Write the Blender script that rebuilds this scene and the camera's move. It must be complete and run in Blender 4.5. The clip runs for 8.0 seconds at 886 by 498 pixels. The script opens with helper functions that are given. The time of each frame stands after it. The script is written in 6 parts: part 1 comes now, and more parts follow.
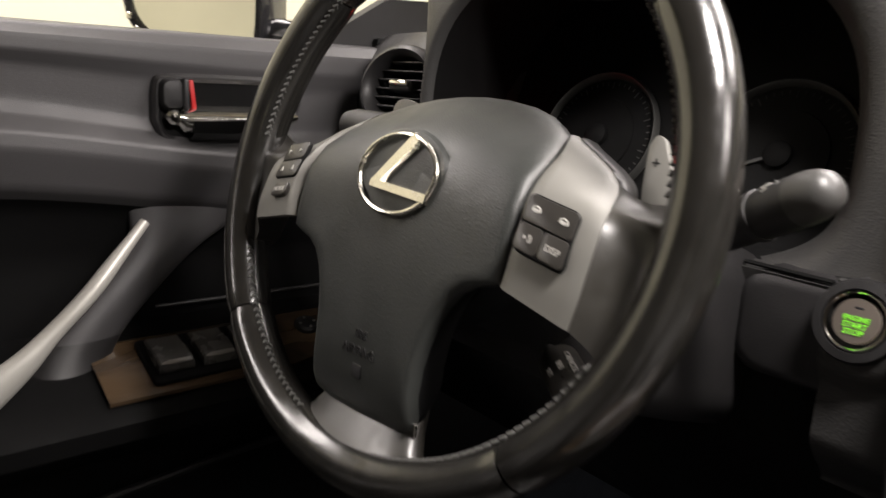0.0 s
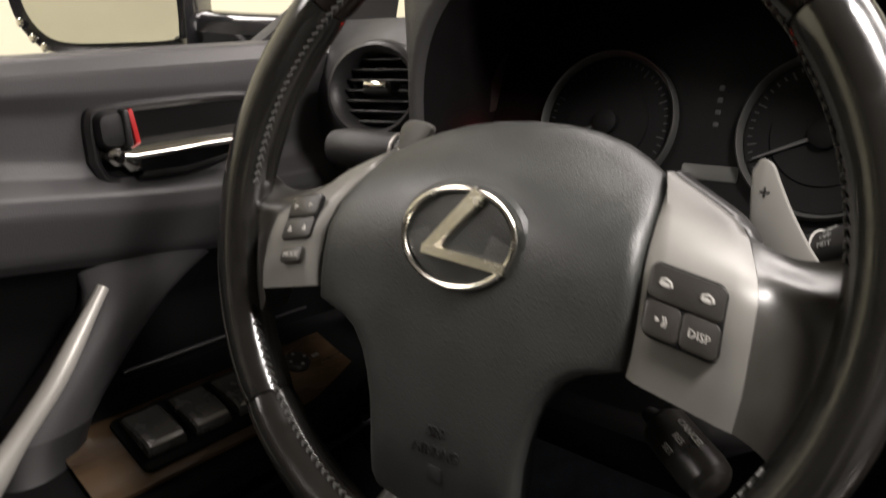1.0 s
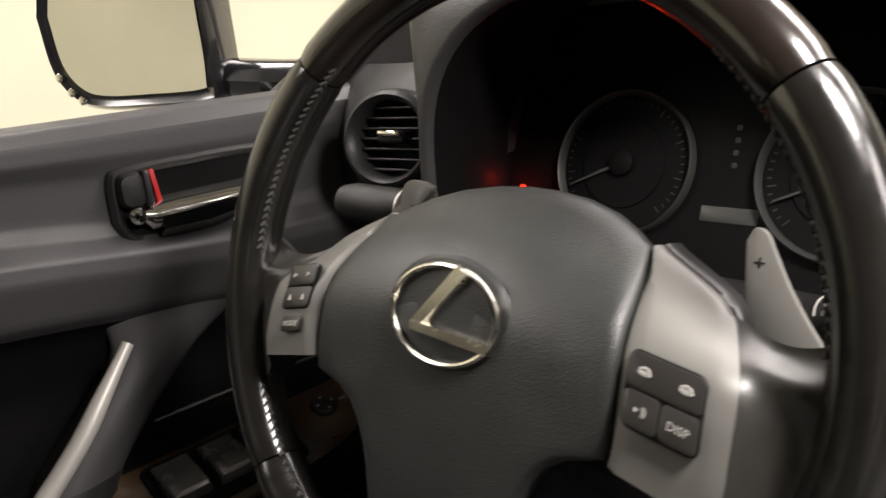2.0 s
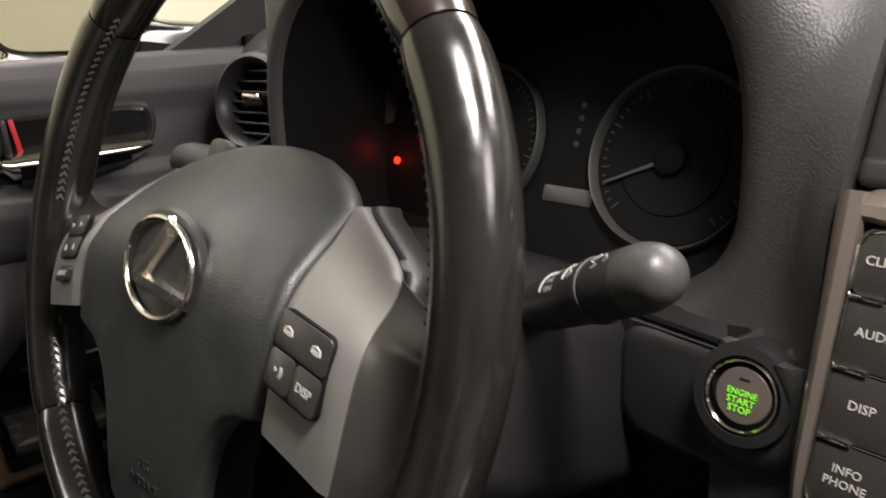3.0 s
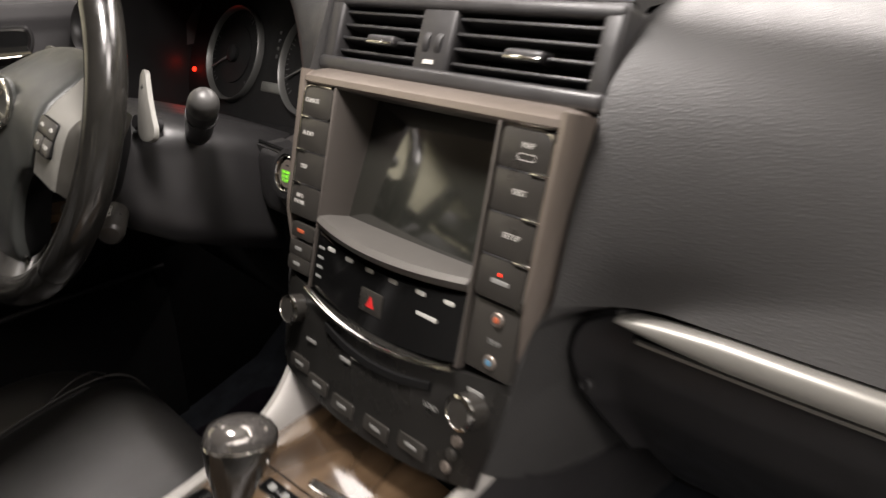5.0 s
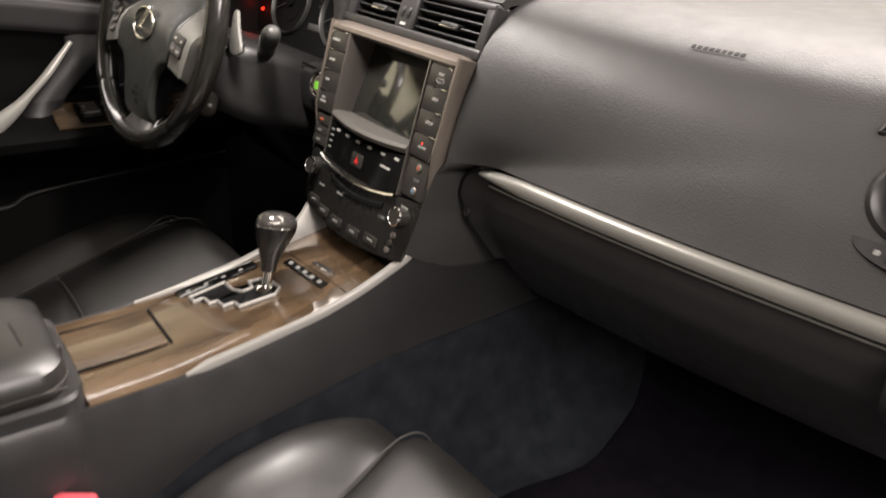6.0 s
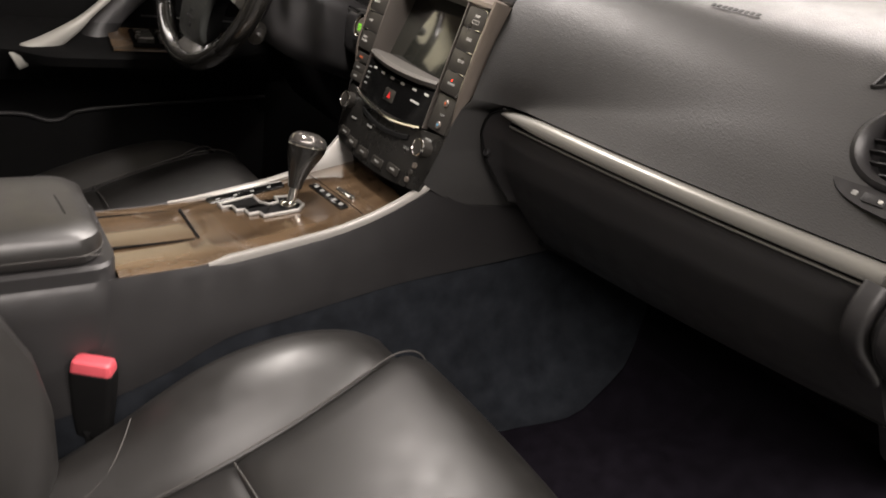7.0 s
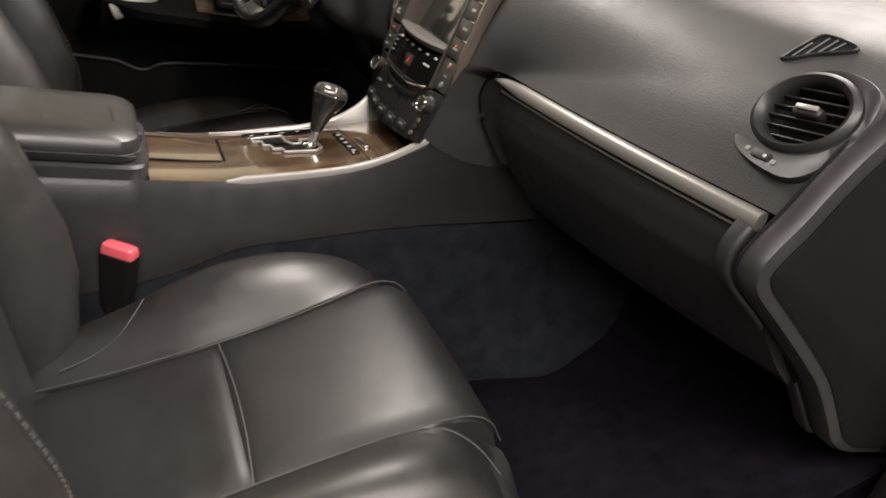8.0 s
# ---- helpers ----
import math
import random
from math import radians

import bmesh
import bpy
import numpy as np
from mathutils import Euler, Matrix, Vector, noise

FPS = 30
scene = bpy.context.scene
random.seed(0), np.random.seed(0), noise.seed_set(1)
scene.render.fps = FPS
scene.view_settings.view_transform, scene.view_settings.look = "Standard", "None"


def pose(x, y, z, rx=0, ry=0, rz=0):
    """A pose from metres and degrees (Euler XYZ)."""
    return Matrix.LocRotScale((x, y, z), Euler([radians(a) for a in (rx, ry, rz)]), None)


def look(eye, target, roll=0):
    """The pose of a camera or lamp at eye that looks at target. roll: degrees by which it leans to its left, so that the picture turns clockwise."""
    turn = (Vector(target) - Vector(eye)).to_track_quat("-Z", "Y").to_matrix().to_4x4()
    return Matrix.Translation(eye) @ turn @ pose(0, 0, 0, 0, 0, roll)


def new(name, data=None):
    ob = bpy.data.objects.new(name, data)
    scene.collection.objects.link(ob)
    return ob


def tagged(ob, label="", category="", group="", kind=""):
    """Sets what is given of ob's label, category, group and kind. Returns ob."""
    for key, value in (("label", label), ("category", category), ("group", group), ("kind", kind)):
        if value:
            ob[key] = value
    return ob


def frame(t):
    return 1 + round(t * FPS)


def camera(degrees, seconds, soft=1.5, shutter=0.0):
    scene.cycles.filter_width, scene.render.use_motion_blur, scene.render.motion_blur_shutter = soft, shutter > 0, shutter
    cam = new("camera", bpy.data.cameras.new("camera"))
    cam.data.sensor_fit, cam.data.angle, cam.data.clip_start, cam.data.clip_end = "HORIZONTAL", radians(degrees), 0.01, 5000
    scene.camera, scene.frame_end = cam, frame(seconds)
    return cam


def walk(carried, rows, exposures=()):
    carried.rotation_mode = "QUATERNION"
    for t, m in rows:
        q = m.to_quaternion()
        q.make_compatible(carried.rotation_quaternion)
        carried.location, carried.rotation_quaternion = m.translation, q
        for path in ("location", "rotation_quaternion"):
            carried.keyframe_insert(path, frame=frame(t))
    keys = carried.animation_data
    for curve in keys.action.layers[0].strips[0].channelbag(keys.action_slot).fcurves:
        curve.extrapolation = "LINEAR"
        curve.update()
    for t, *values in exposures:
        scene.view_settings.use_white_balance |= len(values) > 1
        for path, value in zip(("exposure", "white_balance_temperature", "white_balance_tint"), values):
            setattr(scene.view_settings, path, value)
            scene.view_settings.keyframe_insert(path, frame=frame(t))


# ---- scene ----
cam = camera(62.0, 8.0, shutter=0.5)
PATH = [
    (0, (-0.025, 0.082, 0.846), (-1.518, 1.336, 0.401), 3.0),
    (0.5, (-0.126, 0.09, 0.876), (-1.485, 1.448, 0.319), 0.2),
    (1, (-0.149, 0.083, 0.893), (-1.448, 1.481, 0.295), -2.5),
    (1.2, (-0.159, 0.079, 0.916), (-1.452, 1.484, 0.322), -3.4),
    (2.3, (-0.095, 0.16, 0.923), (-1.547, 1.411, 0.351), -5.0),
    (2.5, (-0.065, 0.194, 0.912), (-1.529, 1.428, 0.337), -4.4),
    (3, (-0.034, 0.233, 0.898), (-1.509, 1.443, 0.297), -2.9),
    (3.5, (-0.017, 0.238, 0.882), (-1.487, 1.431, 0.236), -2.6),
    (4, (0.034, 0.243, 0.882), (-1.422, 1.436, 0.206), -2.8),
    (4.5, (0.239, 0.236, 0.881), (-1.187, 1.448, 0.176), -2.6),
    (4.7, (0.316, 0.224, 0.885), (-1.093, 1.453, 0.175), -2.1),
    (5.8, (0.762, 0.03, 1.001), (-0.636, 1.176, 0.144), 2.3),
    (6, (0.83, -0.012, 0.994), (-0.577, 1.12, 0.133), 3.9),
    (6.5, (0.862, -0.044, 0.968), (-0.524, 1.118, 0.115), 8.1),
    (7, (0.917, -0.054, 0.933), (-0.525, 1.036, 0.078), 10.0),
    (7.5, (1.039, 0.021, 0.923), (-0.475, 1.013, 0.073), 11.4),
    (8, (1.123, 0.014, 0.918), (-0.454, 0.894, 0.059), 13.6),
]
walk(cam, [(t, look(eye, target, roll)) for t, eye, target, roll in PATH], [(t, e, 6450 if t < 5 else 6600, 13) for t, e in ((0, 0.12), (0.5, 0.0), (1.2, -0.1), (2.5, -0.12), (3.5, -0.25), (4.2, -0.28), (4.7, -0.08), (5.8, 0.05), (8, -0.08))])

# ---- light ----
world = bpy.data.worlds.new("world")
scene.world = world
world.use_nodes = True
world.node_tree.nodes["Background"].inputs[0].default_value = (0.9, 0.9, 0.88, 1)
world.node_tree.nodes["Background"].inputs[1].default_value = 0.004


def area_lamp(name, eye, target, sx, sy, watts, colour=(1.0, 0.93, 0.875)):
    data = bpy.data.lights.new(name, "AREA")
    data.shape, data.size, data.size_y, data.energy, data.color = "RECTANGLE", sx, sy, watts, colour
    ob = new(name, data)
    ob.matrix_world = look(eye, target)
    return ob


# ceiling lights of the garage: rows on either side of the car and one before its nose
LAMPS = [((2.50, 0.35, 2.42), (2.50, 0.35, 0), 1.40, 2.2, 140),
         ((1.85, -1.2, 2.42), (1.85, -1.2, 0), 0.90, 2.0, 105),
         ((-1.75, -1.0, 2.42), (-1.75, -1.0, 0), 0.50, 3.8, 90),
         ((0.1, 2.1, 2.42), (0.1, 2.1, 0), 2.6, 1.00, 190)]
for eye, target, sx, sy, watts in LAMPS:
    area_lamp("tube_light", eye, target, sx, sy, watts)
# added courtesy lamp, out of view, assumed lit while the passenger door stands open
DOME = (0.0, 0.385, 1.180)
area_lamp("assumed_dome_light", DOME, (0.0, 0.385, 0.0), 0.15, 0.09, 6.6, (1.0, 0.94, 0.88))


# ---- materials ----
def mat(name, colour, rough=0.5, metal=0.0, grain=0.0, scale=300.0, vary=0.15, coat=0.0, emit=0.0, big=9.0, cells=False, rough_vary=0.08):
    m = bpy.data.materials.new(name)
    m.use_nodes = True
    nt = m.node_tree
    b = nt.nodes["Principled BSDF"]
    b.inputs["Roughness"].default_value, b.inputs["Metallic"].default_value = rough, metal
    b.inputs["Coat Weight"].default_value, b.inputs["Coat Roughness"].default_value = coat, 0.06
    b.inputs["Base Color"].default_value = (*colour, 1)
    co = nt.nodes.new("ShaderNodeTexCoord")
    if vary:
        n = nt.nodes.new("ShaderNodeTexNoise")
        n.inputs["Scale"].default_value, n.inputs["Detail"].default_value = big, 5
        nt.links.new(co.outputs["Object"], n.inputs["Vector"])
        r = nt.nodes.new("ShaderNodeMapRange")
        r.inputs["From Min"].default_value, r.inputs["From Max"].default_value = 0.3, 0.7
        r.inputs["To Min"].default_value, r.inputs["To Max"].default_value = 1 - vary, 1 + vary
        nt.links.new(n.outputs[0], r.inputs[0])
        x = nt.nodes.new("ShaderNodeVectorMath")
        x.operation = "SCALE"
        x.inputs[0].default_value = colour
        nt.links.new(r.outputs[0], x.inputs["Scale"])
        nt.links.new(x.outputs[0], b.inputs["Base Color"])
        n2 = nt.nodes.new("ShaderNodeTexNoise")
        n2.inputs["Scale"].default_value, n2.inputs["Detail"].default_value = big * 4.3, 6
        nt.links.new(co.outputs["Object"], n2.inputs["Vector"])
        r2 = nt.nodes.new("ShaderNodeMapRange")
        r2.inputs["From Min"].default_value, r2.inputs["From Max"].default_value = 0.3, 0.7
        r2.inputs["To Min"].default_value, r2.inputs["To Max"].default_value = max(0.02, rough - rough_vary), min(1, rough + rough_vary)
        nt.links.new(n2.outputs[0], r2.inputs[0])
        nt.links.new(r2.outputs[0], b.inputs["Roughness"])
    if grain:
        t = nt.nodes.new("ShaderNodeTexVoronoi" if cells else "ShaderNodeTexNoise")
        t.inputs["Scale"].default_value = scale
        nt.links.new(co.outputs["Object"], t.inputs["Vector"])
        bump = nt.nodes.new("ShaderNodeBump")
        bump.inputs["Strength"].default_value, bump.inputs["Distance"].default_value = grain, 0.0006
        nt.links.new(t.outputs[0], bump.inputs["Height"])
        nt.links.new(bump.outputs[0], b.inputs["Normal"])
    if emit:
        b.inputs["Emission Color"].default_value = (*colour, 1)
        b.inputs["Emission Strength"].default_value = emit
    return m


def wood(name, dark, light, rough, coat, stretch):
    """Burl veneer under lacquer: streaks along the local y axis with darker clouds."""
    m = mat(name, light, rough, coat=coat, vary=0.0)
    nt = m.node_tree
    b = nt.nodes["Principled BSDF"]
    co = nt.nodes.new("ShaderNodeTexCoord")
    mp = nt.nodes.new("ShaderNodeMapping")
    mp.inputs["Scale"].default_value = stretch
    nt.links.new(co.outputs["Object"], mp.inputs["Vector"])
    n = nt.nodes.new("ShaderNodeTexNoise")
    n.inputs["Scale"].default_value, n.inputs["Detail"].default_value, n.inputs["Distortion"].default_value = 14, 8, 1.2
    nt.links.new(mp.outputs[0], n.inputs["Vector"])
    ramp = nt.nodes.new("ShaderNodeValToRGB")
    ramp.color_ramp.elements[0].position, ramp.color_ramp.elements[0].color = 0.34, (*dark, 1)
    ramp.color_ramp.elements[1].position, ramp.color_ramp.elements[1].color = 0.66, (*light, 1)
    nt.links.new(n.outputs[0], ramp.inputs[0])
    nt.links.new(ramp.outputs[0], b.inputs["Base Color"])
    return m


DASH = mat("dash_vinyl", (0.038, 0.0372, 0.0364), 0.49, grain=0.34, scale=620, cells=True, vary=0.08, rough_vary=0.04)
PANEL = mat("panel_plastic", (0.021, 0.0202, 0.0207), 0.42, grain=0.25, scale=900, vary=0.08)
PANEL_DARK = mat("dark_plastic", (0.014, 0.0135, 0.014), 0.5, grain=0.25, scale=700, vary=0.1)
PAD = mat("airbag_vinyl", (0.034, 0.0362, 0.0340), 0.42, grain=0.24, scale=1150, cells=True, vary=0.08)
LEATHER = mat("rim_leather", (0.014, 0.0133, 0.0118), 0.19, grain=0.05, scale=600, vary=0.2, big=22, rough_vary=0.07)
WEB = mat("worn_spoke_leather", (0.030, 0.028, 0.024), 0.36, grain=0.05, scale=600, vary=0.2, big=22, rough_vary=0.08)
SEAT = mat("seat_leather", (0.013, 0.0120, 0.0111), 0.44, grain=0.06, scale=520, vary=0.12, big=7, rough_vary=0.05)
SEAT_PERF = mat("perforated_leather", (0.012, 0.0112, 0.0104), 0.45, grain=0.06, scale=700, vary=0.10, big=7, rough_vary=0.04)
STITCH = mat("grey_thread", (0.060, 0.056, 0.052), 0.7, vary=0.2, big=300)
THREAD = mat("dark_thread", (0.065, 0.065, 0.060), 0.6, vary=0.2, big=300)
SILVER = mat("silver_paint", (0.172, 0.168, 0.153), 0.46, metal=0.15, vary=0.05, rough_vary=0.03)
LEDGE = mat("satin_grey_paint", (0.10, 0.094, 0.086), 0.50, metal=0.3, vary=0.05, rough_vary=0.03)
FACE = mat("gloss_dark_panel", (0.013, 0.0125, 0.0115), 0.30, grain=0.08, scale=900, vary=0.08)
SATIN = mat("satin_trim", (0.38, 0.366, 0.343), 0.42, metal=0.45, vary=0.04, rough_vary=0.03)
STRIP_PAINT = mat("satin_strip", (0.25, 0.243, 0.222), 0.40, metal=0.5, vary=0.04, rough_vary=0.03)
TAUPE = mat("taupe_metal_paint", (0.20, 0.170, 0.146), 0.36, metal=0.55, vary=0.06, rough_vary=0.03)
# taupe darkened: the shade inside the screen recess is put into the colour
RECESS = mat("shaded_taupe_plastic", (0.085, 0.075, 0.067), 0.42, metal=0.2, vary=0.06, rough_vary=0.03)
CHROME = mat("chrome", (0.80, 0.78, 0.73), 0.10, metal=1.0, vary=0.05, big=40, rough_vary=0.04)
EMBLEM = mat("brushed_emblem", (0.66, 0.635, 0.56), 0.24, metal=1.0, vary=0.05, big=40, rough_vary=0.05)
STALK_END = mat("stalk_end_grey", (0.042, 0.041, 0.039), 0.44, grain=0.15, scale=1000, vary=0.08)
BUTTON = mat("button_plastic", (0.028, 0.0258, 0.0228), 0.34, grain=0.15, scale=1200, vary=0.08)
GLOSS = mat("piano_black", (0.0045, 0.0045, 0.0045), 0.12, vary=0.1, rough_vary=0.05)
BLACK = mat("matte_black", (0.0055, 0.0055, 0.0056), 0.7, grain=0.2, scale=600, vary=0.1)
SCREEN = mat("screen_glass", (0.018, 0.0185, 0.0155), 0.10, vary=0.1, big=20, rough_vary=0.02)
SCREEN.node_tree.nodes["Principled BSDF"].inputs["IOR"].default_value = 2.4
RIM_WOOD = wood("rim_wood", (0.009, 0.007, 0.006), (0.028, 0.020, 0.015), 0.22, 0.6, (1.0, 1.0, 1.0))
WOOD = wood("console_wood", (0.036, 0.022, 0.012), (0.104, 0.068, 0.039), 0.20, 1.0, (1.5, 0.45, 1.0))
CARPET = mat("carpet_pile", (0.0155, 0.0175, 0.0210), 0.95, grain=1.0, scale=900, vary=0.28, big=30)
DOOR_TRIM = mat("door_vinyl", (0.062, 0.060, 0.062), 0.45, grain=0.3, scale=800, vary=0.06, rough_vary=0.04)
HANDLE = mat("handle_silver", (0.60, 0.585, 0.54), 0.42, metal=0.3, vary=0.05, rough_vary=0.03)
MAT_PILE = mat("mat_pile", (0.0058, 0.0048, 0.0072), 0.95, grain=1.0, scale=1100, vary=0.3, big=40)
BEIGE = mat("beige_lining", (0.42, 0.37, 0.31), 0.85, grain=0.4, scale=900, vary=0.06)
PRINT = mat("white_print", (0.44, 0.43, 0.40), 0.6, vary=0.0)
PRINT_DIM = mat("dim_print", (0.20, 0.20, 0.19), 0.6, vary=0.0)
RED_PRINT = mat("red_print", (0.55, 0.02, 0.02), 0.5, vary=0.1)
ORANGE_PRINT = mat("orange_print", (0.45, 0.10, 0.04), 0.5, vary=0.0)
BLUE_PRINT = mat("blue_print", (0.08, 0.22, 0.35), 0.5, vary=0.0)
BUCKLE_RED = mat("buckle_red", (0.58, 0.085, 0.105), 0.42, vary=0.06, big=60)
GREEN_LIT = mat("lit_green", (0.20, 0.72, 0.03), 0.5, emit=0.55, vary=0.0)
# glow for the lens of the assumed courtesy lamp
LENS_LIT = mat("assumed_lamp_lens", (1.0, 0.95, 0.88), 0.4, emit=4.0, vary=0.0)
RED_LIT = mat("lit_red", (1.0, 0.03, 0.01), 0.5, emit=2.5, vary=0.0)
PALE_LIT = mat("dial_print", (0.028, 0.028, 0.028), 0.6, vary=0.0)
MIRROR = mat("mirror_glass", (0.80, 0.80, 0.76), 0.02, metal=1.0, vary=0.0)
# grey picked for unseen wall and ceiling, to keep bounced light down
GREY_WALL = mat("grey_unseen_surface", (0.20, 0.20, 0.19), 0.85, grain=0.3, scale=60, vary=0.08, big=2)
PLASTER = mat("cream_plaster", (0.70, 0.675, 0.515), 0.9, grain=0.3, scale=60, vary=0.05, big=2)
CONCRETE = mat("concrete", (0.10, 0.10, 0.10), 0.8, grain=0.5, scale=40, vary=0.2, big=3)
BODY = mat("body_paint", (0.02, 0.02, 0.022), 0.18, coat=1.0, vary=0.05)
PEDAL = mat("pedal_rubber", (0.19, 0.15, 0.25), 0.6, grain=0.3, scale=500, vary=0.15)


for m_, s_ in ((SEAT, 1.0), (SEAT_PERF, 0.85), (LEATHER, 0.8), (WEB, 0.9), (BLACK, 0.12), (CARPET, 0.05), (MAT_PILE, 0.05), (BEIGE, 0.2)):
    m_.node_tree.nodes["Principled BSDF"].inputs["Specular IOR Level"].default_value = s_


# ---- mesh helpers ----
def finish(name, bm, material, angle=35):
    bmesh.ops.recalc_face_normals(bm, faces=bm.faces)
    me = bpy.data.meshes.new(name)
    bm.to_mesh(me)
    bm.free()
    for p in me.polygons:
        p.use_smooth = True
    me.set_sharp_from_angle(angle=radians(angle))
    me.materials.append(material)
    return me


def thing(name, base, label, category, group="", kind=""):
    ob = new(name)
    ob.empty_display_size = 0.05
    ob.location = base
    return tagged(ob, label, category, group, kind)


def part(name, bm, material, parent, label="", angle=35):
    ob = new(name, finish(name, bm, material, angle))
    ob.parent = parent
    ob.matrix_parent_inverse = parent.matrix_basis.inverted()
    if label:
        tagged(ob, label)
    return ob


def solid(name, bm, material, label, category, kind="", group="", angle=35):
    """A thing of one mesh."""
    return tagged(new(name, finish(name, bm, material, angle)), label, category, group, kind)


def basis(o, x, y, z):
    return Matrix(((x[0], y[0], z[0], o[0]), (x[1], y[1], z[1], o[1]), (x[2], y[2], z[2], o[2]), (0, 0, 0, 1)))


def shift(x, y, z):
    return Matrix.Translation((x, y, z))


def rbox(sx, sy, sz, r=0.0, seg=2, m=None):
    bm = bmesh.new()
    bmesh.ops.create_cube(bm, size=1)
    bmesh.ops.scale(bm, vec=(sx, sy, sz), verts=bm.verts)
    if r:
        bmesh.ops.bevel(bm, geom=list(bm.edges), offset=r, segments=seg, profile=0.5, affect="EDGES", clamp_overlap=True)
    if m is not None:
        bm.transform(m)
    return bm


def join(*bms):
    """One bmesh out of several."""
    out = bmesh.new()
    for b in bms:
        me = bpy.data.meshes.new("tmp")
        b.to_mesh(me)
        b.free()
        out.from_mesh(me)
        bpy.data.meshes.remove(me)
    return out


def loft(rings, closed=True, caps=True, loop=False, m=None):
    """Skin through rings of equally many points."""
    bm = bmesh.new()
    vs = [[bm.verts.new(p) for p in ring] for ring in rings]
    n = len(vs[0])
    last = len(vs) if loop else len(vs) - 1
    for i in range(last):
        a, b = vs[i], vs[(i + 1) % len(vs)]
        for j in range(n if closed else n - 1):
            k = (j + 1) % n
            bm.faces.new((a[j], a[k], b[k], b[j]))
    if caps and closed and not loop:
        bm.faces.new(vs[0])
        bm.faces.new(list(reversed(vs[-1])))
    if m is not None:
        bm.transform(m)
    return bm


def lathe(profile, seg=32, m=None):
    """Turned about the local z axis: (radius, height) rows."""
    rings = [[(r * math.cos(2 * math.pi * k / seg), r * math.sin(2 * math.pi * k / seg), z) for k in range(seg)] for r, z in profile]
    return loft(rings, m=m)


def sheet(fn, nu, nv, thick=0.004, m=None):
    """A surface fn(u, v), with its thickness behind it."""
    bm = bmesh.new()
    vs = [[bm.verts.new(fn(i / nu, j / nv)) for j in range(nv + 1)] for i in range(nu + 1)]
    for i in range(nu):
        for j in range(nv):
            bm.faces.new((vs[i][j], vs[i + 1][j], vs[i + 1][j + 1], vs[i][j + 1]))
    if thick:
        bm.normal_update()
        back = [[bm.verts.new(v.co - v.normal * thick) for v in row] for row in vs]
        for i in range(nu):
            for j in range(nv):
                bm.faces.new((back[i][j], back[i][j + 1], back[i + 1][j + 1], back[i + 1][j]))
        edge = [(i, 0) for i in range(nu)] + [(nu, j) for j in range(nv)] + [(i, nv) for i in range(nu, 0, -1)] + [(0, j) for j in range(nv, 0, -1)]
        for (i, j), (k, l) in zip(edge, edge[1:] + edge[:1]):
            bm.faces.new((vs[k][l], vs[i][j], back[i][j], back[k][l]))
    if m is not None:
        bm.transform(m)
    return bm


def rr(w, h, r, n=5, cx=0.0, cy=0.0):
    """A rounded rectangle's outline."""
    out = []
    for sx, sy, a0 in ((1, 1, 0), (-1, 1, 90), (-1, -1, 180), (1, -1, 270)):
        for k in range(n + 1):
            a = radians(a0 + 90 * k / n)
            out.append((cx + sx * (w / 2 - r) + r * math.cos(a), cy + sy * (h / 2 - r) + r * math.sin(a)))
    return out


def inset(outline, d):
    """The outline, drawn in by d towards its middle along its own normals."""
    n, out = len(outline), []
    area = sum(outline[i][0] * outline[(i + 1) % n][1] - outline[(i + 1) % n][0] * outline[i][1] for i in range(n))
    s = 1 if area > 0 else -1
    for i in range(n):
        a, b = Vector(outline[i - 1]), Vector(outline[(i + 1) % n])
        t = (b - a).normalized()
        out.append((outline[i][0] - s * t.y * d, outline[i][1] + s * t.x * d))
    return out


def plate(outline, z0, z1, r=0.001, m=None):
    """An outline raised from z0 to z1, with its front edge rounded by r."""
    rings = [[(x, y, z0) for x, y in outline], [(x, y, z1 - r) for x, y in outline],
             [(x, y, z1 - 0.3 * r) for x, y in inset(outline, 0.3 * r)], [(x, y, z1) for x, y in inset(outline, r)]]
    return loft(rings, m=m)


def ring_plate(outer, inner, z0, z1, r=0.001, m=None):
    """A frame between two outlines of equally many points."""
    rings = [[(x, y, z0) for x, y in outer], [(x, y, z1 - r) for x, y in outer], [(x, y, z1) for x, y in inset(outer, r)],
             [(x, y, z1) for x, y in inset(inner, -r)], [(x, y, z1 - r) for x, y in inner], [(x, y, z0) for x, y in inner]]
    return loft(rings, caps=False, loop=True, m=m)


def spline(pts, n):
    """n + 1 points along a smooth curve through pts."""
    pts = [Vector(p) for p in pts]
    ext = [pts[0] * 2 - pts[1], *pts, pts[-1] * 2 - pts[-2]]
    out = []
    for k in range(n + 1):
        s = k / n * (len(pts) - 1)
        i = min(int(s), len(pts) - 2)
        f = s - i
        a, b, c, d = ext[i:i + 4]
        out.append(0.5 * (2 * b + (c - a) * f + (2 * a - 5 * b + 4 * c - d) * f * f + (3 * b - a - 3 * c + d) * f ** 3))
    return out


def sweep(path, section, up=(0, 0, 1), scales=None, closed=False, m=None):
    """A section of (side, up) points carried along a path."""
    path = [Vector(p) for p in path]
    rings = []
    n = len(path)
    for i, p in enumerate(path):
        a, b = (path[i - 1], path[(i + 1) % n]) if closed else (path[max(0, i - 1)], path[min(n - 1, i + 1)])
        t = (b - a).normalized()
        side = t.cross(Vector(up)).normalized()
        top = side.cross(t)
        k = scales[i] if scales else (1, 1)
        rings.append([p + side * (x * k[0]) + top * (y * k[1]) for x, y in section])
    return loft(rings, caps=not closed, loop=closed, m=m)


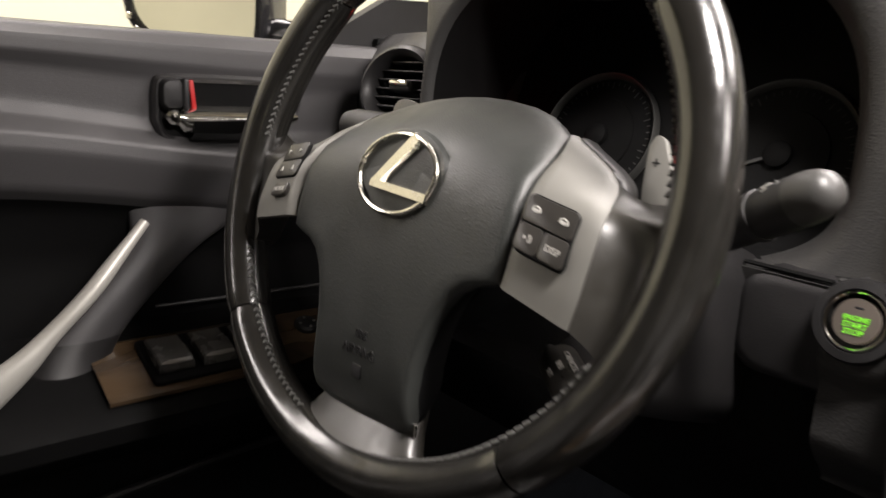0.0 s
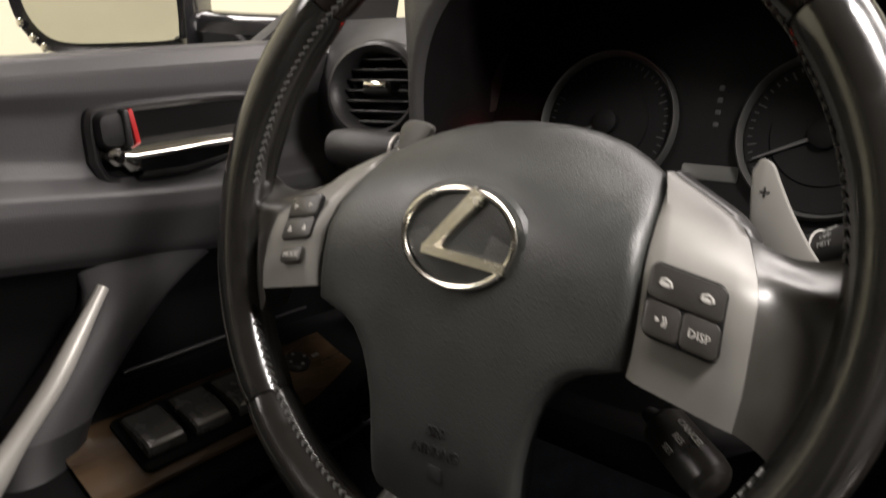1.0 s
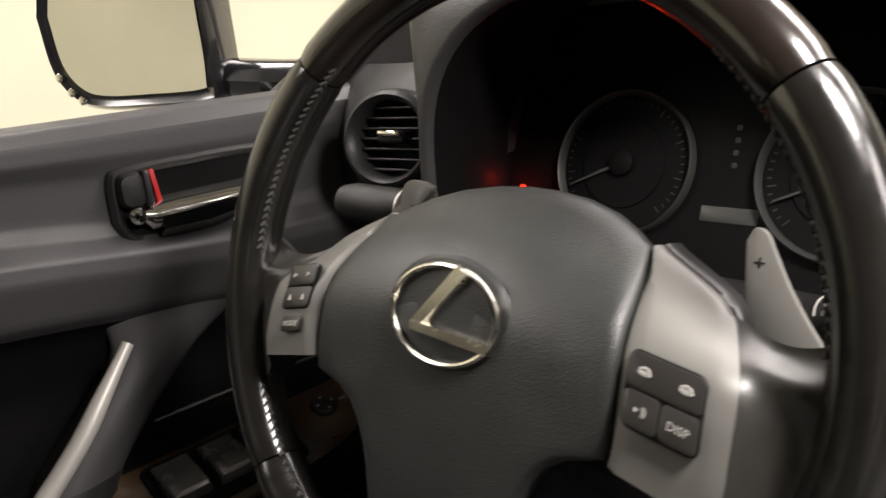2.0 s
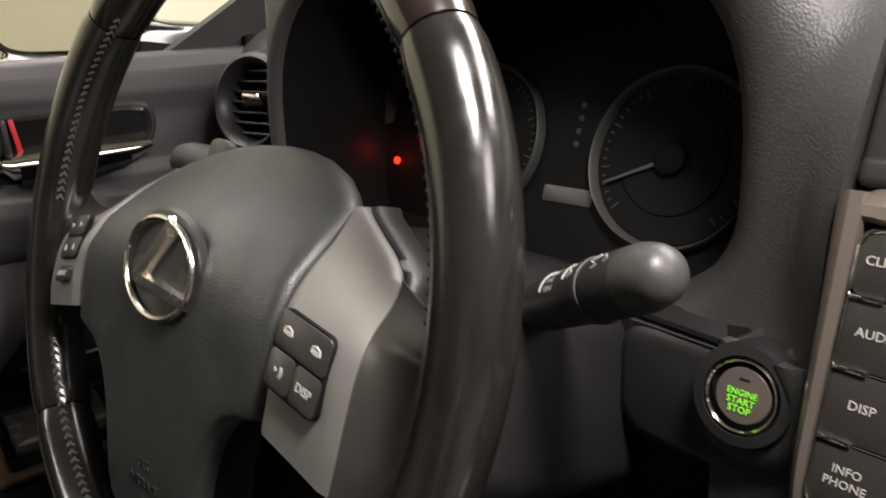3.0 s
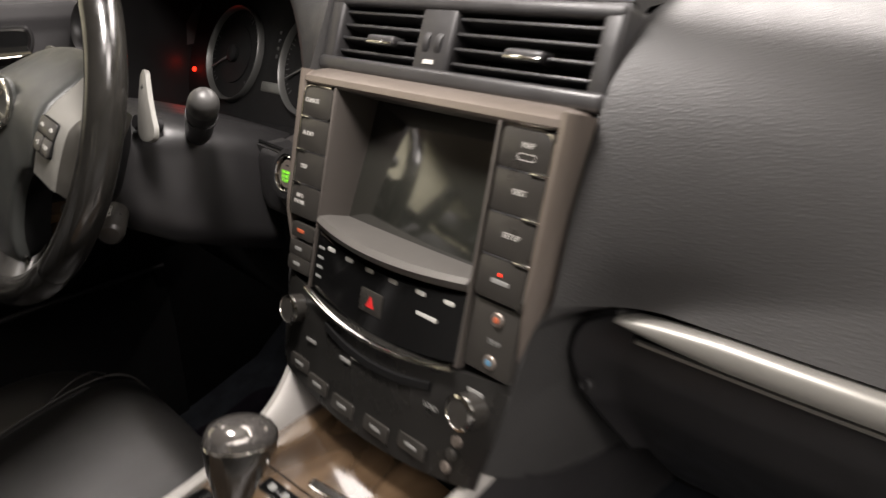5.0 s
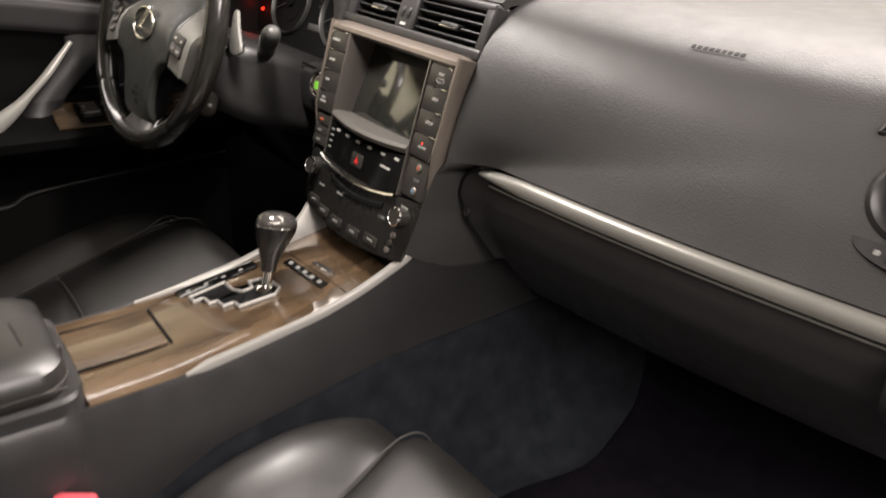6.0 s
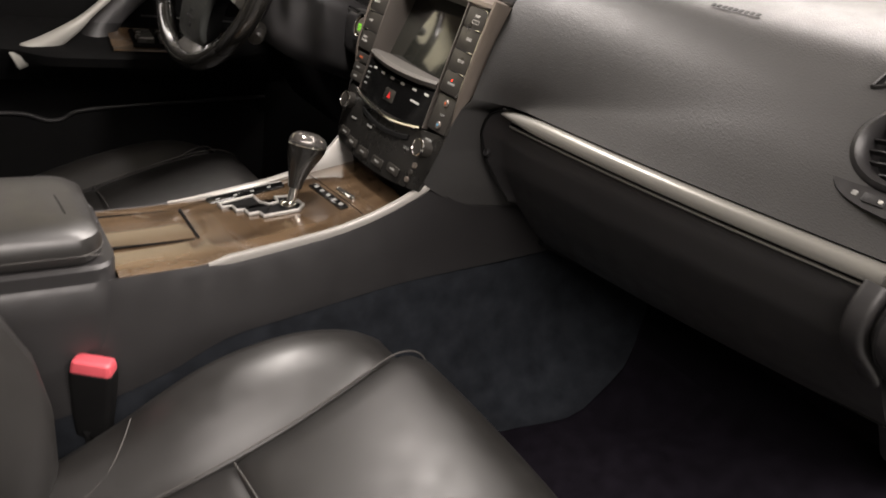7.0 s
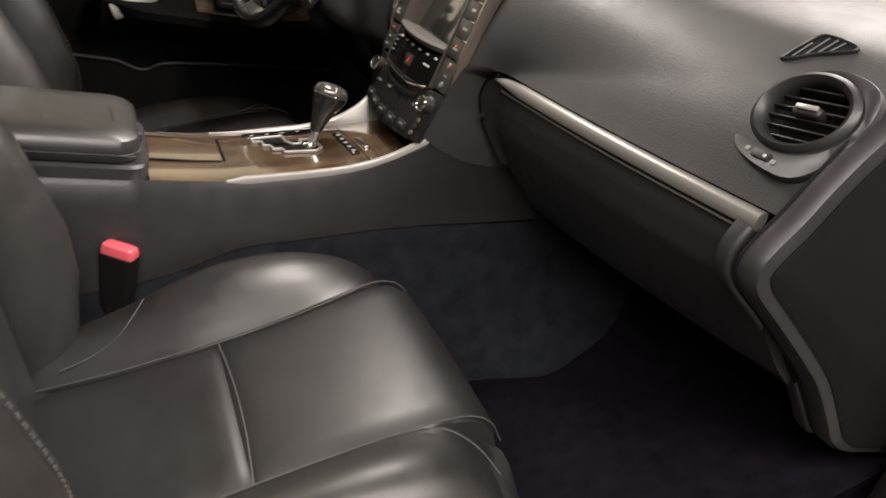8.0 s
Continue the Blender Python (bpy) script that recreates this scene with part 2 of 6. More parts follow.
def circle(rx, ry=None, n=16):
    ry = rx if ry is None else ry
    return [(rx * math.cos(2 * math.pi * k / n), ry * math.sin(2 * math.pi * k / n)) for k in range(n)]


def tube(path, r, n=10, **more):
    return sweep(path, circle(r, n=n), **more)


def lettering(name, text, size, m, material, parent, depth=0.0004, shear=0.0):
    """Raised print in the built-in font, centred on the local origin, in the local xy plane."""
    cu = bpy.data.curves.new("tmp", "FONT")
    cu.body, cu.size, cu.extrude, cu.align_x, cu.align_y, cu.shear = text, size, depth / 2, "CENTER", "CENTER", shear
    cu.resolution_u = 2
    ob = bpy.data.objects.new("tmp", cu)
    scene.collection.objects.link(ob)
    me = bpy.data.meshes.new_from_object(ob.evaluated_get(bpy.context.evaluated_depsgraph_get()))
    bpy.data.objects.remove(ob)
    bpy.data.curves.remove(cu)
    bm = bmesh.new()
    bm.from_mesh(me)
    bpy.data.meshes.remove(me)
    bm.transform(m)
    return part(name, bm, material, parent)


def cut(bm, m, rx, ry, depth=0.06):
    """Opens an oval hole in a skin, round the axis of the frame m."""
    inv = m.inverted()
    gone = []
    for f in bm.faces:
        p = inv @ f.calc_center_median()
        if (p.x / rx) ** 2 + (p.y / ry) ** 2 < 1 and abs(p.z) < depth:
            gone.append(f)
    bmesh.ops.delete(bm, geom=gone, context="FACES")
    return bm


def lerp(rows, s):
    """Values between rows of (s, a, b, ...), eased."""
    if s <= rows[0][0]:
        return rows[0][1:]
    for p, q in zip(rows, rows[1:]):
        if s <= q[0]:
            f = (s - p[0]) / (q[0] - p[0])
            return tuple(a + (b - a) * f for a, b in zip(p[1:], q[1:]))
    return rows[-1][1:]


def val(rows, s, d=0.03):
    """Smooth value of a table."""
    return (lerp(rows, s - d)[0] + 2 * lerp(rows, s)[0] + lerp(rows, s + d)[0]) / 4


def smooth(a, b, x):
    f = min(1, max(0, (x - a) / (b - a)))
    return f * f * (3 - 2 * f)


# ---- the garage and the car's shell ----
def slab(name, x0, x1, y0, y1, z0, z1, material, label, category):
    return solid(name, rbox(x1 - x0, y1 - y0, z1 - z0, m=shift((x0 + x1) / 2, (y0 + y1) / 2, (z0 + z1) / 2)), material, label, category, "structure")


slab("ground", -4, 7, -5, 5, -0.50, -0.30, CONCRETE, "grey concrete garage floor under the car", "floor")
slab("wall_west", -2.75, -2.6, -5, 5, -0.30, 2.6, PLASTER, "cream painted garage wall beyond the driver window", "wall")
# east wall and ceiling are out of view, greyed to limit bounce
slab("wall_east", 6.6, 6.75, -5, 5, -0.30, 2.6, GREY_WALL, "unseen garage wall beside the open door, grey to cut bounced light", "wall")
slab("wall_north", -4, 7, 4.0, 4.15, -0.30, 2.6, PLASTER, "cream painted garage wall before the bonnet", "wall")
slab("wall_south", -4, 7, -4.15, -4.0, -0.30, 2.6, PLASTER, "cream painted garage wall behind the car", "wall")
slab("ceiling", -4, 7, -5, 5, 2.6, 2.7, GREY_WALL, "unseen garage ceiling with tube lights, grey to cut bounced light", "ceiling")
for eye, target, sx, sy, watts in LAMPS:
    solid("tube_fitting", rbox(sx + 0.06, sy + 0.06, 0.06, 0.01, 2, shift(eye[0], eye[1], 2.565)), PLASTER, "white housing of a ceiling tube light", "light", "structure")


def roof_point(u, v):
    x = -0.60 + 1.20 * u
    y = -1.30 + 1.72 * v
    return (x, y, 1.285 - 0.10 * (2 * u - 1) ** 4 - 0.05 * v ** 3 - 0.03 * (1 - v) ** 3)


car_body = thing("car_body", (0, 0, -0.05), "dark painted car body with beige headlining and its passenger door open", "car", kind="structure")
part("headlining", sheet(roof_point, 12, 14, 0.04), BEIGE, car_body, "beige cloth headlining")
for s in (-1, 1):
    foot, top = Vector((s * 0.735, 1.02, 0.90)), Vector((s * 0.60, 0.40, 1.20))
    part("windscreen_pillar", sweep([foot + (top - foot) * k / 6 for k in range(7)], rr(0.07, 0.055, 0.02, 3)), BEIGE, car_body, "beige windscreen pillar trim")
    part("centre_pillar", sweep([(s * 0.76, -0.42, -0.05), (s * 0.76, -0.42, 0.6), (s * 0.64, -0.40, 1.21)], rr(0.07, 0.12, 0.02, 3), up=(0, 1, 0)), PANEL_DARK, car_body, "dark centre pillar trim")
    part("sill", rbox(0.10, 1.7, 0.16, 0.02, 3, shift(s * 0.79, 0.25, 0.03)), PANEL_DARK, car_body, "dark plastic door sill")
part("rear_bulkhead", rbox(1.5, 0.1, 1.3, 0.02, 2, shift(0, -1.3, 0.55)), PANEL_DARK, car_body, "dark rear of the cabin")
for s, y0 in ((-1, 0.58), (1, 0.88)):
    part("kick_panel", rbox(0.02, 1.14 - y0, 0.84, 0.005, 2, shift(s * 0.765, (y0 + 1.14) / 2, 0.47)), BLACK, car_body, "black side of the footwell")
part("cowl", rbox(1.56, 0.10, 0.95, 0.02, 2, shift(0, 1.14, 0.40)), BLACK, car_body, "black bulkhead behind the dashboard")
part("floor_pan", rbox(1.66, 2.5, 0.06, 0.01, 2, shift(0, -0.1, 0.03)), BODY, car_body, "dark floor pan")
part("side_panel", rbox(0.05, 1.0, 0.95, 0.02, 2, shift(-0.81, -0.85, 0.40)), PANEL_DARK, car_body, "dark rear door lining")
part("side_panel", rbox(0.05, 0.8, 0.95, 0.02, 2, shift(0.81, -0.95, 0.40)), PANEL_DARK, car_body, "dark rear door lining")

# assumed housing and glowing lens of the unseen courtesy lamp
dome = thing("assumed_dome_lamp", (DOME[0], DOME[1], 1.21), "assumed courtesy lamp in the beige headlining, unseen, added to light the dashboard from above", "lamp")
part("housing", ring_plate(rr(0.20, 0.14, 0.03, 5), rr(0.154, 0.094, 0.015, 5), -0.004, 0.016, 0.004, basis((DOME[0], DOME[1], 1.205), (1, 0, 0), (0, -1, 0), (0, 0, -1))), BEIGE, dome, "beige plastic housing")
part("lens", plate(rr(0.150, 0.090, 0.014, 5), -0.004, 0.008, 0.002, basis((DOME[0], DOME[1], 1.205), (1, 0, 0), (0, -1, 0), (0, 0, -1))), LENS_LIT, dome, "glowing lens of the added lamp")

FLOOR = [(-0.6, 0.10), (0.30, 0.11), (0.60, 0.145), (0.75, 0.20), (0.90, 0.33), (1.02, 0.52), (1.06, 0.70)]


def floor_point(u, v):
    y, z = lerp([(i / 6, *r) for i, r in enumerate(FLOOR)], v)
    return (-0.76 + 1.52 * u, y, z + 0.002 * noise.noise((u * 30, v * 30, 0)))


solid("floor", sheet(floor_point, 40, 40, 0.02), CARPET, "dark blue-grey carpet of the footwells", "carpet", "structure")


def mat_bm(x0, x1, y0, y1, notch=0.0):
    """A pile mat that follows the floor, with a rounded rim."""
    def zf(y):
        for (ya, za), (yb, zb) in zip(FLOOR, FLOOR[1:]):
            if ya <= y <= yb:
                return za + (zb - za) * (y - ya) / (yb - ya)
        return FLOOR[0][1]
    out = []
    corners = rr(x1 - x0, y1 - y0, 0.05, 6, (x0 + x1) / 2, (y0 + y1) / 2)
    for p, q in zip(corners, corners[1:] + corners[:1]):
        n = max(1, round(math.dist(p, q) / 0.025))
        out += [(p[0] + (q[0] - p[0]) * k / n, p[1] + (q[1] - p[1]) * k / n) for k in range(n)]
    out = [(x + notch * smooth(0.60, 0.77, y) * smooth(0.95, 0.82, y) * (x1 - x) / (x1 - x0), y) for x, y in out]
    cx, cy = (x0 + x1) / 2, (y0 + y1) / 2
    rings = [[(x, y, zf(y) + 0.003) for x, y in out], [(x, y, zf(y) + 0.012) for x, y in out]]
    for s in (0.985, 0.95, 0.9, 0.8, 0.7, 0.6, 0.5, 0.4, 0.3, 0.2, 0.1, 0.02):
        rings.append([(cx + (x - cx) * s, cy + (y - cy) * s, zf(cy + (y - cy) * s) + 0.014) for x, y in out])
    return loft(rings)


solid("floor_mat", mat_bm(0.225, 0.742, 0.12, 0.985, 0.062), MAT_PILE, "dark pile floor mat in the passenger footwell", "floor mat")
solid("floor_mat", mat_bm(-0.66, -0.18, 0.12, 0.72), MAT_PILE, "dark pile floor mat in the driver footwell", "floor mat")


RV = basis((0.651, 0.619, 0.805), Vector((0.985, 0.06, 0.16)).normalized(), (-0.12, 0.42, 0.90), Vector((0.985, 0.06, 0.16)).cross(Vector((-0.12, 0.42, 0.90))).normalized())
DV = basis((0.608, 0.6575, 0.8562), (1, 0, 0), (0, 0.73, 0.683), (0, -0.683, 0.73)) @ Matrix.Diagonal((0.88, 0.88, 1, 1))
LV = basis((-0.622, 0.518, 0.836), (0.98, 0.20, 0), (-0.04, 0.20, 0.98), Vector((0.98, 0.20, 0)).cross(Vector((-0.04, 0.20, 0.98))))

# ---- dashboard ----
dashboard = thing("dashboard", (0, 0.8, 0.55), "dark grey grained dashboard across the cabin with a rounded top", "dashboard")
TOP = [(0.0, 0.573, 0.0), (0.16, 0.588, 0.034), (0.30, 0.606, 0.072), (0.45, 0.634, 0.112), (0.58, 0.672, 0.148), (0.72, 0.735, 0.176), (0.86, 0.86, 0.192), (1.0, 1.10, 0.200)]


TOP = [(i / 60, p.y, p.z) for i, p in enumerate(spline([(0, lerp(TOP, k / 12)[0], lerp(TOP, k / 12)[1]) for k in range(13)], 60))]


def strip_z(x):
    return 0.6955 + 0.0175 * (x - 0.19) / 0.49


def strip_y(x):
    return 0.566 + 0.018 * (x - 0.19) / 0.49 - 0.010 * math.sin(math.pi * min(1, max(0, (x - 0.19) / 0.49)))


INNER = [(0.0, 0.524, 0.702), (0.16, 0.536, 0.750), (0.30, 0.550, 0.795), (0.45, 0.574, 0.845), (0.55, 0.597, 0.871), (0.62, 0.620, 0.884), (0.72, 0.672, 0.896), (0.86, 0.82, 0.905), (1.0, 1.10, 0.908)]


INNER = [(i / 60, p.y, p.z) for i, p in enumerate(spline([(0, lerp(INNER, k / 12)[0], lerp(INNER, k / 12)[1]) for k in range(13)], 60))]


def passenger_pad(u, v):
    x = 0.158 + (0.702 - 0.158) * u
    y, z = lerp(TOP, v)
    y += (strip_y(x) - 0.573) * (1 - v)
    z += strip_z(x) + 0.0065 + 0.0055 * smooth(0.0, 0.25, v) - 0.004 * smooth(0.5, 0.70, x) * v
    yi, zi = lerp(INNER, v)
    w = (1 - min(1, (x - 0.158) / (0.042 + 0.50 * smooth(-0.08, 0.55, v)))) ** 2.2
    return (x, y + (yi - y) * w, z + (zi - z) * w)


part("passenger_pad", cut(sheet(passenger_pad, 100, 72, 0.012), RV, 0.0455, 0.0350), DASH, dashboard, "grained soft dashboard top before the passenger")
CENTRE = [(0.0, 0.592, 0.886), (0.15, 0.602, 0.893), (0.4, 0.66, 0.900), (1.0, 1.10, 0.908)]
part("centre_pad", sheet(lambda u, v: (-0.158 + 0.316 * u, *lerp(CENTRE, v)), 10, 20, 0.012), DASH, dashboard)


def stack_y(z):
    return 0.5415 + 0.259 * (z - 0.82)


SIDE_L = [(0.44, 0.121, 0.530), (0.50, 0.122, 0.515), (0.54, 0.126, 0.497), (0.566, 0.1300, stack_y(0.566) + 0.008), (0.605, 0.1380, stack_y(0.605) + 0.008), (0.65, 0.1450, stack_y(0.65) + 0.008), (0.70, 0.1522, stack_y(0.70) + 0.009), (0.80, 0.158, stack_y(0.80) + 0.010), (0.885, 0.158, 0.590)]
SIDE_R = [(0.44, 0.146, 0.760), (0.50, 0.149, 0.715), (0.54, 0.153, 0.680), (0.57, 0.152, 0.648), (0.60, 0.147, 0.618), (0.625, 0.1425, 0.605), (0.65, 0.1450, 0.598), (0.675, 0.1500, 0.592), (0.72, 0.160, 0.590)]


SEAM = [(0.484, 0.586), (0.499, 0.578), (0.520, 0.561), (0.540, 0.5480), (0.562, 0.5405), (0.588, 0.5370), (0.64, 0.5345), (0.74, 0.5345)]


def side_wall(u, v):
    """The stack's side towards the passenger: it runs behind the end of the glove box and turns into the soft pad above."""
    low = lerp(SEAM, 0.484 + 0.206 * u)[0] - 0.010 * smooth(0.5, 0.0, u)
    z = low + (0.7035 - low) * v
    (xa, ya), (xb, yb) = lerp(SIDE_L, z), lerp(SIDE_R, z)
    xp = 0.1575 + 0.0645 * u
    yp = passenger_pad((xp - 0.158) / 0.544, 0.0)[1] + 0.0005 + 0.016 * smooth(0.15, 0.6, u)
    f = smooth(0.683, 0.7035, z)
    x, y = xa + (xb - xa) * u, ya + (yb - ya) * u
    return (x + (xp - x) * f, y + (yp - y) * f, z)


def far_side(u, v):
    """The stack's side towards the driver."""
    z = 0.44 + 0.274 * v
    (xa, ya), (_, yb) = lerp(SIDE_L, z), lerp(SIDE_R, z)
    return (-xa - 0.012 * math.sin(u * math.pi / 2), ya + (yb - ya) * (1 - math.cos(u * math.pi / 2)), z)


CAP_L = [(0.555, 0.170), (0.58, 0.163), (0.603, 0.1565), (0.63, 0.1495), (0.650, 0.1475), (0.668, 0.1510), (0.682, 0.1600), (0.691, 0.1740), (0.696, 0.190)]
part("stack_side_panel", sheet(side_wall, 40, 48, 0.006), DASH, dashboard)
part("stack_side_panel", sheet(far_side, 14, 24, -0.006), PANEL, dashboard)

# end cap of the dashboard at the open door
FIN = [(0.72, 0.885), (0.684, 0.868), (0.647, 0.838), (0.614, 0.800), (0.590, 0.765), (0.570, 0.730), (0.552, 0.704), (0.543, 0.680), (0.556, 0.655), (0.60, 0.622), (0.672, 0.568),
       (0.715, 0.532), (0.763, 0.480), (0.80, 0.442), (0.864, 0.421), (1.02, 0.42), (1.06, 0.60), (1.06, 0.88), (0.90, 0.893)]


def spline2(rows, n):
    return [(p.x, p.y) for p in spline([(*r, 0) for r in rows], n)]


FIN = spline2(FIN + FIN[:1], 4 * len(FIN))[:-1]


def fin_ring(x, d, fwd=0.0):
    return [(x, y + fwd, z) for y, z in inset(FIN, d)]


part("end_cap", loft([fin_ring(0.700, 0.022, 0.01), fin_ring(0.702, 0.006), fin_ring(0.708, 0.0), fin_ring(0.722, -0.001), fin_ring(0.731, 0.004), fin_ring(0.735, 0.014)]), PANEL, dashboard, "moulded end of the dashboard")
part("inner_trim", sweep([(0.6885, y + 0.012, z) for y, z in FIN[24:53]], rr(0.024, 0.022, 0.006, 4), up=(1, 0, 0)), PANEL, dashboard, "moulded inner edge beside the glove box", 60)
part("end_groove", tube([(0.7085, y, z) for y, z in inset(FIN, -0.0004)[12:58]], 0.0016, 6, up=(1, 0, 0)), BLACK, dashboard)
part("end_panel", loft([fin_ring(0.728, 0.022), fin_ring(0.7365, 0.015), fin_ring(0.739, 0.020)]), BLACK, dashboard, "dark plastic side panel of the dashboard")
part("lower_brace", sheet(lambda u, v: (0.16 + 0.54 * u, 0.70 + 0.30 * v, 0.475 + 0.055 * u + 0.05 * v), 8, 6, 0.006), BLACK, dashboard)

# driver side: front with the deep opening of the instruments
HC, HA = (-0.395, 0.805), 0.166


def arch(s, grow=0.0):
    """Outline of the instrument opening, counter-clockwise from its right."""
    a = 2 * math.pi * s
    c, n = math.cos(a), math.sin(a)
    hx = HA + grow
    hz = (0.140 if n > 0 else 0.085) + grow
    e = 0.72
    return (HC[0] + hx * math.copysign(abs(c) ** e, c), HC[1] + hz * math.copysign(abs(n) ** e, n))


def arch_ring(grow, y, lean=0.0, n=64):
    out = []
    for k in range(n):
        x, z = arch(k / n, grow)
        out.append((x, y + lean * (z - 0.80) + 0.20 * (x + 0.42), z))
    return out


def hood_roll(grow, back, n=64):
    """A ring of the opening's rolled rim: a wide roll beside the stack, a tight one at the door."""
    out = []
    for k in range(n):
        w = 0.22 + 0.78 * smooth(-0.42, -0.27, arch(k / n)[0]) + 0.15 * smooth(-0.32, -0.24, arch(k / n)[0])
        x, z = arch(k / n, grow * w)
        out.append((x, 0.531 + 0.20 * (x + 0.42) + back * w, z))
    return out


part("instrument_tunnel", loft([arch_ring(0.030, 0.700, 0.30), arch_ring(0.022, 0.64, 0.2), arch_ring(0.006, 0.59, 0.05), hood_roll(0.0, 0.035)], caps=False), BLACK, dashboard, "black inside of the instrument hood")


def hood_outer(k, n=64):
    x, z = arch(k / n, 0.10)
    x = min(-0.160, max(-0.583, x))
    z = min(0.945, max(0.722 + 0.013 * smooth(-0.36, -0.28, x), z))
    right = smooth(-0.33, -0.20, x)
    y = (0.520 + 0.10 * (x + 0.56)) * (1 - right) + (0.545 + 0.45 * max(0, z - 0.80) + 0.9 * max(0, z - 0.885)) * right
    return (x, y + 0.055 * smooth(0.765, 0.735, z) * (1 - right) * smooth(-0.27, -0.35, x), z)


def hood_back(k, n=64):
    x, z = arch(k / n, 0.10)
    y = 1.08 if z > 0.84 else 0.60 + 0.10 * (z - 0.8)
    return (min(-0.158, max(-0.585, x)), y, min(0.915, max(0.722 + 0.012 * smooth(-0.36, -0.28, x), z)))


def hood_ring(f):
    """Between the rolled rim of the opening and the outer line."""
    return [tuple(Vector(a) * (1 - f) + Vector(b) * f) for a, b in zip(hood_roll(0.034, 0.0), [hood_outer(k) for k in range(64)])]


part("instrument_hood", loft([hood_roll(0.0, 0.035), hood_roll(0.002, 0.024), hood_roll(0.007, 0.013), hood_roll(0.014, 0.0055), hood_roll(0.023, 0.001), hood_ring(0.0), hood_ring(0.35), hood_ring(0.7), hood_ring(1.0), [hood_back(k) for k in range(64)]], caps=False), DASH, dashboard, "grained hood round the instruments", 60)


def stack_flank(u, v):
    """Soft skin that runs from the hood down beside the stack, round the start button."""
    x, z = -0.156 - 0.046 * u, 0.600 + 0.1415 * v
    d = math.hypot(x + 0.185, z - 0.7215)
    return (x, 0.5465 + 0.012 * u * smooth(0.690, 0.742, z) + 0.03 * smooth(0.3, 0.0, v) - 0.0085 * smooth(0.046, 0.027, d) + 0.035 * smooth(0.0235, 0.0215, d), z)


part("stack_flank", sheet(stack_flank, 44, 96, 0.006), DASH, dashboard, "", 60)
# knee panel's black colour holds the deep shade under the column
part("knee_panel", sheet(lambda u, v: (-0.73 + 0.585 * u, 0.565 + 0.10 * (1 - v) ** 2 - 0.012 * math.sin(math.pi * v), 0.45 + 0.28 * v), 20, 14, 0.01), BLACK, dashboard, "lower panel over the pedals, coloured black for the footwell's shade")
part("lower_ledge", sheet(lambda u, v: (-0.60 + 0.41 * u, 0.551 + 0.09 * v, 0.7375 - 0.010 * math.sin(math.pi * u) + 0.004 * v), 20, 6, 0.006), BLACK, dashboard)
part("outer_panel", cut(sheet(lambda u, v: (-0.77 + 0.190 * u, 0.545 - 0.014 * math.sin(math.pi * u) - 0.020 * u + 0.03 * (1 - v) ** 2 + 0.06 * v ** 6, 0.69 + 0.205 * v), 40, 44, 0.01), LV, 0.044, 0.037), PANEL, dashboard)
# start button pod
part("switch_pod", loft([[(x, y, z) for x, z in rr(w, h, 0.018, 6, -0.2245, 0.7005)] for y, w, h in ((0.590, 0.084, 0.0720), (0.556, 0.084, 0.0720), (0.5495, 0.0815, 0.0695), (0.5455, 0.076, 0.064), (0.5440, 0.066, 0.054))]), PANEL, dashboard, "dark block beside the start button", 60)
part("pod_gap", tube([(-0.266 + 0.060 * k / 8, 0.5475 + 0.004 * (1 - k / 8), 0.7378) for k in range(9)], 0.0017, 6), BLACK, dashboard)
part("coin_slot", plate(rr(0.012, 0.0045, 0.0015, 3), -0.002, 0.0012, 0.0005, basis((-0.278, 0.566, 0.630), (1, 0, 0), (0, 0.2, 0.98), (0, -0.98, 0.2))), PANEL, dashboard)

# ---- glove box ----
glove_box = thing("glove_box", (0.43, 0.62, 0.50), "closed dark grey glove box under a satin silver strip", "glove box")


def lid_left(v):
    return 0.176 + 0.012 * (1 - smooth(0.0, 0.16, v)) + 0.006 * smooth(0.4, 1.0, v)


LID = [(0.0, 0.0, 0.0), (0.10, 0.002, -0.020), (0.3, 0.018, -0.060), (0.6, 0.058, -0.118), (0.85, 0.096, -0.165), (1.0, 0.122, -0.190)]


def lid_point(u, v):
    xl = lid_left(v)
    x = xl + (0.701 - xl) * u
    y, z = lerp(LID, v)
    z *= 1.0 - 0.10 * u
    y -= 0.006 * math.sin(math.pi * v)
    return (x, strip_y(x) + 0.004 + y, strip_z(x) - 0.0235 + z)


part("lid", sheet(lid_point, 40, 28, -0.02), PANEL, glove_box)
part("recess", sheet(lambda u, v: (lambda p: (p[0] - 0.006 + 0.006 * u, p[1] + 0.012, p[2] + 0.018 * (1 - v)))(lid_point(u, v)), 24, 16, -0.01), BLACK, glove_box, "black gap round the lid")
STRIP = [(0.0, -0.0085), (0.004, -0.0082), (0.0072, -0.0065), (0.0086, -0.003), (0.0086, 0.001), (0.0074, 0.0045), (0.005, 0.0072), (0.001, 0.0085), (-0.006, 0.0085), (-0.006, -0.0085)]


def strip_path(n=40):
    return [(0.183 + 0.501 * k / n, strip_y(0.183 + 0.501 * k / n) - 0.001, strip_z(0.183 + 0.501 * k / n) - 0.0055) for k in range(n + 1)]


part("silver_strip", sweep(strip_path(), STRIP, scales=[(1, min(1.12, 0.26 + 0.86 * (k / 6) ** 0.55)) for k in range(41)]), STRIP_PAINT, glove_box, "satin silver strip")
part("lower_strip_line", sweep([(x, y + 0.002, z - 0.0140) for x, y, z in strip_path()[1:]], [(0.0, -0.0016), (0.003, -0.0012), (0.003, 0.0012), (0.0, 0.0016)]), STRIP_PAINT, glove_box)
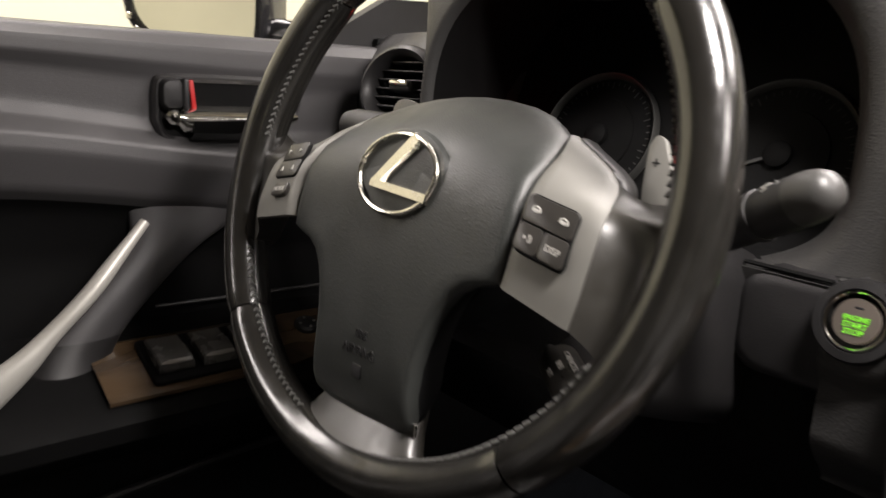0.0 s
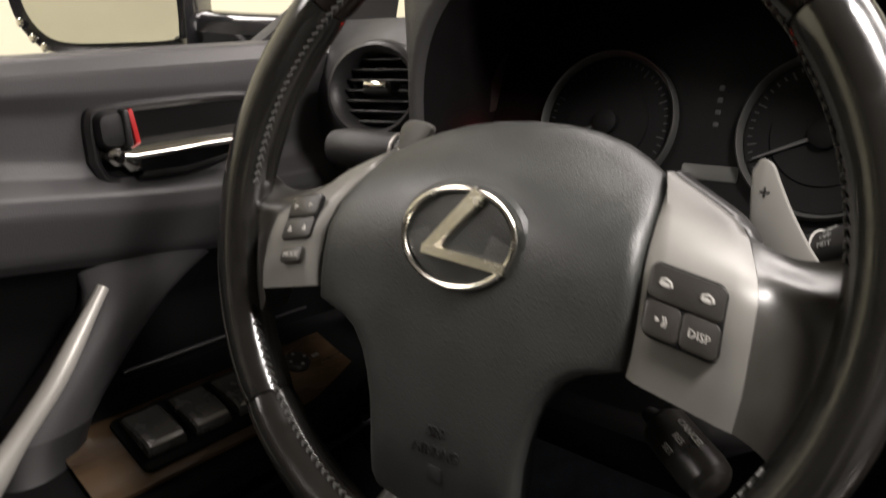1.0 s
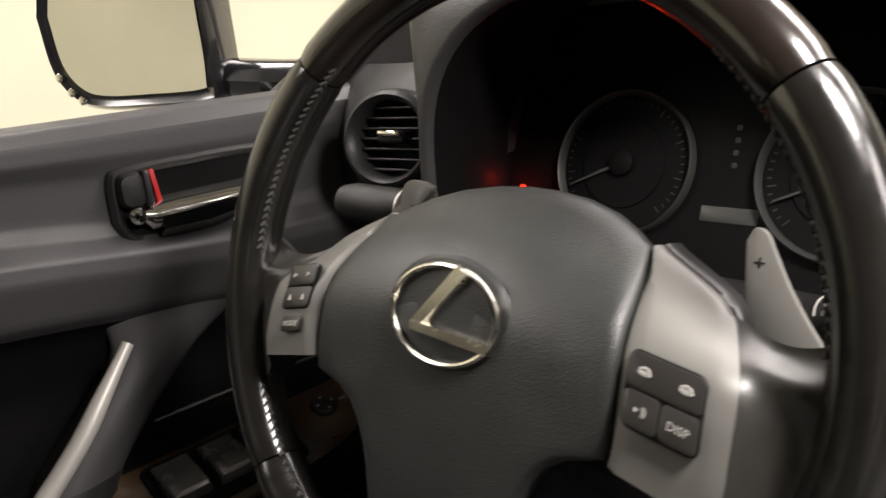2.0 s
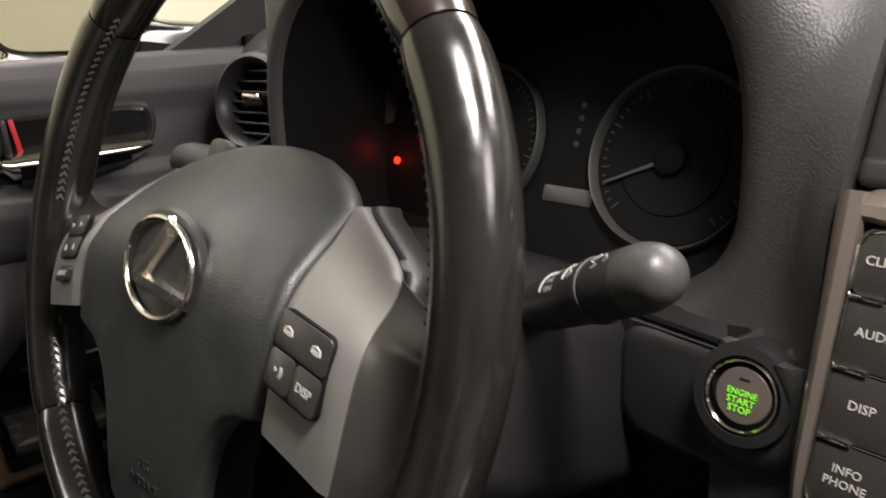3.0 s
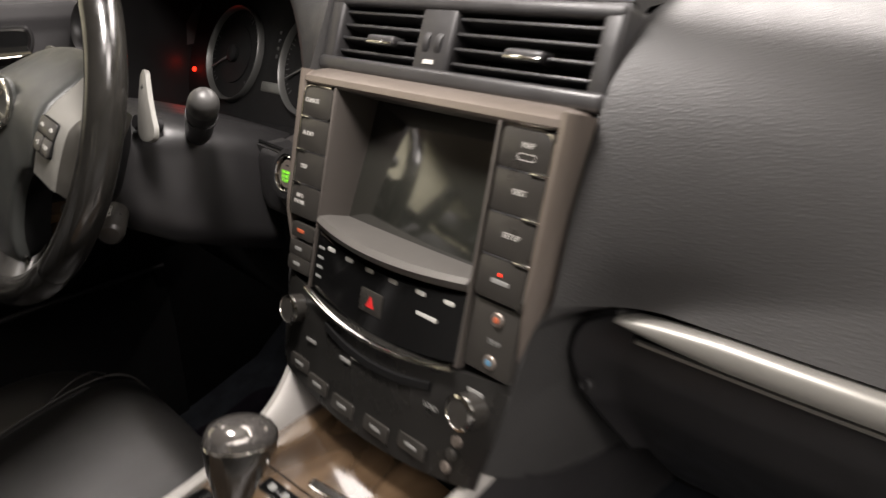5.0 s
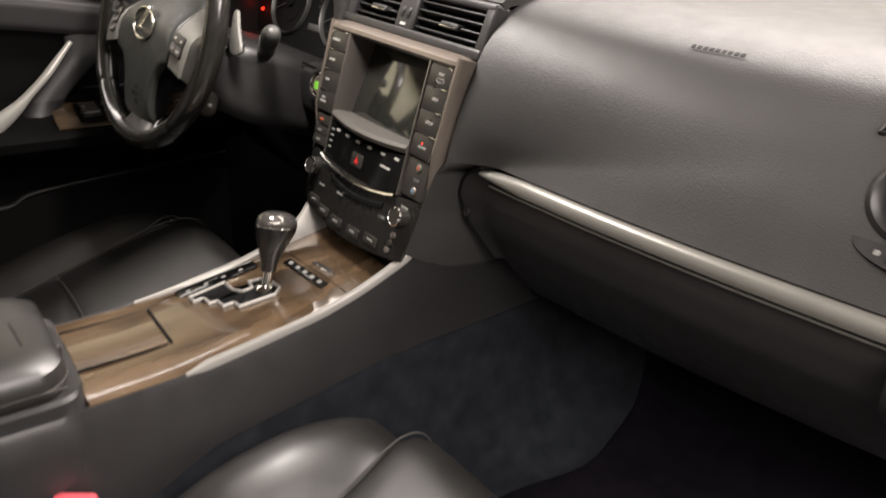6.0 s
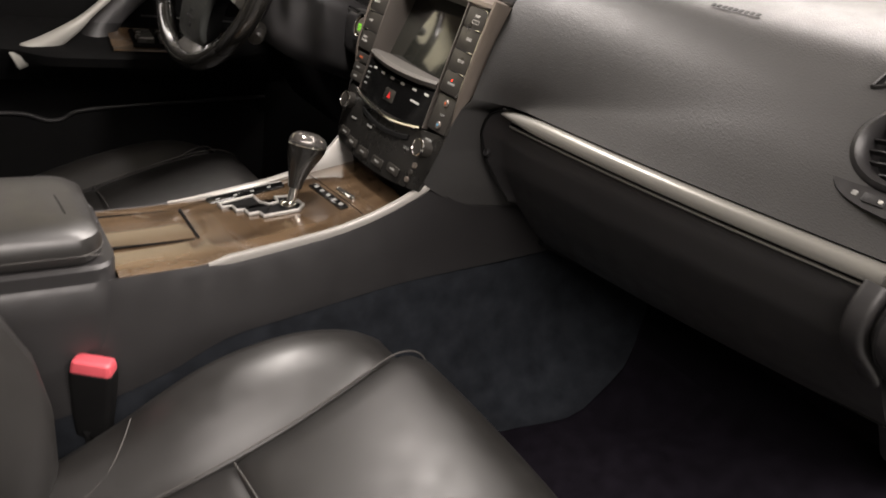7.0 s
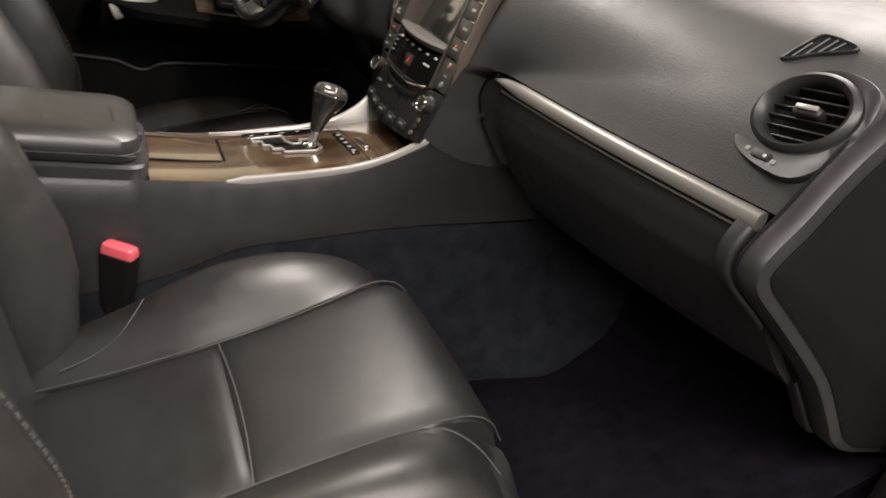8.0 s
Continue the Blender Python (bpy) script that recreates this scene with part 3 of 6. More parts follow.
LID_Z = [(z, y) for _, y, z in reversed(LID)]


def lid_cap(u, v):
    """Black rounded end of the lid beside the stack."""
    z = 0.555 + 0.141 * v
    xl, xr = val(CAP_L, z, 0.006), 0.192 - 0.010 * smooth(0.69, 0.64, z)
    x = xl + max(0.001, xr - xl) * u
    return (x, strip_y(0.19) + 0.004 + lerp(LID_Z, z - 0.672)[0] - 0.006 * math.sin(math.pi * min(1, max(0, (0.672 - z) / 0.19))) - 0.011 * (1 - u) ** 1.5, z)


part("lid_end", sheet(lid_cap, 12, 30, 0.012), PANEL, glove_box, "dark rounded end of the glove box")
part("lid_gap", tube([Vector(lid_cap(0.0, k / 30)) + Vector((-0.0006, -0.0012, 0.0004)) for k in range(31)], 0.0019, 6), BLACK, glove_box, "black gap round the end of the lid")
part("lock", lathe([(0.0055, 0.0), (0.0055, 0.004), (0.004, 0.005), (0.0035, 0.0035)], 16, basis((0.1590, strip_y(0.19) + 0.0005, 0.6265), (1, 0, 0), (0, 0.25, 0.97), (0, -0.97, 0.25))), PANEL_DARK, glove_box, "small dark lock")

# ---- centre console ----
console = thing("centre_console", (0, 0.2, 0.12), "dark grey centre console with glossy brown wood top and silver rails", "console")
WOOD_Z = [(-0.40, 0.468), (0.10, 0.471), (0.21, 0.474), (0.30, 0.486), (0.35, 0.495), (0.44, 0.513), (0.52, 0.530)]
SIDE_Z = [(-0.45, 0.20), (-0.10, 0.285), (0.05, 0.300), (0.16, 0.335), (0.22, 0.372), (0.298, 0.383), (0.424, 0.403), (0.583, 0.426), (0.735, 0.448)]
RAIL_Z = [(-0.45, 0.470), (0.10, 0.470), (0.217, 0.475), (0.30, 0.487), (0.36, 0.497), (0.42, 0.5135), (0.46, 0.536), (0.50, 0.573), (0.54, 0.615), (0.80, 0.90)]


WING_X = [(-0.45, 0.096), (0.34, 0.0965), (0.42, 0.1005), (0.46, 0.1095), (0.497, 0.1265), (0.54, 0.1335), (0.588, 0.1395), (0.64, 0.1440), (0.74, 0.1460)]


def console_side(sign):
    def fn(u, v):
        y = -0.45 + 1.19 * u
        top, low = min(val(RAIL_Z, y) - 0.002, val(SEAM, y, 0.004) - 0.0012), val(SIDE_Z, y)
        xt = val(WING_X, y, 0.012) + 0.002
        xl = 0.118 + 0.028 * smooth(0.45, 0.74, y)
        f = v
        return (sign * (xt + (xl - xt) * math.sin(f * math.pi / 2) ** 0.8), y, top + (low - top) * f)
    return fn


part("side_panel", sheet(console_side(1), 60, 16, -0.0061), PANEL, console)
part("side_panel", sheet(console_side(-1), 60, 16, 0.006), PANEL, console)


def wood_top(y0, y1, half, lift=0.0, sag=0.0035):
    def fn(u, v):
        x, y = -half + 2 * half * u, y0 + (y1 - y0) * v
        return (x, y, val(WOOD_Z, y) + lift - sag * (x / 0.1) ** 4)
    return fn


part("wood_panel", sheet(wood_top(0.100, 0.500, 0.0955), 24, 40, 0.006), WOOD, console, "glossy brown burl wood panel")
part("ashtray_lid", sheet(lambda u, v: (-0.062 + 0.090 * u, 0.104 + 0.104 * v, val(WOOD_Z, 0.104 + 0.104 * v) + 0.0022 + 0.002 * math.sin(math.pi * u)), 20, 10, 0.003), WOOD, console, "wooden slide lid of the console tray")
part("lid_slot", rbox(0.092, 0.0035, 0.004, 0.0006, 1, shift(-0.017, 0.2125, 0.4755)), BLACK, console)
part("seam_line", rbox(0.002, 0.104, 0.003, 0.0005, 1, shift(0.0300, 0.156, 0.4740)), BLACK, console)
part("seam_line", rbox(0.002, 0.104, 0.003, 0.0005, 1, shift(-0.0640, 0.156, 0.4740)), BLACK, console)

part("seam_line", tube([(-0.085 + 0.170 * k / 12, 0.418 + 0.012 * k / 12, val(WOOD_Z, 0.418 + 0.012 * k / 12) + 0.0002 - 0.0035 * ((k / 6 - 1) * 0.85) ** 4) for k in range(13)], 0.0007, 6), BLACK, console)


def rail(sign):
    """Silver wing that rises along the wood to the foot of the stack."""
    rings = []
    for k in range(41):
        y = 0.205 + 0.294 * k / 40
        top = val(RAIL_Z, y) + 0.003
        low = val(WOOD_Z, y) - 0.004
        t = 0.0045 + 0.0015 * smooth(0.3, 0.5, y)
        grow = smooth(0.0, 0.10 if sign > 0 else 0.45, k / 40)
        top -= 0.004 * (1 - grow)
        x = val(WING_X, y, 0.012)
        ti = t + 0.004 * (1 - smooth(0.25, 0.40, y))
        rings.append([(sign * min(0.0945, x - ti * grow), y, low), (sign * (x - ti * grow), y, top - 0.003), (sign * (x - ti * grow * 0.5), y, top), (sign * (x + t * 0.6), y, top + 0.0005),
                      (sign * (x + t), y, top - 0.003), (sign * (x + t), y, top - 0.007 * grow - 0.003), (sign * min(0.097, x), y, low - 0.002)])
    return loft(rings)


part("silver_rail", rail(1), SATIN, console, "satin silver rail")
part("silver_rail", rail(-1), SATIN, console, "satin silver rail")
part("stack_foot", rbox(0.220, 0.05, 0.07, 0.01, 2, shift(0, 0.535, 0.535)), BLACK, console)
# storage box with its padded lid
part("box_body", loft([[(x, y, z) for x, y in rr(0.205 + g, 0.50, 0.03, 5, 0, -0.15)] for z, g in ((0.30, 0.03), (0.43, 0.02), (0.462, 0.012), (0.469, 0.0), (0.485, -0.002), (0.489, -0.012))]), PANEL, console, "dark grey storage box")
LID_RING = [tuple(p)[:2] for p in spline([(*p, 0) for p in rr(0.1972, 0.4672, 0.037, 7, 0.0, -0.145)[-10:] + rr(0.1972, 0.4672, 0.037, 7, 0.0, -0.145)[:22]], 240)]
arm = part("armrest_lid", loft([[(x, y, z) for x, y in rr(0.190 + g, 0.46 + g, 0.035, 7, 0.0, -0.145)] for z, g in
                                ((0.489, -0.012), (0.491, 0.0), (0.496, 0.005), (0.510, 0.007), (0.522, 0.001), (0.529, -0.014), (0.533, -0.045), (0.5345, -0.10))]), SEAT, console, "padded black leather armrest lid")
part("lid_seam", tube([(x, y, 0.5035) for x, y in LID_RING], 0.0006, 5), STITCH, arm, "grey sewn seam")
part("lid_crease", tube(spline([(-0.040, 0.046, 0.5318), (0.0, 0.0505, 0.5325), (0.040, 0.0530, 0.5322), (0.064, 0.0560, 0.5300)], 20), 0.0016, 6), BLACK, arm)
part("armrest_latch", rbox(0.050, 0.010, 0.018, 0.004, 3, shift(0.0, 0.088, 0.502)), PANEL_DARK, arm)


def tunnel(sign):
    def fn(u, v):
        y = -0.45 + 1.42 * u
        top = val(SIDE_Z, min(y, 0.73)) + 0.012
        low = lerp([(r[0], r[1]) for r in FLOOR], y)[0] + 0.004
        f = math.sin(v * math.pi / 2)
        return (sign * (0.115 + 0.025 * smooth(0.45, 0.74, y) + 0.075 * (1 - math.cos(v * math.pi / 2)) + 0.012 * v + 0.062 * v ** 3 * smooth(0.60, 0.77, y) * smooth(0.95, 0.82, y)), y, top + (low - top) * f + 0.0015 * noise.noise((y * 40, v * 12, sign)))
    return fn


part("tunnel_carpet", sheet(tunnel(1), 60, 16, -0.006), CARPET, console, "blue-grey carpet on the tunnel side")
part("tunnel_carpet", sheet(tunnel(-1), 60, 16, 0.006), CARPET, console, "blue-grey carpet on the tunnel side")

# ---- seats ----
CUSHION = [(-0.12, 0.212), (-0.05, 0.236), (0.05, 0.270), (0.12, 0.296), (0.178, 0.317), (0.25, 0.341), (0.325, 0.364), (0.385, 0.378), (0.425, 0.380), (0.455, 0.367), (0.477, 0.336), (0.486, 0.29), (0.485, 0.22), (0.470, 0.17)]
SEAM_IN = [(-0.12, 0.252), (-0.05, 0.262), (0.06, 0.276), (0.164, 0.282), (0.25, 0.277), (0.33, 0.262), (0.41, 0.238), (0.47, 0.232)]
RIDGE = [(-0.16, 0.215), (-0.08, 0.240), (0.0, 0.268), (0.085, 0.312), (0.15, 0.356), (0.21, 0.382), (0.295, 0.396), (0.368, 0.388), (0.42, 0.366), (0.455, 0.335), (0.47, 0.29)]


OUTER_RIDGE = [(-0.16, 0.225), (-0.05, 0.262), (0.085, 0.318), (0.18, 0.352), (0.28, 0.378), (0.35, 0.384), (0.40, 0.372), (0.44, 0.345), (0.47, 0.30)]


def cushion_panel(k0, k1, x0, x1):
    """Padded panel along the cushion's profile between two rows of it."""
    line = spline([(0, *p) for p in CUSHION], 130)
    a, b = int(130 * k0 / (len(CUSHION) - 1)), int(130 * k1 / (len(CUSHION) - 1))
    line = line[a:b + 1]
    rings = []
    for i, p in enumerate(line):
        q, r = line[max(0, i - 1)], line[min(len(line) - 1, i + 1)]
        t = (r - q).normalized()
        nrm = Vector((0, -t.z, t.y))
        e = min(1, min(i, len(line) - 1 - i) / 5)
        edge = 0.006 * (1 - math.sqrt(max(0, 1 - (1 - e) ** 2)))
        ring = []
        for j in range(15):
            f = j / 14
            s = 2 * f - 1
            xs = x0 + val(SEAM_IN, p.y) - 0.252
            x = xs + (x1 - xs) * f
            d = 0.004 * (1 - s * s) - 0.007 * max(0, abs(s) - 0.9) / 0.1 - edge
            ring.append(tuple(Vector((x, p.y, p.z)) + nrm * d))
        ring += [tuple(Vector((x1, p.y, p.z)) - nrm * 0.05), tuple(Vector((x0 + val(SEAM_IN, p.y) - 0.252, p.y, p.z)) - nrm * 0.05)]
        rings.append(ring)
    return loft(rings)


def bolster(x_seam, xo, top, ridge=RIDGE, curved=True):
    """Side bolster: xi at the panel's seam, xo at the outside, the ridge at top."""
    rings = []
    n = 40
    for k in range(n + 1):
        y = -0.16 + 0.63 * k / n
        zr = val(ridge, y) if k < n - 1 else ridge[-1][1]
        xi = x_seam + (val(SEAM_IN, y) - 0.252 if curved else 0)
        zs = lerp(CUSHION, min(y, 0.44))[0] - 0.002
        if y > 0.40:
            zs -= 0.6 * (y - 0.40)
        pts = [(xi, zs), (xi + (top - xi) * 0.16, zs + (zr - zs) * 0.22 - 0.001), (xi + (top - xi) * 0.40, zs + (zr - zs) * 0.58), (xi + (top - xi) * 0.70, zs + (zr - zs) * 0.88), (top, zr),
               (top + (xo - top) * 0.35, zr - 0.006), (top + (xo - top) * 0.7, zr - 0.026), (xo, zr - 0.062), (xo + (xo - top) * 0.05, zr - 0.12), (xo - (xo - top) * 0.1, 0.20), (xi, 0.20)]
        rings.append([tuple(Vector((x, y, z))) for x, z in pts])
    # rounded nose
    last = rings[-1]
    mid = Vector((sum(p[0] for p in last) / len(last), 0, 0.27))
    for s, dy in ((0.9, 0.010), (0.7, 0.018), (0.4, 0.022)):
        rings.append([(mid.x + (p[0] - mid.x) * s, 0.47 + dy, mid.z + (p[2] - mid.z) * s) for p in last])
    return loft(rings)


def make_seat(cx, sign, label):
    """A front seat; sign is +1 where its inboard side lies at smaller x."""
    seat = thing("car_seat", (cx, 0.15, 0.12), label, "seat", "front seats")

    def sx(bm):
        if sign < 0:
            bm.transform(Matrix.Diagonal((-1, 1, 1, 1)))
            bmesh.ops.reverse_faces(bm, faces=bm.faces)
        return bm
    part("rear_cushion_panel", sx(cushion_panel(0, 4, 0.252, 0.548)), SEAT_PERF, seat, "black perforated leather panel")
    part("front_cushion_panel", sx(cushion_panel(4, 13, 0.252, 0.548)), SEAT_PERF, seat, "black perforated leather panel")
    part("inner_bolster", sx(bolster(0.255, 0.128, 0.176)), SEAT, seat, "smooth worn leather bolster")
    part("outer_bolster", sx(bolster(0.546, 0.668, 0.612, OUTER_RIDGE, False)), SEAT, seat, "smooth leather bolster")
    part("seat_base", sx(rbox(0.46, 0.52, 0.10, 0.02, 3, shift(0.398, 0.16, 0.19))), PANEL_DARK, seat)
    for x in (0.2, 0.6):
        part("seat_rail", sx(rbox(0.05, 0.56, 0.045, 0.006, 2, shift(x, 0.12, 0.135))), PANEL_DARK, seat)
    # piping along the panel seams
    profile = spline([(0, *p) for p in CUSHION[:11]], 60)
    part("seam_piping", sx(tube([(val(SEAM_IN, p.y) + 0.0005, p.y, p.z + 0.0005) for p in profile], 0.0011, 6)), STITCH, seat)
    part("seam_piping", sx(tube([(0.5475, p.y, p.z + 0.001) for p in profile], 0.0010, 6)), STITCH, seat)
    part("cross_seam", sx(tube([(0.290 + 0.256 * k / 14, 0.179 + 0.006 * math.sin(math.pi * k / 14), 0.3178 + 0.0030 * (1 - (k / 7 - 1) ** 2)) for k in range(15)], 0.0013, 6)), STITCH, seat)
    part("bolster_seam", sx(tube(spline([(0.2456, -0.013, 0.2560), (0.2389, 0.021, 0.2690), (0.2236, 0.056, 0.2885), (0.1985, 0.078, 0.3080), (0.175, 0.092, 0.3200)], 24), 0.0010, 6)), STITCH, seat)
    part("pleat_seam", sx(tube(spline([(0.549, 0.350, 0.3735), (0.565, 0.385, 0.3815), (0.588, 0.415, 0.3730), (0.612, 0.440, 0.350)], 20), 0.0010, 6)), STITCH, seat)
    # backrest
    lean = radians(17)
    bm_ = basis((0, -0.050, 0.24), (1, 0, 0), (0, -math.sin(lean), math.cos(lean)), (0, math.cos(lean), math.sin(lean)))

    def back_ring(h, half, front, depth, c=0.397):
        return [(c + x, h, z) for x, z in [(-half, -depth), (-half, front - 0.02), (-half + 0.02, front), (0, front + 0.004), (half - 0.02, front), (half, front - 0.02), (half, -depth)]]
    part("backrest", sx(loft([back_ring(h, w, f, 0.10) for h, w, f in ((-0.06, 0.15, 0.0), (0.0, 0.16, 0.010), (0.2, 0.165, 0.018), (0.4, 0.17, 0.006), (0.55, 0.15, -0.01), (0.60, 0.11, -0.03))], m=bm_)), SEAT_PERF, seat, "black perforated leather backrest")
    for side in (-1, 1):
        rings = []
        for h, w, f in ((-0.10, 0.030, 0.0), (-0.05, 0.046, 0.035), (0.03, 0.056, 0.075), (0.10, 0.060, 0.096), (0.17, 0.060, 0.103), (0.30, 0.058, 0.085), (0.45, 0.05, 0.045), (0.56, 0.035, -0.02), (0.60, 0.02, -0.04)):
            c = 0.397 + side * 0.215
            rings.append([(c + w * 1.05 * math.cos(a), h, -0.03 + (f + 0.03) * max(-1.2, math.sin(a))) for a in [2 * math.pi * k / 18 for k in range(18)]])
        part("back_bolster", sx(loft(rings, m=bm_)), SEAT, seat, "smooth leather back bolster")
    seam = spline([(0.397 + 0.205, -0.05, 0.030), (0.397 + 0.215, 0.03, 0.0745), (0.397 + 0.220, 0.10, 0.0955), (0.397 + 0.220, 0.17, 0.1025), (0.397 + 0.220, 0.30, 0.0845), (0.397 + 0.212, 0.45, 0.044)], 121)
    dashes = [tube(seam[k:k + 2], 0.0014, 6, up=(1, 0, 0), m=bm_) for k in range(0, 120, 2)]
    part("back_seam", sx(join(*dashes)), STITCH, seat, "grey stitching")
    part("head_restraint", sx(rbox(0.26, 0.17, 0.09, 0.035, 4, bm_ @ shift(0.397, 0.72, -0.03))), SEAT, seat)
    for x in (0.34, 0.454):
        part("restraint_rod", sx(lathe([(0.006, 0), (0.006, 0.10)], 10, bm_ @ shift(x, 0.57, -0.03) @ pose(0, 0, 0, -90))), CHROME, seat)
    return seat


make_seat(0.397, 1, "black leather passenger seat with perforated centre and worn inner bolster")
make_seat(-0.397, -1, "black leather driver seat behind the steering wheel")

# ---- steering wheel: local x to the right, y up in the wheel's plane, z towards the driver ----
TILT_W, TURN_W = radians(17.6), radians(6.3)
WX = Vector((math.cos(TURN_W), math.sin(TURN_W), 0))
WY = Vector((-math.sin(TURN_W) * math.sin(TILT_W), math.cos(TURN_W) * math.sin(TILT_W), math.cos(TILT_W)))
WZ = WX.cross(WY)
WM = basis((-0.3803, 0.3592, 0.7860), WX, WY, WZ)
wheel = thing("steering_wheel", (-0.3803, 0.3592, 0.7860), "black leather steering wheel with silver spokes and worn rim", "steering wheel")
R_RIM = 0.1795


def rim_arc(a0, a1, n):
    """An arc of the rim, thicker at the thumbs, with rounded ends."""
    rings = []
    for k in range(n + 1):
        f = k / n
        a = radians(a0 + (a1 - a0) * f)
        e = min(1, min(k, n - k) / 2)
        s = 0.93 + 0.07 * math.sqrt(1 - (1 - e) ** 2)
        thumb = 1 + 0.06 * (math.exp(-((math.degrees(a) - 32) / 14) ** 2) + math.exp(-((math.degrees(a) - 148) / 14) ** 2))
        ring = []
        for j in range(20):
            b = 2 * math.pi * j / 20
            r = R_RIM + 0.0150 * s * thumb * math.cos(b)
            z = 0.0170 * s * math.sin(b)
            ring.append((r * math.cos(a), r * math.sin(a), z))
        rings.append(ring)
    return loft(rings, m=WM)


part("right_grip", rim_arc(-48, 37.3, 38), LEATHER, wheel, "glossy worn black leather grip")
part("top_arc", rim_arc(37.7, 136.0, 44), RIM_WOOD, wheel, "dark glossy top of the rim")
part("left_grip", rim_arc(136.4, 221.2, 38), LEATHER, wheel, "glossy worn black leather grip")
part("bottom_arc", rim_arc(221.6, 311.6, 40), LEATHER, wheel, "black leather bottom of the rim")


def face_z(x, y):
    """Height of the hub's face: flat below, rolled back towards its upper edge and the spokes' ends."""
    k = y + 1.6 * x * x
    z = 0.0185 - (16.0 * k * k if k < 0.034 else 0.0185 + 1.15 * (k - 0.034)) if k > 0 else 0.0185
    return z - (0.45 * y * y + 6.0 * max(0, -y - 0.11) ** 2 if y < 0 else 0)


PAD_HALF = [(0.0, 0.0665), (0.020, 0.0655), (0.040, 0.0622), (0.058, 0.0562), (0.072, 0.0488), (0.0812, 0.0425), (0.0860, 0.028), (0.0890, 0.012), (0.0908, -0.005), (0.0918, -0.022), (0.0918, -0.036), (0.0905, -0.0470),
            (0.082, -0.0500), (0.0720, -0.0530), (0.0630, -0.0590), (0.0560, -0.0685), (0.0510, -0.080), (0.0472, -0.094), (0.0450, -0.108), (0.0442, -0.125), (0.0450, -0.138), (0.0430, -0.1450), (0.0290, -0.1495), (0.0, -0.1515)]
PAD_OUT = PAD_HALF + [(-x, y) for x, y in reversed(PAD_HALF[1:-1])]


def pad_ring(s, dz, cy=-0.03):
    return [(x * s, cy + (y - cy) * s, face_z(x * s, cy + (y - cy) * s) + dz) for x, y in PAD_OUT]


part("airbag_cover", loft([pad_ring(0.985, -0.012), pad_ring(1.0, -0.007), pad_ring(0.992, -0.003), pad_ring(0.97, -0.0008), pad_ring(0.92, 0.0), pad_ring(0.82, 0.0), pad_ring(0.68, 0.0), pad_ring(0.52, 0.0),
                           pad_ring(0.36, 0.0), pad_ring(0.2, 0.0), pad_ring(0.04, 0.0)], m=WM), PAD, wheel, "grained dark grey airbag cover", 60)
part("cover_back", loft([pad_ring(0.80, -0.040), pad_ring(0.93, -0.022), pad_ring(0.97, -0.0115)], m=WM), BLACK, wheel, "black back of the airbag cover", 60)


SPOKE_IN = [(0.0826, 0.0432, 0), (0.0850, 0.0375, 0), (0.0868, 0.0315, 0), (0.0882, 0.0255, 0), (0.0893, 0.0200, 0), (0.0903, 0.0140, 0), (0.0912, 0.0070, 0), (0.0920, -0.001, 0), (0.0928, -0.0120, 0), (0.0934, -0.0260, 0), (0.0932, -0.0380, 0), (0.0920, -0.0487, 0)]
SPOKE_OUT = [(0.0845, 0.0440, -0.0290), (0.0900, 0.0405, -0.0262), (0.1030, 0.0335, -0.0225), (0.1150, 0.0265, -0.0200), (0.1235, 0.0190, -0.0172), (0.1292, 0.0100, -0.0090), (0.1350, 0.0010, 0.0040), (0.1380, -0.0070, 0.0108), (0.1388, -0.0180, 0.0140), (0.1390, -0.0320, 0.0158), (0.1388, -0.0460, 0.0168), (0.1372, -0.0600, 0.0165)]


def spoke_edge(sign, n):
    """Outer edge of the silver cover; the driver's left one is a little shorter."""
    return [Vector((p.x, p.y if p.y > 0 or sign > 0 else p.y * 0.84, p.z)) for p in spline(SPOKE_OUT, n)]


def spoke(sign):
    """Silver spoke cover beside the pad, bent away from the driver at its top."""
    rings = []
    for p, q in zip(spline(SPOKE_IN, 44), spoke_edge(sign, 44)):
        yi = p.y if p.y > 0 or sign > 0 else p.y * 0.84
        sink = q.z - face_z(q.x, q.y) + 0.0012
        row = []
        for j in range(11):
            f = j / 10
            x, y = p.x + (q.x - p.x) * f, yi + (q.y - yi) * f
            z = face_z(x, y) - 0.0012 + 0.0018 * smooth(-0.01, -0.035, y) * (1 - f) + sink * f * f
            if j == 0:
                z -= 0.003
            if j == 10:
                z -= 0.0015
            row.append((sign * x, y, z))
        row += [(sign * (q.x - 0.001), q.y, row[-1][2] - 0.0025), (sign * p.x, yi, row[0][2] - 0.004)]
        rings.append(row)
    return loft(rings, m=WM)


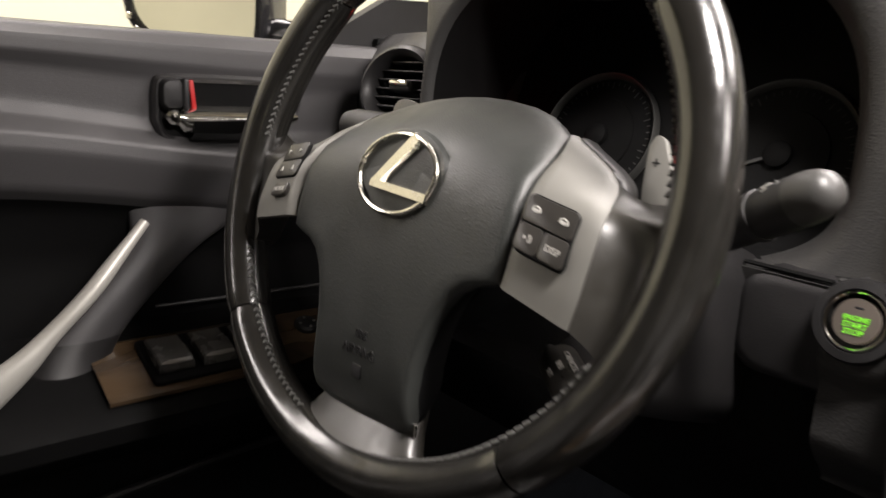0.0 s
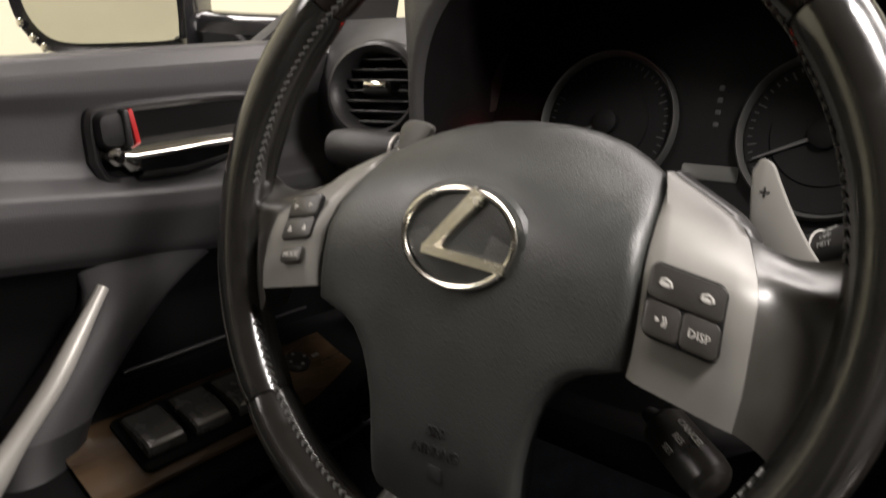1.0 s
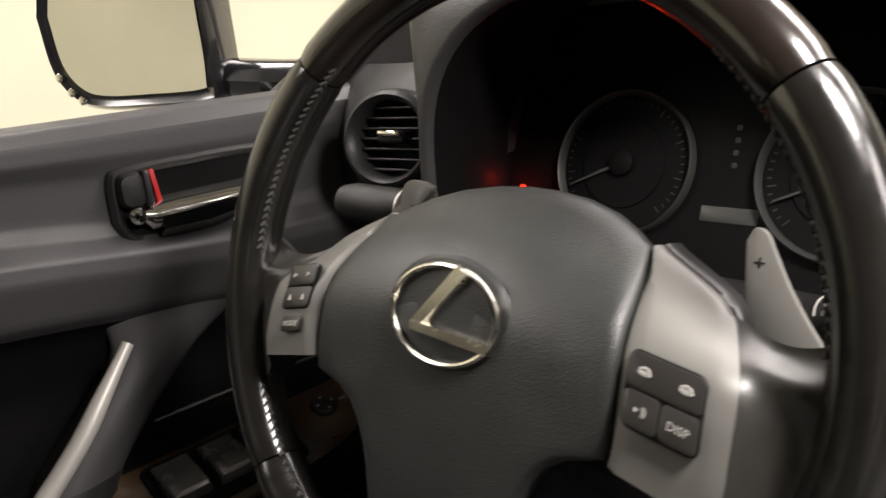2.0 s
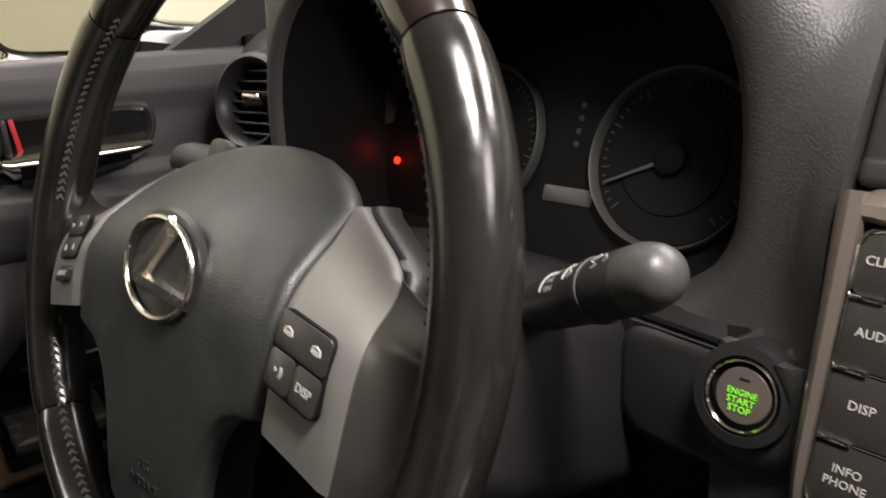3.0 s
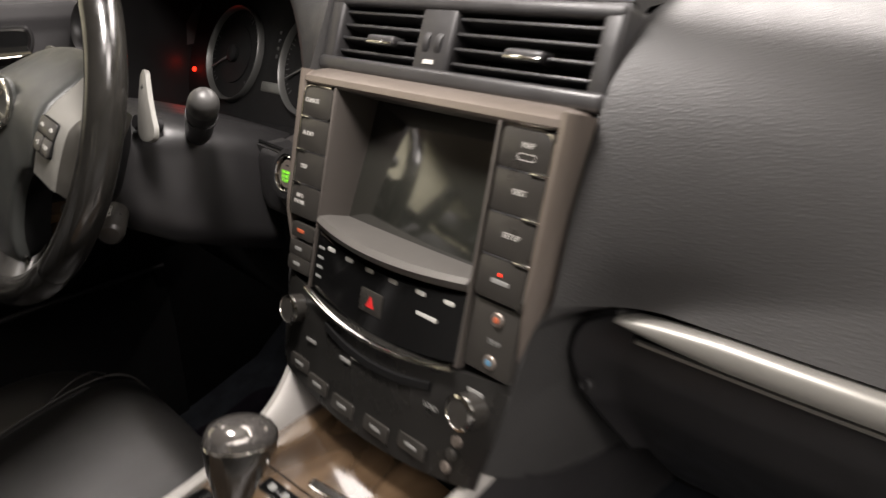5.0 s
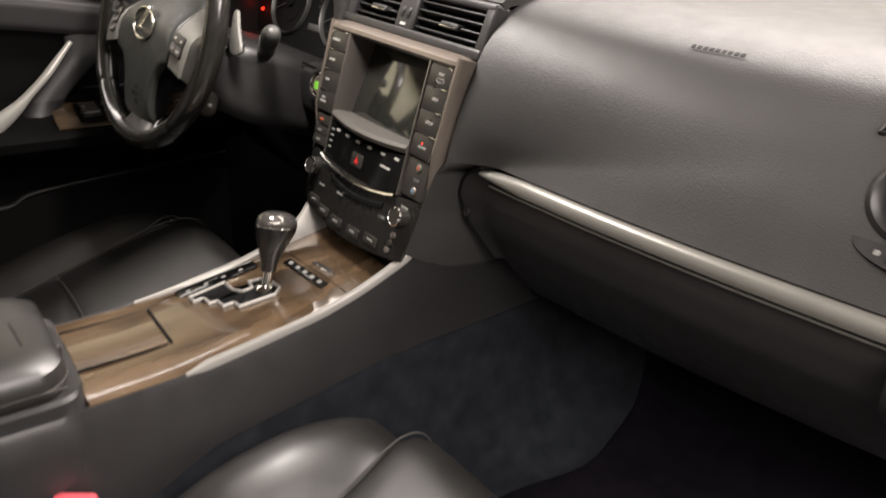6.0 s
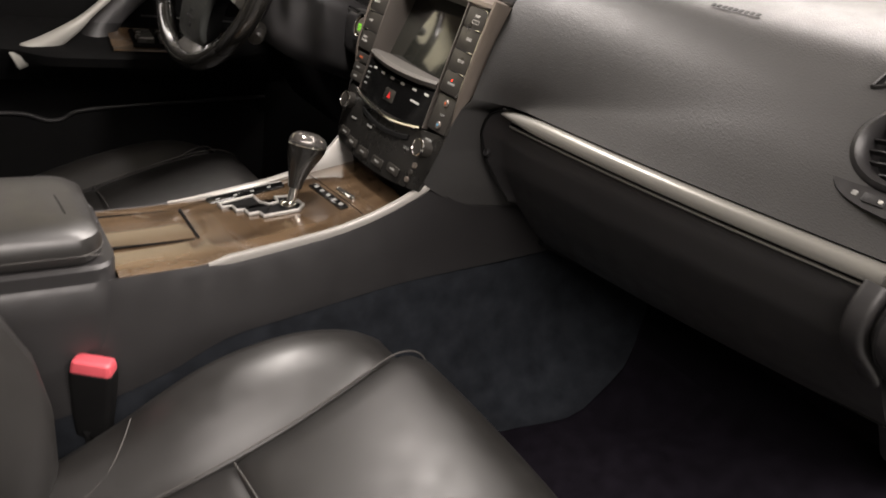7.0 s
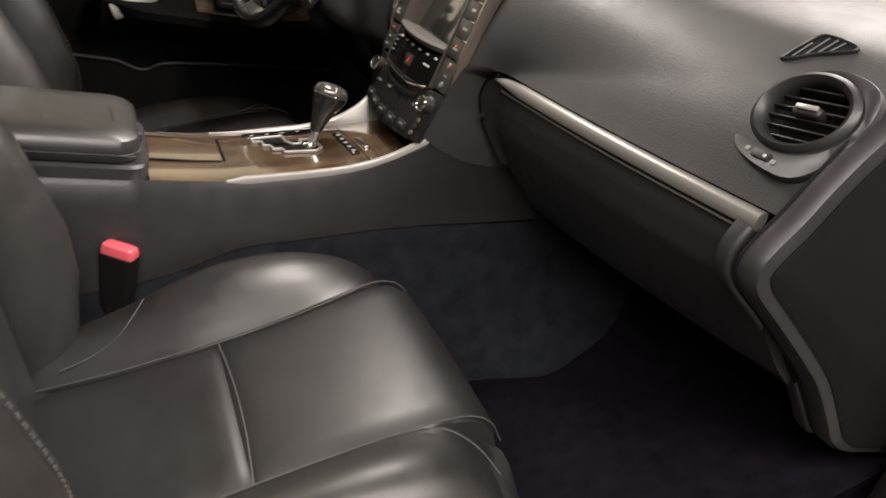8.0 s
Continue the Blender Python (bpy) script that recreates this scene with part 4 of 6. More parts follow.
for sign in (1, -1):
    part("silver_spoke", spoke(sign), SILVER, wheel, "silver painted spoke cover", 50)
    upper = spoke_edge(sign, 44)[:24]
    part("back_cover", loft([[(sign * (p.x + dx), p.y + dy, p.z - dz) for p in upper] for dx, dy, dz in ((-0.006, -0.004, 0.003), (-0.0005, 0.0, 0.0035), (0.001, 0.0012, 0.008), (0.001, 0.0015, 0.020), (-0.002, 0.0, 0.024))], closed=False, caps=False, m=WM), PANEL, wheel, "dark grey cover behind the spoke", 60)
    # leather web between the spoke and the rim: a knuckle along its upper edge, a shallow hollow below
    edge = spoke_edge(sign, 44)[16:]
    rings = []
    for k in range(17):
        f = k / 16
        dip = math.sin(math.pi * f)
        line = []
        for i, p in enumerate(edge):
            g = i / (len(edge) - 1)
            ye = 0.0215 - 0.100 * g
            end = Vector((math.sqrt(0.1775 ** 2 - ye * ye), ye, -0.013 + 0.020 * smooth(0.0, 0.45, g)))
            q = p.lerp(end, f)
            q.z += -0.0022 * (1 - f) + 0.0062 * dip * math.exp(-((g - 0.17) / 0.13) ** 2) - 0.0075 * dip * smooth(0.22, 0.50, g)
            q.y -= 0.0095 * dip * smooth(0.35, 0.0, g)
            line.append((sign * q.x, q.y, q.z))
        rings.append([(line[0][0], line[0][1] - 0.006, line[0][2] - 0.012)] + line + [(line[-1][0], line[-1][1] + 0.004, line[-1][2] - 0.020)])
    part("leather_web", loft(rings, m=WM), WEB, wheel, "shiny leather between spoke and rim", 60)
    # stitching on the inside of the grip
    for a0, a1 in ((47, 4), (-27, -74)):
        rows = []
        for k in range(26):
            a = radians(a0 + (a1 - a0) * k / 25)
            for side in (-1, 1):
                r = R_RIM - 0.0140
                p = Vector((r * math.cos(a), r * math.sin(a), 0.0065 + side * 0.0022))
                q = Vector((r * math.cos(a + 0.018), r * math.sin(a + 0.018), 0.0065 - side * 0.0006))
                p.x, q.x = p.x * sign, q.x * sign
                rows.append(tube([p, (p + q) / 2 + Vector((0, 0, 0.0003)), q], 0.0008, 5, up=(0.3, 0.5, 1), m=WM))
        part("stitching", join(*rows), THREAD, wheel, "grey cross stitching")
part("bottom_spoke", loft([[(w * math.copysign(abs(math.cos(b)) ** 0.6, math.cos(b)), y, zc + d * math.copysign(abs(math.sin(b)) ** 0.7, math.sin(b))) for b in [2 * math.pi * j / 24 for j in range(24)]] for y, w, d, zc in
                           ((-0.128, 0.036, 0.009, -0.020), (-0.146, 0.043, 0.011, -0.013), (-0.156, 0.048, 0.0125, -0.010), (-0.166, 0.056, 0.0135, -0.006), (-0.178, 0.068, 0.0135, -0.002))], m=WM), WEB, wheel, "dark leather bottom spoke", 60)
part("trim_line", tube([WM @ Vector((x * 1.015, -0.03 + (y + 0.03) * 1.012, face_z(x, y) - 0.0085)) for x, y in PAD_OUT if y < -0.125], 0.0011, 6), CHROME, wheel, "thin bright trim line")
part("hub_back", lathe([(0.055, -0.060), (0.06, -0.045), (0.055, -0.025)], 28, WM @ shift(0, -0.03, 0)), BLACK, wheel)

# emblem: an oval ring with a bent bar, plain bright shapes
part("emblem_base", loft([[(0.0355 * math.cos(a) * s, -0.0015 + 0.0270 * math.sin(a) * s, z) for a in [2 * math.pi * k / 40 for k in range(40)]] for s, z in ((1.10, 0.0155), (1.03, 0.0178), (0.95, 0.0182), (0.1, 0.0186))], m=WM), PAD, wheel)
part("emblem_ring", sweep([(0.0325 * math.cos(2 * math.pi * k / 64), -0.0015 + 0.0240 * math.sin(2 * math.pi * k / 64), 0.0205) for k in range(64)], circle(0.0017, 0.0016, 8), closed=True, m=WM), EMBLEM, wheel, "oval chrome ring")


def bar(a, b, w0, w1, z0, z1):
    a, b = Vector((*a, 0)), Vector((*b, 0))
    t = (b - a).normalized()
    s = Vector((-t.y, t.x, 0))
    rows = []
    for p, w in ((a, w0), (b, w1)):
        rows.append([tuple(p + s * w + Vector((0, 0, z0))), tuple(p + s * w * 0.75 + Vector((0, 0, z1))), tuple(p - s * w * 0.75 + Vector((0, 0, z1))), tuple(p - s * w + Vector((0, 0, z0)))])
    return loft(rows)


both = join(bar((0.0105, 0.0215), (-0.0165, -0.0090), 0.0048, 0.0036, 0.0185, 0.0222), bar((-0.0190, -0.0090), (0.0295, -0.0130), 0.0030, 0.0034, 0.0185, 0.0223))
both.transform(WM)
part("emblem_bar", both, EMBLEM, wheel, "bent chrome bar")

# switches on the spokes
for sign in (1, -1):
    cx, cy = (0.1125, -0.0158) if sign > 0 else (-0.1120, -0.0045)
    px_ = Vector((0.0315, -0.0064 * sign, -0.0014 * sign)).normalized()
    py_ = Vector((-0.0011 * sign, 0.0292, -0.0062)).normalized()
    pz_ = px_.cross(py_).normalized()
    # the pads lean with the spokes, so their sides are not square to each other
    pm = WM @ basis(Vector((cx, cy, 0.0179 if sign > 0 else face_z(cx, cy) + 0.0006)), px_, py_, pz_) @ Matrix.Diagonal((0.92, 0.93, 0.9, 1))
    if sign > 0:
        panel = part("switch_panel", plate(rr(0.0358, 0.0342, 0.005), -0.004, 0.0001, 0.0006, pm), BLACK, wheel, "black switch panel")
        for bx, by, w, h in ((0.0, 0.0082, 0.0348, 0.0158), (-0.0088, -0.0083, 0.0170, 0.0158), (0.0088, -0.0083, 0.0170, 0.0158)):
            part("switch", plate(rr(w, h, 0.0030), -0.001, 0.0009, 0.0007, pm @ shift(bx, by, 0)), BUTTON, panel)
        lettering("print", "DISP", 0.0052, pm @ shift(0.0086, -0.0085, 0.0010), PRINT, panel)
        for k, (bx, by) in enumerate(((-0.0095, 0.0085), (0.0095, 0.0085))):
            hs = tube([(bx - 0.0026, by - 0.0012, 0.0010), (bx - 0.0022, by + 0.0008, 0.0010), (bx, by + 0.0016, 0.0010), (bx + 0.0022, by + 0.0008, 0.0010), (bx + 0.0026, by - 0.0012, 0.0010)], 0.0007, 6, m=pm)
            part("phone_print", join(hs, plate(rr(0.0045, 0.0022, 0.0006, 2, bx, by - 0.0008), 0.0007, 0.0012, 0.0001, pm)), PRINT, panel)
        part("voice_print", join(bar((-0.0115, -0.0082), (-0.0098, -0.0082), 0.0012, 0.0004, 0.0007, 0.0012), *[tube([(-0.0082 + 0.0012 * j, -0.0060, 0.0010), (-0.0074 + 0.0012 * j, -0.0082, 0.0010), (-0.0082 + 0.0012 * j, -0.0104, 0.0010)], 0.0003, 5) for j in range(2)]), PRINT, panel).data.transform(pm)
    else:
        part("switch_seat", plate(rr(0.0268, 0.0290, 0.004), -0.003, 0.0002, 0.0004, pm), BLACK, wheel)
        for by, h in ((0.0072, 0.0136), (-0.0072, 0.0136)):
            b = part("switch", plate(rr(0.0262, h, 0.0030), -0.003, 0.0010, 0.0007, pm @ shift(0, by, 0)), BUTTON, wheel, "dark rocker switch")
            for bx in (-0.0065, 0.0065):
                tri = bar((bx - 0.0016, by), (bx + 0.0016, by), 0.0018, 0.0004, 0.0010, 0.0016) if by > 0 else bar((bx, by - 0.0018), (bx, by + 0.0018), 0.0018, 0.0003, 0.0010, 0.0016)
                tri.transform(pm)
                part("switch_print", tri, PRINT, b)
        b = part("switch", plate(rr(0.0180, 0.0105, 0.003), -0.003, 0.0012, 0.0006, pm @ shift(0.0005, -0.0240, -0.001)), BUTTON, wheel, "dark mode switch")
        lettering("print", "MODE", 0.0050, pm @ shift(0.0005, -0.0242, 0.0004), PRINT, b)
lettering("print", "SRS", 0.0075, WM @ shift(0, -0.100, face_z(0, -0.10) + 0.0003) @ pose(0, 0, 0, 5), PANEL_DARK, wheel, 0.0008)
lettering("print", "AIRBAG", 0.0085, WM @ shift(0, -0.110, face_z(0, -0.11) + 0.0002) @ pose(0, 0, 0, 8), PANEL_DARK, wheel, 0.0008)
part("airbag_mark", plate(rr(0.009, 0.009, 0.002), -0.001, 0.0004, 0.0003, WM @ shift(0, -0.122, face_z(0, -0.122)) @ pose(0, 0, 0, 9)), PANEL_DARK, wheel)

# shift paddles behind the spokes
for sign, out, txt in ((1, [(0.112, 0.050), (0.1155, 0.0565), (0.121, 0.0545), (0.1255, 0.046), (0.1330, 0.032), (0.1420, 0.018), (0.1510, 0.005), (0.1500, -0.004), (0.138, -0.008), (0.124, -0.004), (0.1165, 0.015), (0.1135, 0.034)], "+"),
                       (-1, [(0.109, 0.050), (0.1085, 0.060), (0.1030, 0.0655), (0.0900, 0.0650), (0.0835, 0.060), (0.0950, 0.045), (0.100, 0.020), (0.104, 0.0), (0.118, -0.006), (0.135, -0.004), (0.132, 0.018), (0.126, 0.034)], "-")):
    pd = thing("shift_paddle", tuple(WM @ Vector((sign * 0.13, 0, -0.06))), "grey metal gearshift paddle behind the steering wheel", "paddle", "shift paddles")
    o = [tuple(p)[:2] for p in spline([(*p, 0) for p in out + out[:1]], 48)][:-1]
    o = [(sign * x, y) for x, y in (o if sign > 0 else o)]
    part("blade", plate(o, -0.0640, -0.0590, 0.0012, WM), SILVER, pd)
    px, py = (0.1195, 0.040) if sign > 0 else (-0.098, 0.050)
    lettering("print", txt, 0.010, WM @ shift(px, py, -0.0588), PANEL_DARK, pd)
    part("pivot", lathe([(0.008, -0.085), (0.008, -0.062), (0.006, -0.060)], 16, WM @ shift(sign * 0.112, 0.008, 0)), PANEL_DARK, pd)

# ---- steering column, stalks ----
column = thing("steering_column", (-0.385, 0.50, 0.70), "dark grey plastic shroud of the steering column", "steering column")
CM = basis((-0.368, 0.415, 0.752), (1, 0, 0), (0, 0.36, 0.93), (0, -0.93, 0.36))


def shroud_ring(z, w, top, low):
    return [(x, y, z) for x, y in rr(w, top + low, 0.032, 6, 0, (top - low) / 2)]


part("shroud", loft([shroud_ring(-0.20, 0.212, 0.050, 0.082), shroud_ring(-0.14, 0.212, 0.050, 0.086), shroud_ring(-0.08, 0.204, 0.046, 0.088), shroud_ring(-0.035, 0.186, 0.040, 0.082), shroud_ring(-0.012, 0.160, 0.030, 0.064)], m=CM), PANEL, column, "dark grey shroud")


def stalk(name, root, tip, label):
    """A lever, and the frame whose z axis runs along it."""
    root, tip = Vector(root), Vector(tip)
    z = (tip - root).normalized()
    y = (Vector((0, -0.35, 0.94)) - z * z.dot(Vector((0, -0.35, 0.94)))).normalized()
    m = basis(root, y.cross(z), y, z)
    ob = thing(name, tuple(root), label, "stalk", "column stalks")
    return ob, m


wiper, wm = stalk("wiper_stalk", (-0.3020, 0.4985, 0.7395), (-0.1705, 0.4565, 0.8090), "dark plastic wiper stalk with a rounded end and white print")
part("arm", lathe([(0.0087, 0.0), (0.0110, 0.026), (0.0126, 0.038), (0.0133, 0.052), (0.0128, 0.060), (0.0133, 0.064), (0.0136, 0.094)], 28, wm), PANEL_DARK, wiper)
part("sleeve", lathe([(0.0135, 0.0975), (0.0139, 0.0985), (0.0141, 0.108), (0.0142, 0.118), (0.0139, 0.1235)], 32, wm), PANEL_DARK, wiper, "dark turning sleeve")
part("knob", lathe([(0.0139, 0.1230), (0.0140, 0.1260), (0.0136, 0.1330), (0.0121, 0.1390), (0.0098, 0.1435), (0.0052, 0.1460), (0.001, 0.1466)], 32, wm), STALK_END, wiper, "pale grey domed end")
part("ring", lathe([(0.0136, 0.0935), (0.0148, 0.0940), (0.0150, 0.0965), (0.0147, 0.0982), (0.0136, 0.0985)], 32, wm), PANEL, wiper, "thin grey ring")


def on_stalk(m, r, z, a):
    """Frame on the lever's skin at the angle a, its y axis along the lever."""
    a = radians(a)
    n = Vector((math.cos(a), math.sin(a), 0))
    t = Vector((-math.sin(a), math.cos(a), 0))
    return m @ basis(n * r + Vector((0, 0, z)), Vector((0, 0, 1)), -t, n)


for k, word in enumerate(("MIST", "OFF", "INT", "LO", "HI")):
    lettering("print", word, 0.0038, on_stalk(wm, 0.0134, 0.071, 128 - 19 * k), PRINT_DIM, wiper, 0.0006)
part("print_bar", sweep([on_stalk(wm, 0.0135, 0.0625, 130 - 8 * k) @ Vector((0, 0, 0)) for k in range(11)], circle(0.0005, n=5)), PRINT, wiper)
part("print_bar", sweep([on_stalk(wm, 0.0138, 0.084, 118 - 8 * k) @ Vector((0, 0, 0)) for k in range(9)], circle(0.0005, n=5)), PRINT, wiper)
part("wiper_mark", sweep([on_stalk(wm, 0.0138, 0.0880 + 0.0030 * math.sin(1.4 * k), 116 - 7 * k) @ Vector((0, 0, 0)) for k in range(7)], circle(0.0005, n=5)), PRINT, wiper)
part("wiper_mark", sweep([on_stalk(wm, 0.0144, 0.110 + 0.0032 * math.sin(1.7 * k), 118 - 6 * k) @ Vector((0, 0, 0)) for k in range(6)], circle(0.0005, n=5)), PRINT, wiper)
part("wiper_mark", sweep([on_stalk(wm, 0.0146, 0.119 + 0.002 * math.sin(1.7 * k), 112 - 6 * k) @ Vector((0, 0, 0)) for k in range(4)], circle(0.0005, n=5)), PRINT_DIM, wiper)

turn, tm = stalk("turn_signal_stalk", (-0.438, 0.458, 0.799), (-0.588, 0.436, 0.804), "dark plastic turn signal stalk with a rounded end")
part("arm", lathe([(0.010, 0.0), (0.011, 0.05), (0.0135, 0.085)], 20, tm), PANEL_DARK, turn)
part("knob", lathe([(0.0140, 0.086), (0.0150, 0.090), (0.0150, 0.135), (0.0125, 0.147), (0.006, 0.151), (0.001, 0.152)], 24, tm), PANEL_DARK, turn, "rounded grey knob")
part("ring", lathe([(0.0140, 0.0845), (0.0154, 0.085), (0.0154, 0.0868), (0.0140, 0.087)], 24, tm), SATIN, turn)

cruise, km = stalk("cruise_stalk", tuple(WM @ Vector((0.070, -0.075, -0.075))), tuple(WM @ Vector((0.114, -0.097, -0.049))), "small black cruise control stalk with white print")
part("arm", lathe([(0.006, 0.0), (0.007, 0.02)], 14, km), PANEL_DARK, cruise)
part("knob", lathe([(0.009, 0.020), (0.0125, 0.024), (0.0130, 0.055), (0.0120, 0.062), (0.009, 0.065), (0.001, 0.066)], 24, km), BUTTON, cruise, "black lever end")
for k, (word, a) in enumerate((("CANCEL", 15), ("RES", 45), ("SET", 78))):
    lettering("print", word, 0.0050 if k == 0 else 0.0045, on_stalk(km, 0.0131, 0.042, a + 60), PRINT, cruise, 0.0006)

# ---- start button ----
start = thing("start_button", (-0.185, 0.532, 0.719), "round start button with lit green words in a chrome ring", "button")
BM = basis((-0.1850, 0.5335, 0.7215), (0.985, 0.03, 0), (0, 0.2507, 0.968), (0, -0.968, 0.2507)) @ Matrix.Diagonal((0.85, 0.85, 0.85, 1))
part("surround", lathe([(0.031, -0.030), (0.0305, -0.004), (0.0285, 0.001), (0.0225, 0.002), (0.0215, -0.003), (0.0210, -0.02)], 40, BM), PANEL_DARK, start, "dark plastic collar")
part("chrome_ring", lathe([(0.0215, -0.006), (0.0213, 0.001), (0.0203, 0.0022), (0.0192, 0.001), (0.0188, -0.006)], 40, BM), CHROME, start, "chrome ring")
part("cap", lathe([(0.0160, -0.008), (0.0160, -0.0015), (0.0152, -0.0006), (0.008, -0.0002), (0.0005, 0.0)], 36, BM), TAUPE, start, "taupe metal button cap")
part("gap", lathe([(0.0190, -0.007), (0.0190, -0.0045), (0.0162, -0.0045)], 36, BM), BLACK, start)
for k, word in enumerate(("ENGINE", "START", "STOP")):
    lettering("lit_print", word, 0.0050 if k == 0 else 0.0056, BM @ shift(0, 0.0015 - 0.0048 * k, 0.0004), GREEN_LIT, start)
part("lamp_slot", plate(rr(0.006, 0.0016, 0.0006, 3), -0.001, 0.0002, 0.0001, BM @ shift(0, 0.0092, -0.0001)), PANEL_DARK, start)

# ---- instruments ----
cluster = thing("instrument_cluster", (-0.418, 0.68, 0.72), "unlit black instrument cluster with two dials and a red warning lamp", "instrument cluster")
IM = basis((-0.3842, 0.6330, 0.8083), (0.9983, 0.0585, 0), (-0.0200, 0.3423, 0.9394), Vector((0.9983, 0.0585, 0)).cross(Vector((-0.0200, 0.3423, 0.9394))))
part("back_panel", plate(rr(0.44, 0.27, 0.05, 6, -0.02, 0.0), -0.03, -0.012, 0.002, IM), BLACK, cluster, "black instrument panel")
for cx in (-0.0846, 0.0846):
    dial = part("dial", lathe([(0.060, -0.0118), (0.060, -0.0105), (0.040, -0.0100), (0.0395, -0.0085), (0.001, -0.0085)], 48, IM @ shift(cx, -0.002, 0) @ Matrix.Diagonal((0.93, 0.93, 1, 1))), BLACK, cluster, "dark unlit dial")
    part("dial_ring", lathe([(0.0606, -0.012), (0.0626, -0.0050), (0.0641, -0.0034), (0.0655, -0.0052), (0.0661, -0.012)], 56, IM @ shift(cx, -0.002, 0) @ Matrix.Diagonal((0.93, 0.93, 1, 1))), mat("dial_ring_metal", (0.085, 0.085, 0.081), 0.4, metal=0.5, vary=0.05) if cx < 0 else bpy.data.materials["dial_ring_metal"], dial, "thin grey metal ring")
    marks = []
    for k in range(41):
        a = radians(225 - 270 * k / 40)
        r0 = 0.050 if k % 5 == 0 else 0.0535
        marks.append(bar((cx + r0 * math.cos(a), -0.002 + r0 * math.sin(a)), (cx + 0.057 * math.cos(a), -0.002 + 0.057 * math.sin(a)), 0.0006, 0.0006, -0.0103, -0.0098))
    bm = join(*marks)
    bm.transform(IM @ shift(cx, -0.002, 0) @ Matrix.Diagonal((0.93, 0.93, 1, 1)) @ shift(-cx, 0.002, 0))
    part("dial_scale", bm, PALE_LIT, dial)
    a = radians(205)
    nd = bar((cx - 0.008 * math.cos(a), -0.002 - 0.008 * math.sin(a)), (cx + 0.050 * math.cos(a), -0.002 + 0.050 * math.sin(a)), 0.0022, 0.0008, -0.007, -0.0055)
    nd.transform(IM)
    part("needle", nd, mat("needle_grey", (0.045, 0.045, 0.045), 0.5, vary=0.0) if cx < 0 else bpy.data.materials["needle_grey"], dial, "grey needle")
    part("needle_hub", lathe([(0.012, -0.009), (0.0115, -0.004), (0.008, -0.002), (0.001, -0.0015)], 24, IM @ shift(cx, -0.002, 0) @ Matrix.Diagonal((0.93, 0.93, 1, 1))), BLACK, dial)
part("display", plate(rr(0.044, 0.012, 0.002), -0.013, -0.0110, 0.0004, IM @ shift(0.008, -0.036, 0)), mat("grey_display", (0.05, 0.051, 0.047), 0.4, vary=0.1), cluster, "grey unlit display")
for k in range(4):
    part("gear_mark", plate(rr(0.0040, 0.0040, 0.0008, 2), -0.013, -0.0112, 0.0002, IM @ shift(0.006, 0.030 - 0.0095 * k, 0)), PALE_LIT, cluster)
part("warning_lamp", lathe([(0.0032, -0.013), (0.0032, -0.0095), (0.0018, -0.0085), (0.0004, -0.0083)], 16, IM @ shift(-0.183, -0.030, 0)), RED_LIT, cluster, "lit red warning lamp")
glow = bpy.data.lights.new("warning_glow", "POINT")
glow.energy, glow.color, glow.shadow_soft_size = 0.013, (1.0, 0.03, 0.01), 0.004
gl = new("warning_glow", glow)
gl.location = IM @ Vector((-0.190, -0.024, 0.004))

# ---- centre stack: local x right, y up its face, z out of it ----
SM = basis((0, 0.5415, 0.82), (1, 0, 0), (0, 0.2507, 0.968), (0, -0.968, 0.2507))
stack = thing("centre_stack", (0, 0.53, 0.56), "centre stack with dark screen, taupe frame and rows of labelled keys", "control panel")


def half_w(v):
    return lerp([(-0.29, 0.125), (-0.262, 0.1300), (-0.222, 0.1380), (-0.13, 0.1515), (0.0, 0.158), (0.02, 0.159)], v)[0]


def stack_out(top=0.004, low=-0.262, d=0.0, n=14):
    right = [(half_w(top + (low - top) * k / n) - d, top + (low - top) * k / n) for k in range(n + 1)]
    bottom = [((1 - 2 * k / 10) * (half_w(low) - d), low - 0.016 * (1 - (1 - 2 * k / 10) ** 2)) for k in range(1, 10)]
    return right + bottom + [(-x, y) for x, y in reversed(right)]


part("body", loft([[(x, y, -0.075) for x, y in stack_out(-0.004, d=0.020)], [(x, y, -0.046) for x, y in stack_out(-0.004, d=0.020)]], m=SM), BLACK, stack)


# taupe frame: a rounded border down both sides and across the top
def frame_side(sign):
    rings = []
    for k in range(29):
        v = 0.004 - 0.182 * k / 28
        e = smooth(0.62, 1.0, k / 28)
        xo = half_w(v) - 0.002 * e
        xi = 0.1445 - 0.004 * smooth(-0.10, -0.20, v)
        xi = min(xi, xo - 0.004)
        w = xo - xi
        rings.append([(sign * xo, v, -0.030), (sign * xo, v, -0.006 - 0.006 * e), (sign * (xo - 0.2 * w), v, -0.0005 - 0.0105 * e), (sign * (xo - 0.55 * w), v, 0.0022 - 0.0115 * e), (sign * (xi + 0.1 * w), v, 0.0015 - 0.0105 * e), (sign * xi, v, -0.001 - 0.009 * e), (sign * xi, v, -0.030)])
    return loft(rings, m=SM)


